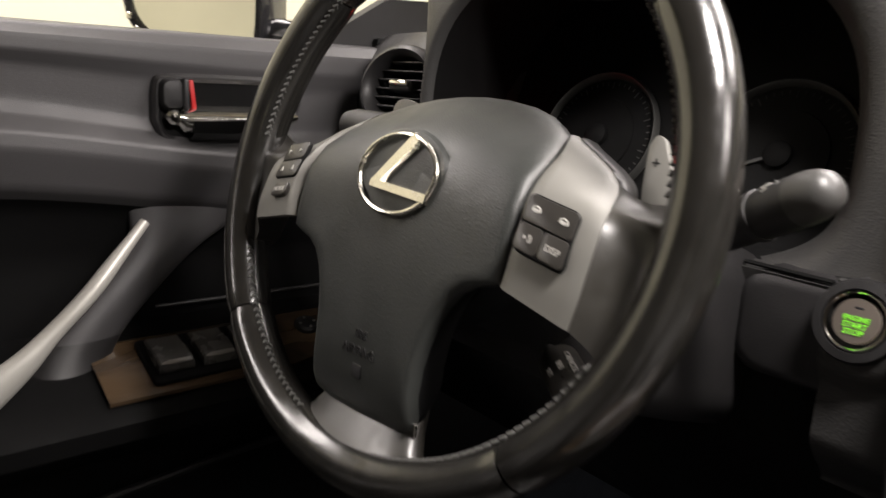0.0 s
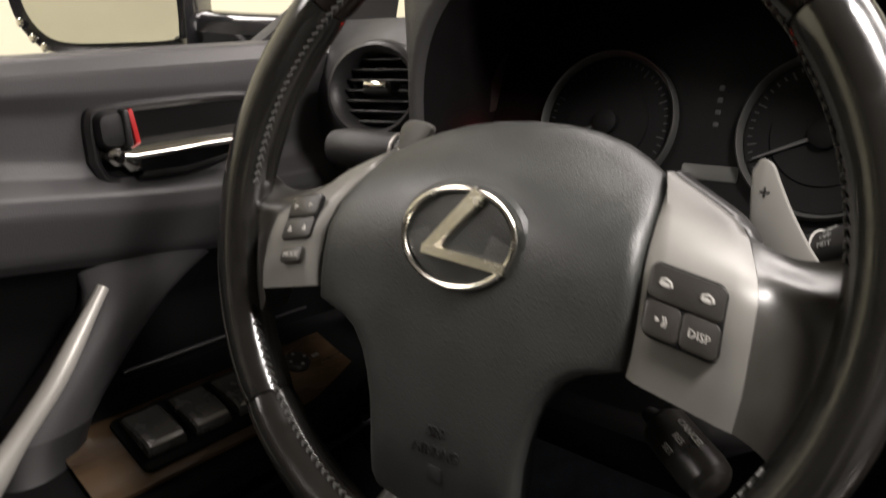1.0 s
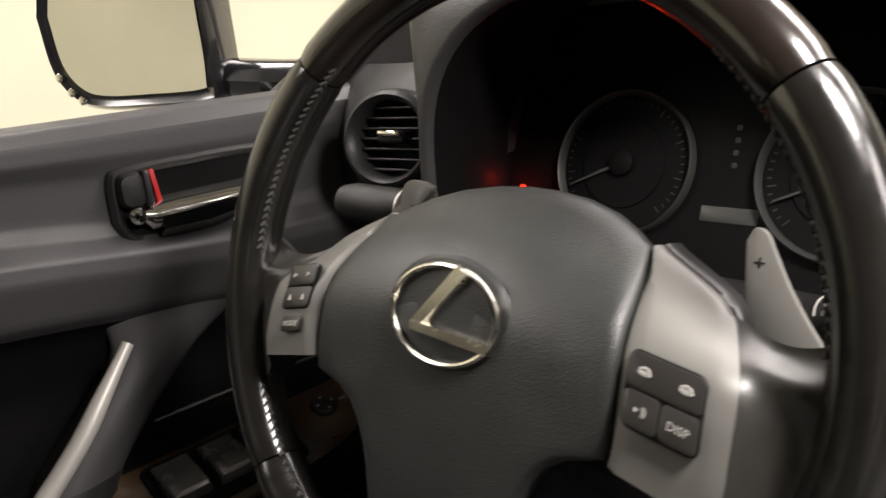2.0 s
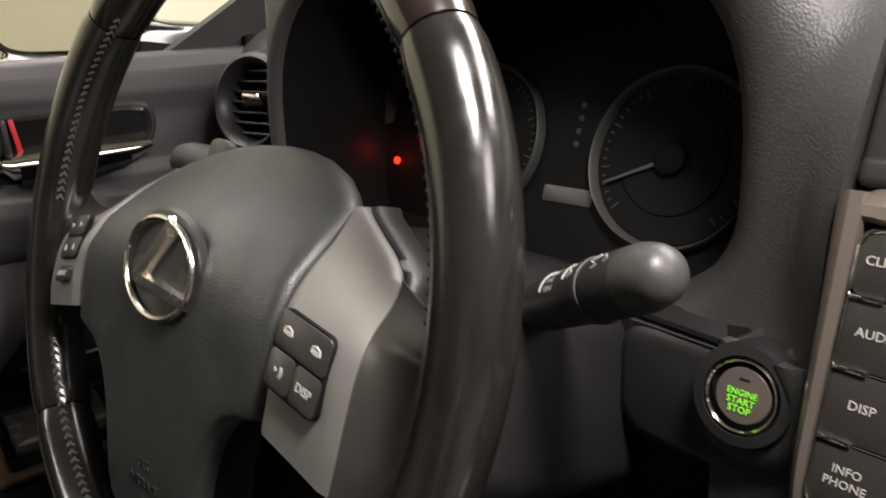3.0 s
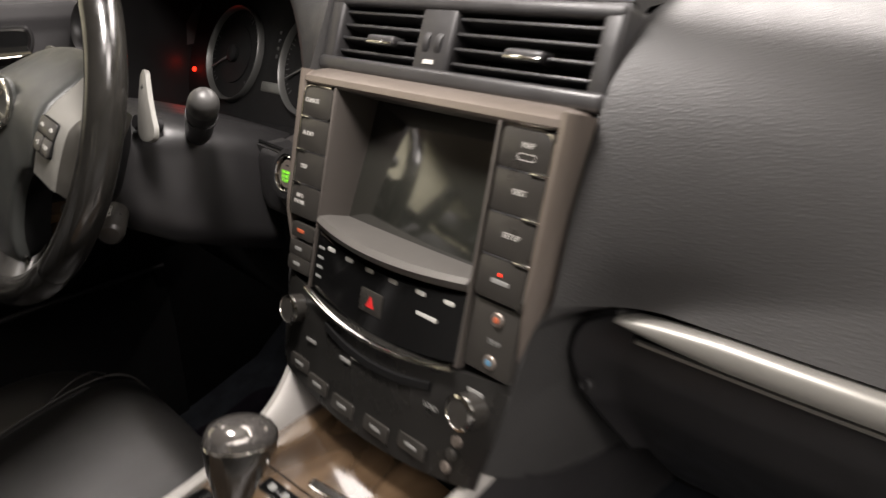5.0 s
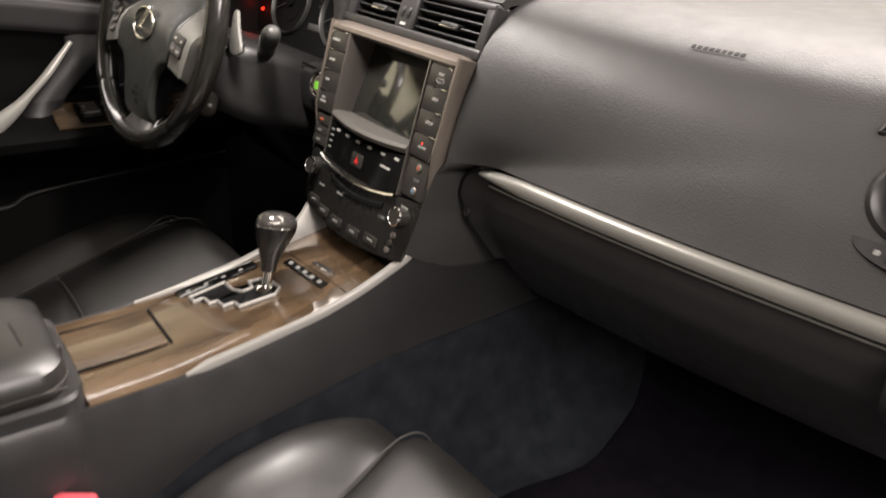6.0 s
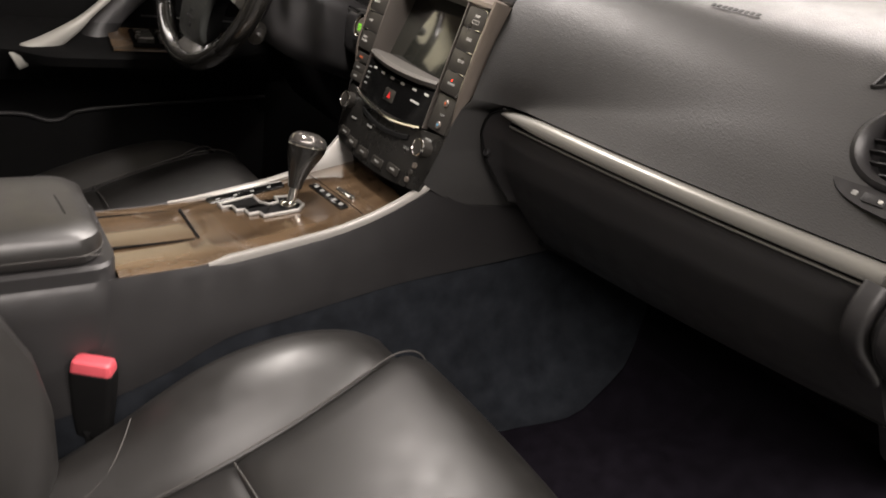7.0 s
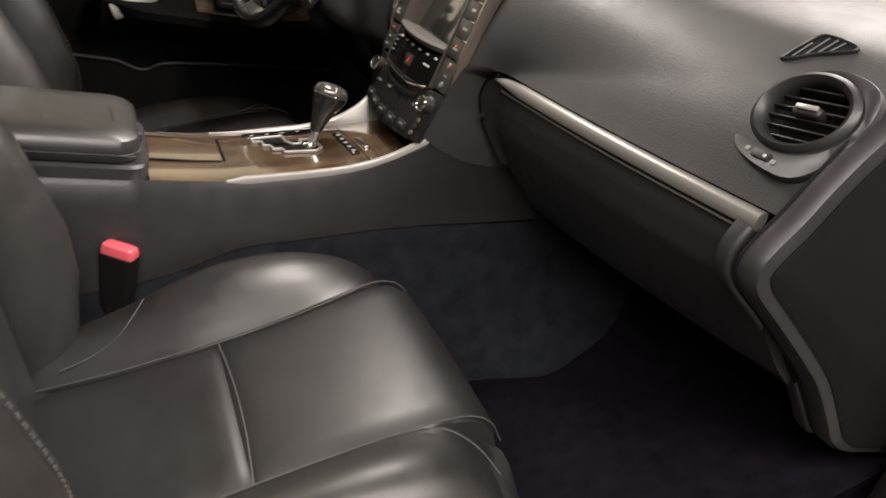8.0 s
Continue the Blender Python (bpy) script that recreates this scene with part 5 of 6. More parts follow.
part("frame_side", frame_side(1), TAUPE, stack, "taupe metallic frame")
part("frame_side", frame_side(-1), TAUPE, stack, "taupe metallic frame")
rings = []
for k in range(33):
    x = -0.1565 + 0.313 * k / 32
    e = min(1, min(k, 32 - k) / 3)
    e = math.sqrt(1 - (1 - e) ** 2)
    rings.append([(x, -0.0025 + (y + 0.0025) * (0.35 + 0.65 * e), z - 0.006 * (1 - e)) for y, z in ((-0.0085, -0.03), (-0.0085, -0.001), (-0.006, 0.0022), (-0.001, 0.0018), (0.004, -0.004), (0.0075, -0.014), (0.008, -0.03))])
part("frame_top", loft(rings, m=SM), TAUPE, stack, "taupe metallic frame")


COLS = {-1: ("CLIMATE", "AUDIO", "DISP", "INFO\nPHONE"), 1: ("MAP\n", "DEST", "SETUP", "")}
for sign, words in COLS.items():
    edges = [-0.0095, -0.0375, -0.0670, -0.0965, -0.1265]
    col = part("key_column", plate(rr(0.0455, 0.1185, 0.006, 5, sign * 0.1215, -0.0680), -0.02, -0.0040, 0.0008, SM), BLACK, stack, "dark column of keys")
    for k, word in enumerate(words):
        t, b = edges[k] - 0.0005, edges[k + 1] + 0.0005
        o = rr(0.0440, t - b, 0.0012 if 0 < k < 3 else 0.0045, 4, sign * 0.1215, (t + b) / 2)
        key = part("key", plate(o, -0.010, 0.0002, 0.0008, SM), BUTTON, col, "dark brown-grey key")
        if word:
            rows = word.split("\n")
            if not rows[-1]:
                rows.pop()
                part("print_ring", ring_plate(rr(0.0155, 0.0048, 0.0022, 4), rr(0.0145, 0.0038, 0.0018, 4), 0.0, 0.0005, 0.0001, SM @ shift(0.1235, (t + b) / 2 - 0.0045, 0.0)), PRINT, key)
            for r, w in enumerate(rows):
                lettering("print", w, 0.0054 if len(rows) == 1 else 0.0050, SM @ shift(-0.1295 if sign < 0 else 0.1235, (t + b) / 2 + (0.003 if word == "MAP\n" else 0.001) + (len(rows) - 1) * 0.003 - 0.0056 * r, 0.0004), PRINT, key)
        else:
            for r in range(2 if k == 0 else 1):
                part("print_bar", plate(rr(0.016, 0.0032, 0.0004, 2), 0.0, 0.0005, 0.0001, SM @ shift(sign * 0.1215, (t + b) / 2 + 0.003 - 0.0055 * r - (0.004 if k == 3 else 0), 0.0)), PRINT if k == 0 else PRINT_DIM, key)
        if k == 3 and sign > 0:
            part("security_lamp", lathe([(0.0011, 0.0), (0.0011, 0.0008), (0.0004, 0.001)], 12, SM @ shift(0.1205, (t + b) / 2 + 0.004, 0)), RED_LIT, key, "small lit red lamp")
    for k in (1, 2, 3):
        part("bright_divider", rbox(0.0135, 0.0022, 0.0020, 0.0006, 2, SM @ shift(sign * 0.1370, edges[k], 0.0006)), CHROME, col, "short bright divider")
        part("bright_divider", rbox(0.030, 0.0006, 0.0010, 0.0002, 1, SM @ shift(sign * 0.1150, edges[k], 0.0)), PANEL_DARK, col)
    part("side_strip", rbox(0.0028, 0.176, 0.010, 0.0010, 2, SM @ shift(sign * 0.0962, -0.0955, -0.0035)), RECESS, stack, "thin strip in the darkened taupe")
    # chrome edge down the outer side of the keys
    part("key_edge", tube([SM @ Vector((sign * x, y, 0.0004)) for x, y in ((0.1020, -0.0092), (0.1330, -0.0094), (0.1405, -0.0115), (0.1436, -0.0170), (0.1440, -0.06), (0.1436, -0.1180), (0.1410, -0.1265))], 0.0007, 6), CHROME, col, "thin chrome edge")
    # small keys below the column
    for k, v in enumerate((-0.1385, -0.1550, -0.1690)):
        if sign > 0 and k != 1:
            key = part("round_key", lathe([(0.0052, -0.006), (0.0052, 0.0012), (0.0044, 0.0020), (0.0004, 0.0022)], 18, SM @ shift(0.1235, v, -0.003)), TAUPE, stack, "small round key")
            part("key_mark", plate(circle(0.0022, n=10), 0.0, 0.0005, 0.0001, SM @ shift(0.1235, v, -0.0008)), ORANGE_PRINT if k == 0 else BLUE_PRINT, key)
        elif sign > 0:
            lettering("print", "TEMP", 0.0050, SM @ shift(0.1235, v, -0.0026), PRINT_DIM, stack)
        else:
            key = part("small_key", plate(rr(0.036, 0.0140, 0.003, 4, -0.1185, v), -0.010, 0.0, 0.0008, SM), BUTTON, stack)
            part("print_bar", plate(rr(0.011, 0.0032, 0.0012, 3), 0.0, 0.0005, 0.0001, SM @ shift(-0.1215, v, 0.0)), ORANGE_PRINT if k == 0 else PRINT_DIM, key)
    if sign > 0:
        part("lower_face", plate(rr(0.044, 0.050, 0.003, 4, 0.1205, -0.1535), -0.020, -0.003, 0.0008, SM), BUTTON, stack)

# screen, set back in its recess
screen = part("screen", plate(rr(0.180, 0.112, 0.003, 4), -0.016, 0.0, 0.001, SM @ shift(0, -0.064, -0.034) @ pose(0, 0, 0, -7.5)), SCREEN, stack, "dark glossy screen")
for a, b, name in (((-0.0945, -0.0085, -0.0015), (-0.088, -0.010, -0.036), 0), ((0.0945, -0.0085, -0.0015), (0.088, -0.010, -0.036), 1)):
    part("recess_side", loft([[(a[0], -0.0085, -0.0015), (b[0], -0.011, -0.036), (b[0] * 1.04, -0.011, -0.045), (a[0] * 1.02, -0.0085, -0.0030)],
                              [(a[0], -0.1180, -0.0015), (b[0], -0.117, -0.036), (b[0] * 1.04, -0.117, -0.045), (a[0] * 1.02, -0.1180, -0.0030)]], m=SM), RECESS, stack, "taupe side of the screen recess, coloured darker for its shade")
part("recess_top", loft([[(x, -0.0085, -0.0015), (x * 0.93, -0.0125, -0.036), (x * 0.93, -0.010, -0.045), (x, -0.006, -0.004)] for x in (-0.0945, -0.03, 0.03, 0.0945)], m=SM), RECESS, stack, "taupe top of the screen recess, coloured darker for its shade")
rings = []
for k in range(25):
    x = -0.0945 + 0.189 * k / 24
    q = 1 - (x / 0.0945) ** 2
    rings.append([(x, -0.1165, -0.036), (x, -0.1165 - 0.003 * q, -0.008 + 0.004 * q), (x, -0.1180 - 0.005 * q, 0.001 + 0.010 * q), (x, -0.1220 - 0.006 * q, 0.0035 + 0.011 * q), (x, -0.1275 - 0.006 * q, 0.001 + 0.009 * q), (x, -0.130 - 0.006 * q, -0.010), (x, -0.130, -0.036)])
part("screen_ledge", loft(rings, m=SM), LEDGE, stack, "curved satin grey ledge under the screen")


def bow(x, d=0.010):
    return d * (1 - (x / 0.14) ** 2)


def bowed(o, z0, z1, d=0.010, m=SM):
    """A plate bent outwards across the stack."""
    bm = plate(o, z0, z1, 0.0006)
    bmesh.ops.subdivide_edges(bm, edges=[e for e in bm.edges if abs(e.verts[0].co.x - e.verts[1].co.x) > 0.02], cuts=8)
    for v in bm.verts:
        v.co.z += bow(v.co.x, d)
    bm.transform(m)
    return bm


def strip_rings(x0, x1, top, low, z0, z1, n=24, d=0.010, sag=0.0):
    rings = []
    for k in range(n + 1):
        x = x0 + (x1 - x0) * k / n
        s = sag * (1 - (2 * k / n - 1) ** 2)
        b = bow(x, d)
        rings.append([(x, top - s, z0), (x, top - s, z1 + b - 0.001), (x, top - s - 0.001, z1 + b), (x, low - s + 0.001, z1 + b), (x, low - s, z1 + b - 0.001), (x, low - s, z0)])
    return loft(rings, m=SM)


clock = part("clock_panel", strip_rings(-0.0935, 0.0935, -0.1305, -0.1815, -0.03, -0.006, sag=0.010), GLOSS, stack, "glossy black clock and climate panel")
for k, x in enumerate((-0.068, -0.040, -0.011, 0.019, 0.050, 0.079)):
    b = bow(x)
    part("climate_mark", plate(rr(0.0105, 0.0034, 0.0014, 3), -0.001, 0.0003, 0.0001, SM @ shift(x, -0.1400 - 0.003 * (1 - (x / 0.0935) ** 2), b - 0.0058)), PRINT, clock)
hz = part("hazard_button", plate(rr(0.028, 0.0185, 0.002, 3), -0.003, 0.0012, 0.0006, SM @ shift(-0.003, -0.1670, bow(0) - 0.006)), BUTTON, clock, "dark hazard button")
t3 = bar((0, -0.0042), (0, 0.0048), 0.0052, 0.0004, 0.0012, 0.0017)
t3.transform(SM @ shift(-0.003, -0.1670, bow(0) - 0.006))
part("red_triangle", t3, RED_PRINT, hz, "red triangle")
part("print_bar", plate(rr(0.026, 0.0030, 0.0006, 2), -0.001, 0.0003, 0.0001, SM @ shift(0.058, -0.1575, bow(0.058) - 0.0058)), PRINT, clock)
for k in range(4):
    part("print_bar", plate(rr(0.009, 0.0022, 0.0004, 2), -0.001, 0.0003, 0.0001, SM @ shift(-0.0840, -0.1440 - 0.0085 * k, bow(0.084) - 0.0058)), PRINT_DIM, clock)
# chrome arc under the clock
part("chrome_arc", sweep([SM @ Vector((-0.0945 + 0.191 * k / 30, -0.1835 - 0.0125 * (1 - (2 * k / 30 - 1) ** 2), bow(-0.0945 + 0.191 * k / 30) - 0.001)) for k in range(31)], circle(0.0032, 0.0024, 8)), CHROME, stack, "curved chrome bar")
rings = []
for k in range(33):
    f = k / 16 - 1
    q = 1 - f * f
    row = []
    for j in range(7):
        w = -0.1790 - 0.012 * q - 0.0855 * j / 6
        x = f * (half_w(w) - 0.0008)
        row.append((x, w, bow(x, 0.012) - 0.0052 - (0.0012 if j in (0, 6) else 0) - 0.002 * smooth(0.93, 1.0, abs(f))))
    rings.append([(row[0][0] * 0.90, row[0][1], -0.04)] + row + [(row[-1][0] * 0.90, row[-1][1], -0.04)])
part("audio_face", loft(rings, m=SM), FACE, stack, "bowed dark audio panel")
part("disc_slot", strip_rings(-0.055, 0.078, -0.2010, -0.2085, -0.03, -0.0025, d=0.012, sag=0.009), BLACK, stack, "long disc slot")
for sign in (1, -1):
    knob = part("audio_knob", lathe([(0.0125, -0.006), (0.0125, 0.004), (0.0118, 0.0105), (0.0105, 0.0118), (0.001, 0.0122)], 28, SM @ shift(sign * (0.1180 if sign > 0 else 0.1060), -0.2060, 0.002)), BUTTON, stack, "round audio knob")
    part("knob_ring", lathe([(0.0122, 0.0085), (0.0130, 0.0095), (0.0126, 0.0118), (0.0108, 0.0128), (0.0104, 0.0118)], 28, SM @ shift(sign * (0.1180 if sign > 0 else 0.1060), -0.2060, 0.002)), CHROME, knob, "chrome knob ring")
for x, v in ((-0.09, -0.252), (-0.055, -0.258), (-0.015, -0.260), (0.030, -0.259), (0.070, -0.255)):
    key = part("audio_key", plate(rr(0.030, 0.0125, 0.002, 3), -0.002, 0.0006, 0.0005, SM @ shift(x, v - 0.001, bow(x, 0.012) - 0.0036)), BUTTON, stack)
    part("print_bar", plate(rr(0.013, 0.0030, 0.0006, 2), 0.0, 0.0009, 0.0001, SM @ shift(x, v - 0.001, bow(x, 0.012) - 0.0036)), PRINT_DIM, key)
for x, v in ((-0.020, -0.222), (-0.075, -0.226), (0.118, -0.1930)):
    part("print_bar", plate(rr(0.015, 0.0032, 0.0006, 2), 0.0, 0.0005, 0.0001, SM @ shift(x, v, bow(x, 0.012) - 0.0038)), PRINT_DIM, stack)
lettering("print", "LOAD", 0.0058, SM @ shift(0.082, -0.2190, bow(0.082, 0.012) - 0.0036), PRINT_DIM, stack)
for k in range(3):
    part("round_key", lathe([(0.0042, -0.004), (0.0042, 0.0012), (0.0034, 0.0018), (0.0004, 0.0018)], 16, SM @ shift(0.1100 - 0.003 * k, -0.2340 - 0.0115 * k, bow(0.11, 0.012) - 0.0038)), TAUPE if k != 1 else BUTTON, stack, "small round key")
part("warning_tag", plate(rr(0.013, 0.0042, 0.001, 2), 0.0, 0.0006, 0.0001, SM @ shift(-0.006, -0.2150, bow(0.006, 0.012) - 0.0038)), PRINT, stack)

# ---- centre vents over the stack ----
VM = basis((0, 0.578, 0.853), (1, 0, 0), (0, 0.34, 0.94), (0, -0.94, 0.34))
vents = thing("centre_vents", (0, 0.60, 0.82), "twin centre air vents with dark slats and chrome sliders", "air vent")


part("bezel_top", rbox(0.316, 0.011, 0.05, 0.004, 3, VM @ shift(0, 0.0285, -0.021)), PANEL, vents)
part("bezel_bottom", rbox(0.316, 0.013, 0.06, 0.004, 3, VM @ shift(0, -0.0285, -0.024)), PANEL, vents, "grey vent surround")
for x, w in ((-0.1485, 0.020), (0.1500, 0.017)):
    part("bezel_end", rbox(w, 0.066, 0.05, 0.004, 3, VM @ shift(x, 0, -0.0215)), PANEL, vents)
part("bezel_middle", rbox(0.041, 0.052, 0.05, 0.004, 3, VM @ shift(-0.0125, 0, -0.023)), PANEL, vents)
for x in (-0.0195, -0.0055):
    part("thumb_wheel", lathe([(0.013, -0.0035), (0.0135, -0.002), (0.0135, 0.002), (0.013, 0.0035)], 24, VM @ shift(x, -0.002, -0.009) @ pose(0, 0, 0, 0, 90)), PANEL_DARK, vents, "ribbed thumb wheel")
part("wheel_mark", rbox(0.012, 0.0035, 0.001, 0.0003, 1, VM @ shift(-0.0125, -0.017, 0.0024)), PRINT, vents)
for x0, x1 in ((-0.139, -0.033), (0.008, 0.1415)):
    part("duct", rbox(x1 - x0 + 0.004, 0.05, 0.004, 0, 1, VM @ shift((x0 + x1) / 2, 0, -0.046)), BLACK, vents, "black duct")
    for k in range(4):
        part("slat", rbox(x1 - x0, 0.0026, 0.018, 0.0010, 2, VM @ shift((x0 + x1) / 2, -0.0165 + 0.0112 * k, -0.011) @ pose(0, 0, 0, -8)), PANEL_DARK, vents, "dark slat")
    c = (x0 + x1) / 2 + 0.008
    sl = part("slider", rbox(0.036, 0.0085, 0.016, 0.003, 3, VM @ shift(c, -0.004, -0.004)), PANEL, vents, "grey slider")
    part("slider_trim", rbox(0.034, 0.0030, 0.004, 0.0012, 2, VM @ shift(c, -0.0065, 0.0032)), CHROME, sl, "bright slider edge")

# ---- driver door ----
SWITCH = mat("switch_grey", (0.085, 0.083, 0.079), 0.26, grain=0.1, scale=1200, vary=0.08)
door = thing("driver_door", (-0.80, 0.2, 0.10), "closed driver door with dark grey lining, wood switch panel and pull handle", "door")
DOOR = [(0.10, -0.770), (0.30, -0.772), (0.42, -0.775), (0.52, -0.772), (0.60, -0.768), (0.66, -0.768), (0.705, -0.752), (0.725, -0.732), (0.760, -0.722), (0.775, -0.724), (0.788, -0.738), (0.800, -0.742), (0.835, -0.742), (0.850, -0.736), (0.866, -0.737), (0.877, -0.750), (0.880, -0.775), (0.875, -0.800)]


def door_skin(u, v):
    y = -0.42 + 1.08 * u
    s = v * (len(DOOR) - 1)
    z, x = lerp([(i, *r) for i, r in enumerate(DOOR)], s)
    if z > 0.64:
        z += 0.030 * (smooth(0.45, 0.15, y) - 0.5) * smooth(0.88, 0.80, z) * smooth(0.64, 0.70, z)
    return (x + 0.015 * smooth(0.40, 0.66, y), y, z)


part("lining", sheet(lambda u, v: door_skin(u, 0.382 + 0.618 * v), 50, 60, 0.03), DOOR_TRIM, door, "dark grey vinyl door lining")
# same skin, blackened below: the door's lower shade is put into the colour
part("lower_lining", sheet(lambda u, v: door_skin(u, 0.381 * v), 24, 30, 0.03), BLACK, door, "lower door lining, coloured black for the shade it lies in")
# door handle in its recess; local x along the car, y up, z into the cabin
HM = basis((-0.7395, 0.390, 0.808), (0, 1, 0), (0, 0, 1), (1, 0, 0))


def handle_out(d=0.0):
    pts = [(-0.073, -0.012), (-0.071, 0.022), (-0.058, 0.030), (0.0, 0.031), (0.060, 0.030), (0.078, 0.024), (0.080, 0.005), (0.068, -0.014), (0.040, -0.028), (0.0, -0.035), (-0.040, -0.036), (-0.064, -0.030)]
    o = [tuple(p)[:2] for p in spline([(*p, 0) for p in pts + pts[:1]], 60)][:-1]
    return inset(o, d) if d else o


handle = part("handle_bezel", ring_plate(handle_out(-0.001), handle_out(0.0072), -0.01, 0.0065, 0.0032, HM), PANEL, door, "dark bezel of the door handle")
part("handle_well", loft([[(x, y, 0.003) for x, y in handle_out(0.006)], [(x, y, 0.0012) for x, y in handle_out(0.009)], [(x, y, 0.0008) for x, y in handle_out(0.02)]], m=HM), BLACK, handle, "black handle recess")
lever = [[(x, -0.004 - 0.020 * w + 0.024 * w * (k / 7), 0.008 + 0.012 * math.sin(math.pi * (k / 7)) ** 0.7) for k in range(8)] + [(x, 0.002, 0.003), (x, -0.022 * w, 0.003)] for x, w in ((-0.052, 0.6), (-0.045, 0.95), (-0.02, 1.05), (0.02, 1.0), (0.055, 0.85), (0.070, 0.5))]
part("handle_lever", loft(lever, m=HM), CHROME, handle, "chrome pull lever")
part("lever_face", loft([[(x, -0.030 * w, 0.010), (x, -0.0225 * w, 0.0200), (x, -0.0115, 0.0205), (x, -0.0115, 0.010)] for x, w in ((-0.040, 1.0), (0.0, 1.05), (0.05, 0.8))], m=HM), GLOSS, handle)
part("lever_pivot", lathe([(0.0075, 0.0), (0.0075, 0.012), (0.005, 0.0155), (0.001, 0.016)], 18, HM @ shift(-0.056, -0.008, 0.002)), CHROME, handle, "chrome pivot")
part("lock_knob", loft([[(-0.056 + a * s, 0.0125 + b * s, z) for a, b in rr(0.024, 0.030, 0.008, 5)] for s, z in ((1.0, 0.002), (0.95, 0.010), (0.8, 0.015), (0.4, 0.016))], m=HM), PANEL_DARK, handle, "dark lock knob")
part("lock_rib", rbox(0.006, 0.030, 0.010, 0.0025, 3, HM @ shift(-0.0455, 0.0125, 0.013)), PANEL, handle)
part("red_mark", rbox(0.0042, 0.0275, 0.004, 0.0008, 2, HM @ shift(-0.0365, 0.0125, 0.0075) @ pose(0, 0, 0, 0, 0, 6)), RED_PRINT, handle, "red unlocked mark")
# armrest with the wood switch panel, leaning towards the driver


def arm_z(x):
    return 0.560 + 0.35 * max(0, -0.655 - x)


def arm_edge(y):
    return -0.646 - 0.045 * smooth(0.40, 0.60, y) - 0.03 * smooth(0.16, 0.05, y)


rings = []
for k in range(31):
    y = 0.05 + 0.57 * k / 30
    xo = arm_edge(y)
    rings.append([(-0.775, y, arm_z(-0.745) + 0.002), (-0.742, y, arm_z(-0.742) - 0.004), (xo - 0.02, y, arm_z(xo - 0.02) - 0.006), (xo, y, arm_z(xo) - 0.008), (xo + 0.008, y, arm_z(xo) - 0.016), (xo + 0.004, y, arm_z(xo) - 0.034), (-0.70, y, 0.485), (-0.775, y, 0.470)])
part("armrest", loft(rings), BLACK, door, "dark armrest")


def arm_top(u, v):
    y = 0.245 + 0.265 * v
    xo = arm_edge(y) - 0.006
    x = -0.730 + (xo + 0.730) * u
    return (x, y, arm_z(x) + 0.0005)


wood_plate = part("switch_panel", sheet(arm_top, 10, 20, 0.004), WOOD, door, "brown wood switch panel")


def on_arm(x, y):
    return pose(x, y, arm_z(x) + 0.0005, 0, 19, 0)


part("switch_well", plate(rr(0.066, 0.132, 0.006, 4), -0.004, 0.0035, 0.002, on_arm(-0.693, 0.352)), BLACK, wood_plate, "black switch housing")
for y in (0.310, 0.352, 0.393):
    m_ = on_arm(-0.695, y) @ shift(0, 0, 0.003)
    rows = [[(x, -0.0165, 0.0), (x, -0.0165, a), (x, -0.0145, a + 0.0015), (x, 0.0, c), (x, 0.0145, d), (x, 0.0165, d - 0.0015), (x, 0.0165, 0.0)] for x, a, c, d in ((-0.0245, 0.002, 0.003, 0.003), (-0.0220, 0.0045, 0.0055, 0.006), (-0.008, 0.0055, 0.0065, 0.007), (-0.004, 0.0085, 0.0080, 0.0090), (0.016, 0.0095, 0.0090, 0.0100), (0.0215, 0.0080, 0.0075, 0.0085), (0.0240, 0.004, 0.004, 0.004))]
    sw = part("window_switch", loft(rows, m=m_), SWITCH, wood_plate, "grey window switch")
    part("switch_edge", rbox(0.005, 0.030, 0.0024, 0.001, 2, m_ @ shift(0.0190, 0, 0.0086)), SATIN, sw)
part("mirror_knob", lathe([(0.013, 0.0), (0.013, 0.004), (0.011, 0.0065), (0.008, 0.0055), (0.001, 0.0055)], 28, on_arm(-0.702, 0.462) @ shift(0, 0, 0.001)), PANEL_DARK, wood_plate, "round mirror adjuster")
for k in range(4):
    a = math.pi / 2 * k
    part("adjuster_mark", rbox(0.0028, 0.0028, 0.001, 0.0003, 1, on_arm(-0.702, 0.462) @ shift(0.008 * math.cos(a), 0.008 * math.sin(a), 0.0072)), PRINT_DIM, wood_plate)
part("adjuster_mark", rbox(0.004, 0.008, 0.001, 0.0003, 1, on_arm(-0.702, 0.484) @ shift(0, 0, 0.002)), PRINT_DIM, wood_plate)
part("ledge_line", tube([(-0.762, 0.322 + 0.20 * k / 8, 0.606 - 0.003 * k / 8) for k in range(9)], 0.0022, 6), PANEL, door)
# pull handle: a silver blade on a dark swoosh that rises from the armrest
PULL = [(-0.676, 0.072, 0.530), (-0.678, 0.125, 0.556), (-0.680, 0.180, 0.594), (-0.685, 0.212, 0.622), (-0.690, 0.243, 0.650), (-0.698, 0.270, 0.678), (-0.707, 0.297, 0.706)]
line = spline(PULL, 40)
part("pull_handle", sweep(line, circle(0.0075, 0.0085, 14), up=(1, 0, 0), scales=[(1.0 - 0.35 * smooth(0.7, 1.0, k / 40) + 2.0 * smooth(0.55, 0.0, k / 40), 1.0 - 0.4 * smooth(0.7, 1.0, k / 40) + 0.6 * smooth(0.45, 0.0, k / 40)) for k in range(41)]), HANDLE, door, "silver pull handle", 60)
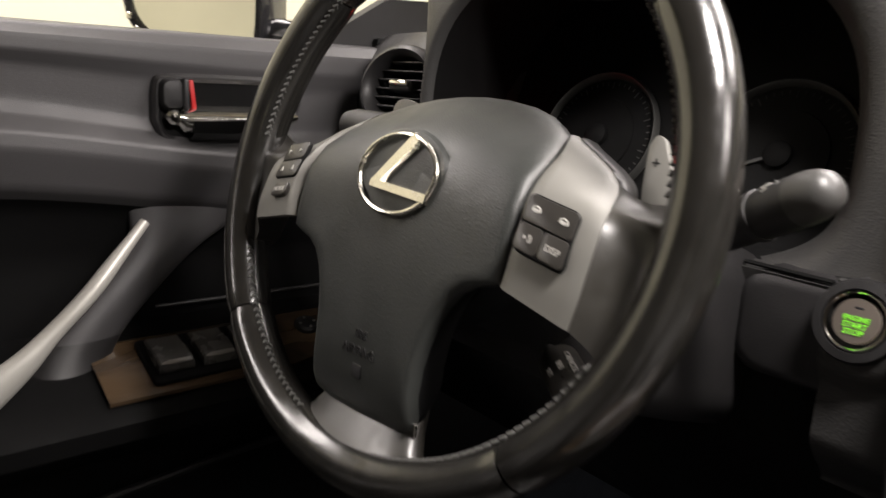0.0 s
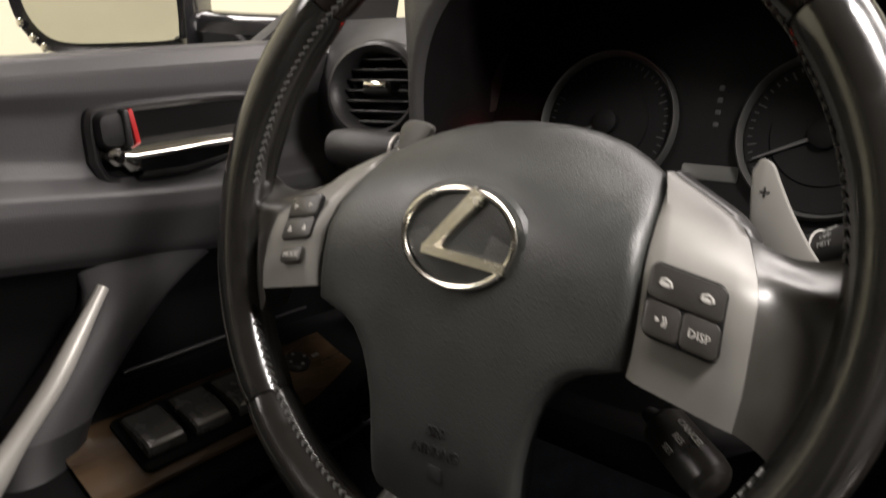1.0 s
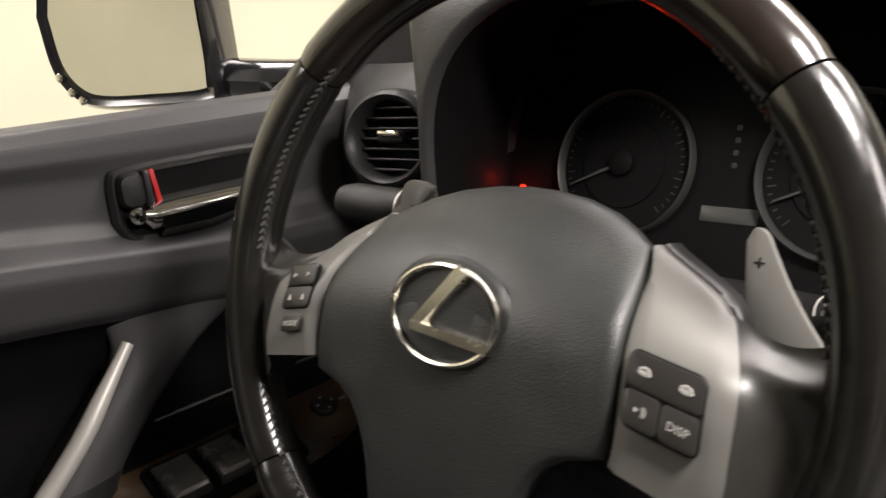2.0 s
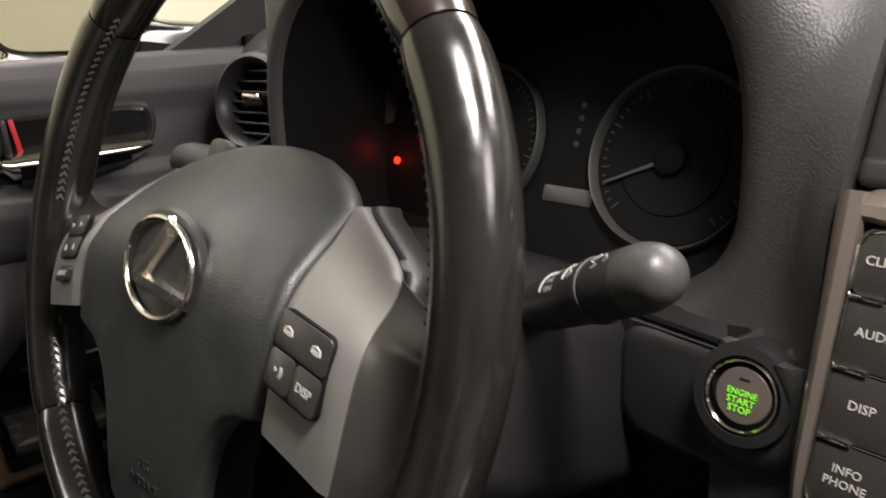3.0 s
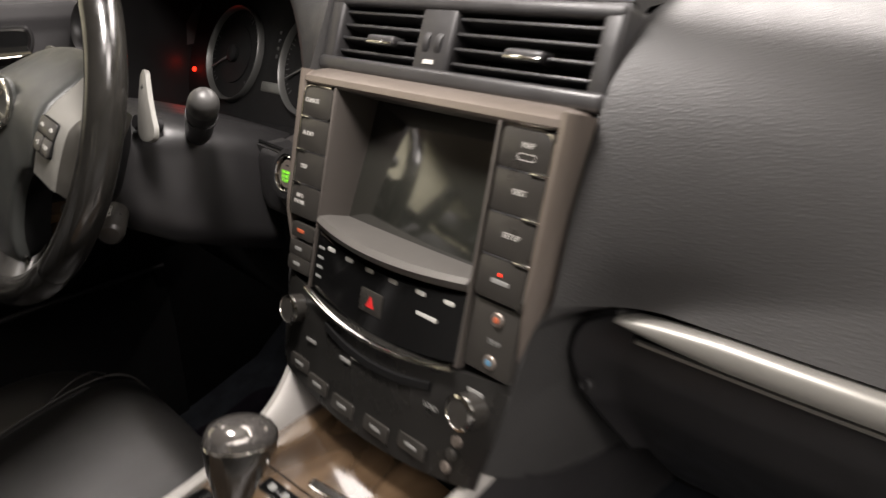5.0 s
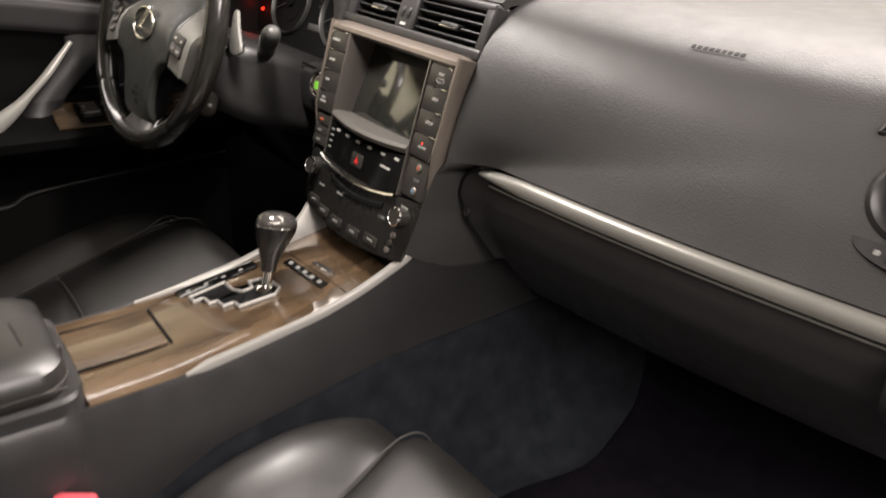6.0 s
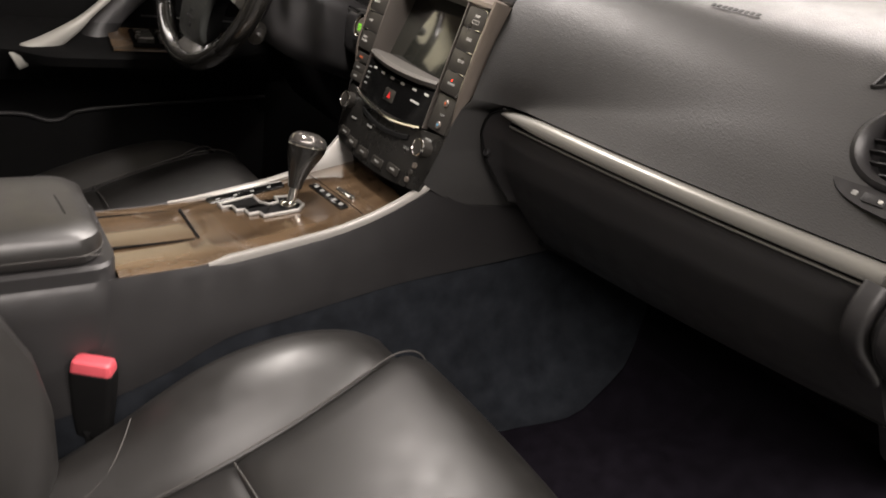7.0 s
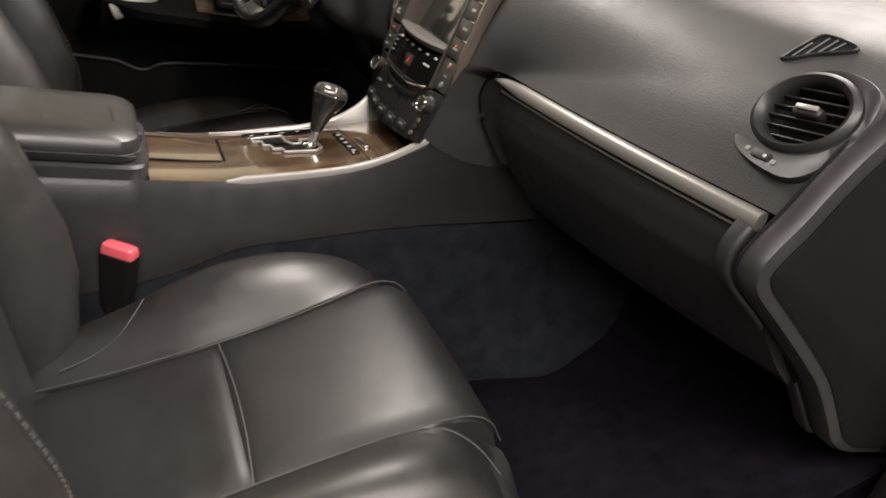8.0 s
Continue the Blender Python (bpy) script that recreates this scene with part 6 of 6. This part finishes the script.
# vinyl swoosh that falls from the lining to a rounded end on the armrest
SWOOSH = [(0.745, 0.285, 0.520, -0.744), (0.720, 0.292, 0.465, -0.739), (0.692, 0.296, 0.402, -0.734), (0.675, 0.288, 0.367, -0.730), (0.652, 0.266, 0.336, -0.724), (0.624, 0.238, 0.305, -0.718), (0.597, 0.208, 0.277, -0.712), (0.575, 0.193, 0.264, -0.704), (0.556, 0.188, 0.258, -0.694), (0.541, 0.192, 0.252, -0.688), (0.533, 0.203, 0.241, -0.688), (0.530, 0.214, 0.228, -0.692)]
rings = []
for k in range(45):
    z, yl, yr, xf = [val([(i, r[j]) for i, r in enumerate(SWOOSH)], k / 4, 0.5) for j in range(4)]
    w = yr - yl
    rings.append([(xf - 0.060, yl + 0.2 * w, z), (xf - 0.018, yl + 0.002, z), (xf - 0.006, yl + 0.10 * w, z), (xf - 0.001, yl + 0.28 * w, z), (xf, yl + 0.5 * w, z), (xf - 0.003, yl + 0.72 * w, z), (xf - 0.008, yl + 0.9 * w, z), (xf - 0.018, yr, z), (xf - 0.060, yr, z)])
rings = [spline(r + r[:1], 36)[:-1] for r in rings]
part("swoosh", loft(rings[:25]), DOOR_TRIM, door, "dark grey vinyl swoosh behind the pull handle", 60)
# same vinyl; the darker material paints the shade on its lower end
part("swoosh_end", loft(rings[24:]), PANEL, door, "rounded end of the swoosh, coloured darker for its shade", 60)
# map pocket
pocket = [(-0.757, -0.10, 0.402), (-0.757, 0.04, 0.400), (-0.757, 0.09, 0.397), (-0.757, 0.13, 0.383), (-0.757, 0.16, 0.386), (-0.757, 0.19, 0.402), (-0.757, 0.28, 0.412), (-0.757, 0.49, 0.427), (-0.757, 0.60, 0.434)]
pl_ = spline(pocket, 60)
part("pocket_lip", sweep(pl_, circle(0.004, 0.005, 8)), PANEL, door, "rim of the map pocket")
# pocket blackened too, to hold the shade low on the door
part("pocket_wall", loft([[(p.x - 0.002, p.y, p.z), (p.x + 0.010, p.y, p.z - 0.12), (p.x + 0.008, p.y, 0.14), (p.x - 0.03, p.y, 0.14), (p.x - 0.03, p.y, p.z - 0.05)] for p in pl_]), BLACK, door, "map pocket, coloured black for the shade low on the door")
part("outer_skin", rbox(0.05, 1.10, 0.80, 0.02, 2, shift(-0.845, 0.12, 0.46)), BODY, door, "dark outer door skin")
part("mirror_corner", loft([[(-0.765, y, z) for y, z in ((0.50, 0.876), (0.68, 0.876), (0.70, 0.94), (0.60, 0.935))], [(-0.785, y, z) for y, z in ((0.50, 0.876), (0.68, 0.876), (0.70, 0.94), (0.60, 0.935))]]), PANEL_DARK, door, "dark corner cover at the mirror")

# ---- door mirror ----
mirror = thing("door_mirror", (-0.92, 0.47, 0.88), "dark door mirror that reflects the pale garage wall", "mirror")
MX = Vector((0.19, 0.118, 0)).normalized()
MZ = Vector((MX.y, -MX.x, 0))
MM = basis((-0.985, 0.460, 0.945), MX, (0, 0, 1), MZ)


def mirror_out(s=1.0, d=0.0):
    pts = [(-0.106, 0.03), (-0.100, -0.030), (-0.078, -0.062), (-0.045, -0.073), (0.02, -0.075), (0.092, -0.074), (0.102, -0.062), (0.104, 0.0), (0.098, 0.060), (0.05, 0.082), (-0.04, 0.084), (-0.090, 0.066)]
    o = [tuple(p)[:2] for p in spline([(*p, 0) for p in pts + pts[:1]], 60)][:-1]
    return inset([(x * s, y * s) for x, y in o], d) if d else [(x * s, y * s) for x, y in o]


part("shell", loft([[(x, y, 0.012) for x, y in mirror_out(1, 0.008)], [(x, y, 0.016) for x, y in mirror_out(1, 0.001)], [(x, y, 0.008) for x, y in mirror_out(1, -0.004)], [(x, y, -0.03) for x, y in mirror_out(1, -0.006)], [(x, y, -0.06) for x, y in mirror_out(1, 0.010)],
                    [(x, y, -0.08) for x, y in mirror_out(0.6)]]), BODY, mirror, "glossy dark shell").data.transform(MM)
part("glass", loft([[(x + 0.004, y + 0.003, 0.006) for x, y in mirror_out(0.88)], [(x + 0.004, y + 0.003, 0.0165) for x, y in mirror_out(0.88)]], m=MM), MIRROR, mirror, "mirror glass")
for k, (x, y) in enumerate(((-0.088, -0.035), (-0.076, -0.052), (-0.064, -0.062))):
    part("shell_screw", lathe([(0.005, 0.0), (0.005, 0.002), (0.002, 0.003)], 12, MM @ shift(x - 0.004, y - 0.003, 0.0155)), CHROME, mirror)
part("mirror_arm", sweep([MM @ Vector((0.06, -0.05, -0.03)), Vector((-0.86, 0.56, 0.885)), Vector((-0.80, 0.60, 0.88))], circle(0.03, 0.022, 12)), BODY, mirror, "glossy dark mirror arm")

# ---- left vent ----


def round_vent(name, m, rx, ry, label, slats, turn=0.0):
    v = thing(name, tuple(m.translation), label, "air vent", "side vents")

    def ell(kx, n=48):
        return [(rx * kx * math.cos(2 * math.pi * k / n), ry * kx * math.sin(2 * math.pi * k / n)) for k in range(n)]
    rows = [(1.12, -0.02), (1.12, 0.0), (1.07, 0.006), (0.97, 0.0085), (0.87, 0.005), (0.82, -0.004), (0.80, -0.03)]
    part("ring", loft([[(x, y, z) for x, y in ell(s)] for s, z in rows], caps=False, m=m), PANEL, v, "grey rounded ring", 60)
    part("duct", loft([[(x, y, -0.036) for x, y in ell(0.86)], [(x, y, -0.030) for x, y in ell(0.86)]], m=m), BLACK, v, "black duct")
    for k in range(slats):
        y = ry * 0.80 * (2 * (k + 0.5) / slats - 1)
        half = rx * 0.81 * math.sqrt(max(0.02, 1 - (y / (ry * 0.82)) ** 2))
        part("slat", rbox(2 * half, 0.0020, 0.008, 0.0008, 2, m @ pose(0, 0, 0, 0, 0, turn) @ shift(0, y, -0.007) @ pose(0, 0, 0, -10)), PANEL_DARK if turn == 0 else PANEL, v, "dark slat")
    sl = part("slider", rbox(0.030, 0.011, 0.016, 0.004, 3, m @ shift(0.002, 0.002, -0.003)), PANEL_DARK, v, "slider")
    part("slider_trim", rbox(0.024, 0.0055, 0.004, 0.0016, 2, m @ shift(0.002, 0.0045, 0.0055)), CHROME if turn == 0 else SATIN, sl, "bright slider edge")
    return v


round_vent("side_vent", LV, 0.0455, 0.0385, "round air vent at the driver door side of the dashboard", 7)

# ---- right end: vent, its panel, defroster grille, switch ----
def on_end(x, y):
    """Height of the vent's surround: it comes forward towards its lower inner corner."""
    return 0.0035 + 0.16 * max(0, -y - 0.034) + 0.06 * max(0, -x - 0.030) * smooth(0.0, -0.03, y)


END_OUT = [tuple(p)[:2] for p in spline([(-0.030, 0.036, 0), (-0.052, 0.014, 0), (-0.058, -0.016, 0), (-0.052, -0.040, 0), (-0.034, -0.054, 0), (0.000, -0.064, 0), (0.030, -0.066, 0), (0.050, -0.050, 0), (0.062, -0.020, 0), (0.064, 0.014, 0), (0.050, 0.036, 0), (0.010, 0.046, 0), (-0.030, 0.036, 0)], 48)][:-1]
rings = [[(x * g, y * g, on_end(x, y) + z) for x, y in END_OUT] for g, z in ((1.0, -0.030), (1.0, -0.0015), (0.985, 0.0))]
rings += [[(0.0490 * g * math.cos(math.atan2(y / 0.038, x / 0.049)), 0.0380 * g * math.sin(math.atan2(y / 0.038, x / 0.049)), z) for x, y in END_OUT] for g, z in ((1.10, 0.0030), (1.0, 0.0), (1.0, -0.03))]
part("vent_panel", loft(rings, caps=False, m=RV), PANEL, dashboard, "smooth grey panel round the vent", 60)
round_vent("side_vent", RV, 0.0490, 0.0380, "oval air vent with chrome slider at the passenger side", 6, 0.01)
for name, x, y, w, h, lift, material in (("mode_switch", -0.012, -0.0500, 0.020, 0.0085, 0.0016, PANEL_DARK), ("switch_tip", -0.006, -0.0512, 0.0035, 0.0035, 0.0026, PRINT), ("print_bar", -0.0300, -0.0468, 0.0050, 0.0046, 0.0007, PRINT_DIM), ("print_bar", 0.0045, -0.0545, 0.0050, 0.0046, 0.0007, PRINT_DIM)):
    part(name, plate(rr(w, h, 0.0012, 3), -0.004, lift, 0.0003, RV @ shift(x, y, on_end(x, y)) @ pose(0, 0, 0, -7, 0, -8)), material, dashboard)
grille = thing("defroster_grille", (0.622, 0.672, 0.85), "triangular window defroster grille in the dashboard top", "air vent")


def grille_out(d=0.0):
    pts = [(-0.027, -0.027), (-0.024, -0.0055), (-0.0164, 0.018), (0.0035, 0.0215), (0.033, 0.0175), (0.018, 0.005), (0.0, -0.006), (-0.015, -0.0190)]
    o = [tuple(p)[:2] for p in spline([(*p, 0) for p in pts + pts[:1]], 64)][:-1]
    return inset(o, -d) if d else o


part("frame", ring_plate(grille_out(0.0022), grille_out(), -0.006, 0.0042, 0.0010, DV), PANEL, grille, "grey rounded frame")
# pad stays uncut here; a black plate paints the dark inside the grille
part("duct", plate(grille_out(0.0010), -0.006, 0.0022, 0.0003, DV), BLACK, grille, "black plate painted as the dark of the opening")
for a, b in (((-0.0190, -0.0205), (-0.0165, 0.006)), ((-0.0085, -0.0125), (-0.0050, 0.019)), ((0.0020, -0.0045), (0.0060, 0.0205)), ((0.0120, 0.0020), (0.0165, 0.0190))):
    part("slat", tube([DV @ Vector((a[0] + (b[0] - a[0]) * k / 3, a[1] + (b[1] - a[1]) * k / 3, 0.0026)) for k in range(4)], 0.0011, 6), PANEL, grille, "grey slat")
# airbag marking on the pad
for k in range(9):
    p = passenger_pad((0.380 + 0.0065 * k - 0.158) / 0.544, 0.605)
    part("print_bar", rbox(0.0048, 0.0045, 0.0006, 0.0001, 1, pose(p[0], p[1] - 0.0008, p[2] + 0.0014, 36)), PANEL_DARK, dashboard)

# ---- gear lever ----
gear = thing("gear_lever", (-0.002, 0.352, 0.495), "automatic gear lever with leather knob and polished cap", "gear lever")
axis = (Vector((-0.010, 0.374, 0.606)) - Vector((0.0, 0.352, 0.495))).normalized()
gx = Vector((1, 0, 0)) - axis * axis.x
gx.normalize()
GM = basis((0.0, 0.352, 0.495), gx, axis.cross(gx), axis)
part("shaft", lathe([(0.0075, 0.0), (0.0070, 0.018), (0.0072, 0.035), (0.0095, 0.045)], 20, GM), CHROME, gear, "polished shaft")


def knob_ring(z, rx, ry, cy=0.0):
    return [(rx * math.cos(a), cy + ry * math.sin(a), z) for a in [2 * math.pi * k / 32 for k in range(32)]]


knob = part("knob", loft([knob_ring(0.030, 0.0095, 0.0100), knob_ring(0.042, 0.0105, 0.012), knob_ring(0.058, 0.0145, 0.0170, 0.001), knob_ring(0.074, 0.0195, 0.0235, 0.003), knob_ring(0.086, 0.0222, 0.0275, 0.005), knob_ring(0.0935, 0.0228, 0.0285, 0.005)], m=GM), LEATHER, gear, "dark leather knob", 60)
part("cap", loft([knob_ring(0.0938, 0.0228, 0.0285, 0.005), knob_ring(0.1000, 0.0225, 0.0280, 0.005), knob_ring(0.1065, 0.0190, 0.0240, 0.004), knob_ring(0.1105, 0.0120, 0.0160, 0.003), knob_ring(0.1118, 0.003, 0.004, 0.003)], m=GM), mat("smoked_cap", (0.16, 0.15, 0.14), 0.16, metal=0.7, coat=0.6, vary=0.1, big=40), gear, "polished dark cap", 60)
part("cap_line", loft([knob_ring(0.0930, 0.0230, 0.0287, 0.005), knob_ring(0.0934, 0.0233, 0.0290, 0.005), knob_ring(0.0941, 0.0233, 0.0290, 0.005), knob_ring(0.0945, 0.0230, 0.0287, 0.005)], m=GM), CHROME, gear)

# ---- gate and switches on the wood ----


def on_wood(x, y, lift=0.0):
    z = val(WOOD_Z, y)
    s = (val(WOOD_Z, y + 0.02) - val(WOOD_Z, y - 0.02)) / 0.04
    return pose(x, y, z + lift, math.degrees(math.atan(s)))


gate = thing("shift_gate", (-0.02, 0.32, 0.488), "stepped chrome gear gate with black slot in the wood panel", "gear gate")
GATE = [(-0.057, -0.062), (-0.040, -0.060), (-0.038, -0.047), (-0.020, -0.046), (-0.018, -0.036), (-0.001, -0.034), (0.001, -0.020), (0.015, -0.018), (0.023, 0.032), (0.010, 0.046), (-0.028, 0.042), (-0.036, 0.016), (-0.018, 0.014), (-0.019, 0.003),
        (-0.031, -0.005), (-0.058, -0.007)]


def dense(o, n=5):
    return [(a[0] + (b[0] - a[0]) * k / n, a[1] + (b[1] - a[1]) * k / n) for a, b in zip(o, o[1:] + o[:1]) for k in range(n)]


gm = on_wood(0.0, 0.325, 0.001)
part("gate_plate", plate(rr(0.024, 0.118, 0.008, 5, -0.076, -0.012), -0.003, 0.0006, 0.0003, gm), GLOSS, gate, "black position strip")
for k in range(4):
    part("print_bar", plate(rr(0.005, 0.006, 0.001, 2, -0.074, -0.055 + 0.026 * k), 0.0, 0.0012, 0.0001, gm), PRINT_DIM, gate)
part("gate_rim", ring_plate(dense([(x * 1.0, y) for x, y in GATE]), inset(dense(GATE), 0.0040), 0.0, 0.0046, 0.0014, gm), SATIN, gate, "chrome stepped rim")
part("slot", plate(inset(dense(GATE), 0.0038), 0.0, 0.0011, 0.0002, gm), BLACK, gate, "black slot")
part("lever_collar", lathe([(0.013, 0.0), (0.0125, 0.005), (0.009, 0.008), (0.007, 0.009)], 20, gm @ shift(-0.002, 0.026, 0.001)), CHROME, gate, "chrome collar round the lever")
ind = thing("gear_indicator", (0.03, 0.405, 0.51), "black gear position strip with grey marks beside the lever", "indicator")
im = on_wood(0.001, 0.4105, 0.001) @ pose(0, 0, 0, 0, 0, 5)
part("strip", plate(rr(0.098, 0.0135, 0.003, 4), -0.003, 0.0014, 0.0006, im), GLOSS, ind)
for k in range(5):
    part("print_bar", plate(rr(0.0080, 0.0060, 0.001, 2, -0.036 + 0.018 * k, 0.0005), 0.0, 0.0018, 0.0001, im), PRINT_DIM, ind)
mode = thing("mode_button", (0.038, 0.436, 0.515), "small chrome framed button on the wood panel", "button")
mm = on_wood(0.009, 0.4350, 0.001) @ pose(0, 0, 0, 0, 0, 8)
part("button_frame", plate(rr(0.046, 0.0085, 0.003, 4), -0.003, 0.0020, 0.0006, mm), CHROME, mode)
part("button_face", plate(rr(0.038, 0.0050, 0.002, 4), 0.0, 0.0028, 0.0005, mm), BUTTON, mode)

# ---- belt buckle ----
buckle = thing("belt_buckle", (0.128, 0.060, 0.27), "seat belt buckle with a red release button between seat and console", "belt buckle")
KM = basis((0.128, 0.062, 0.362), Vector((0.52, 0.85, -0.06)).normalized(), Vector((0.85, -0.52, 0.05)).normalized(), Vector((0.08, 0.02, 0.99)).normalized())
part("housing", loft([[(x, y, z) for x, y in rr(w, d, 0.007, 4)] for z, w, d in ((-0.095, 0.040, 0.022), (-0.06, 0.046, 0.026), (-0.012, 0.050, 0.029), (0.004, 0.050, 0.029), (0.006, 0.047, 0.026))], m=KM), BLACK, buckle, "black housing")
part("release_button", loft([[(x, y, z) for x, y in rr(w, d, 0.006, 4)] for z, w, d in ((0.0, 0.048, 0.027), (0.012, 0.0475, 0.0265), (0.0185, 0.045, 0.023), (0.021, 0.040, 0.017))], m=KM), BUCKLE_RED, buckle, "red release button")
part("tongue_slot", rbox(0.026, 0.0025, 0.003, 0.0006, 1, KM @ shift(0, -0.0105, 0.0195)), BLACK, buckle)
part("stalk_strap", sweep([KM @ Vector((0, 0, -0.085)), KM @ Vector((-0.005, 0.0, -0.13)), Vector((0.126, 0.0, 0.18))], rr(0.034, 0.008, 0.003, 3)), BLACK, buckle)

# ---- pedals ----
for name, x, y, z, w, h, label in (("brake_pedal", -0.372, 0.74, 0.437, 0.110, 0.060, "ribbed rubber brake pedal in the dark footwell"), ("accelerator_pedal", -0.29, 0.80, 0.37, 0.055, 0.15, "long ribbed accelerator pedal in the dark footwell")):
    pd = thing(name, (x, y, z), label, "pedal")
    PM = basis((x, y, z), (1, 0, 0), (0, 0.62, 0.785), (0, -0.785, 0.62))
    part("pad", plate(rr(w, h, 0.012, 5), -0.008, 0.004, 0.002, PM), PEDAL, pd, "grey rubber pad")
    for k in range(4):
        v = h * (0.8 * k / 3 - 0.4)
        part("rib", tube([PM @ Vector((w * 0.42 * (2 * j / 14 - 1), v + 0.003 * (-1) ** j, 0.0045)) for j in range(15)], 0.0018, 6, up=(0, -0.785, 0.62)), PEDAL, pd)
    part("arm", sweep([PM @ Vector((0, 0, -0.008)), PM @ Vector((0, 0.05, -0.05)), (x, y + 0.12, z + 0.16), (x, y + 0.14, z + 0.26)], rr(0.018, 0.010, 0.003, 3), up=(1, 0, 0)), BLACK, pd)
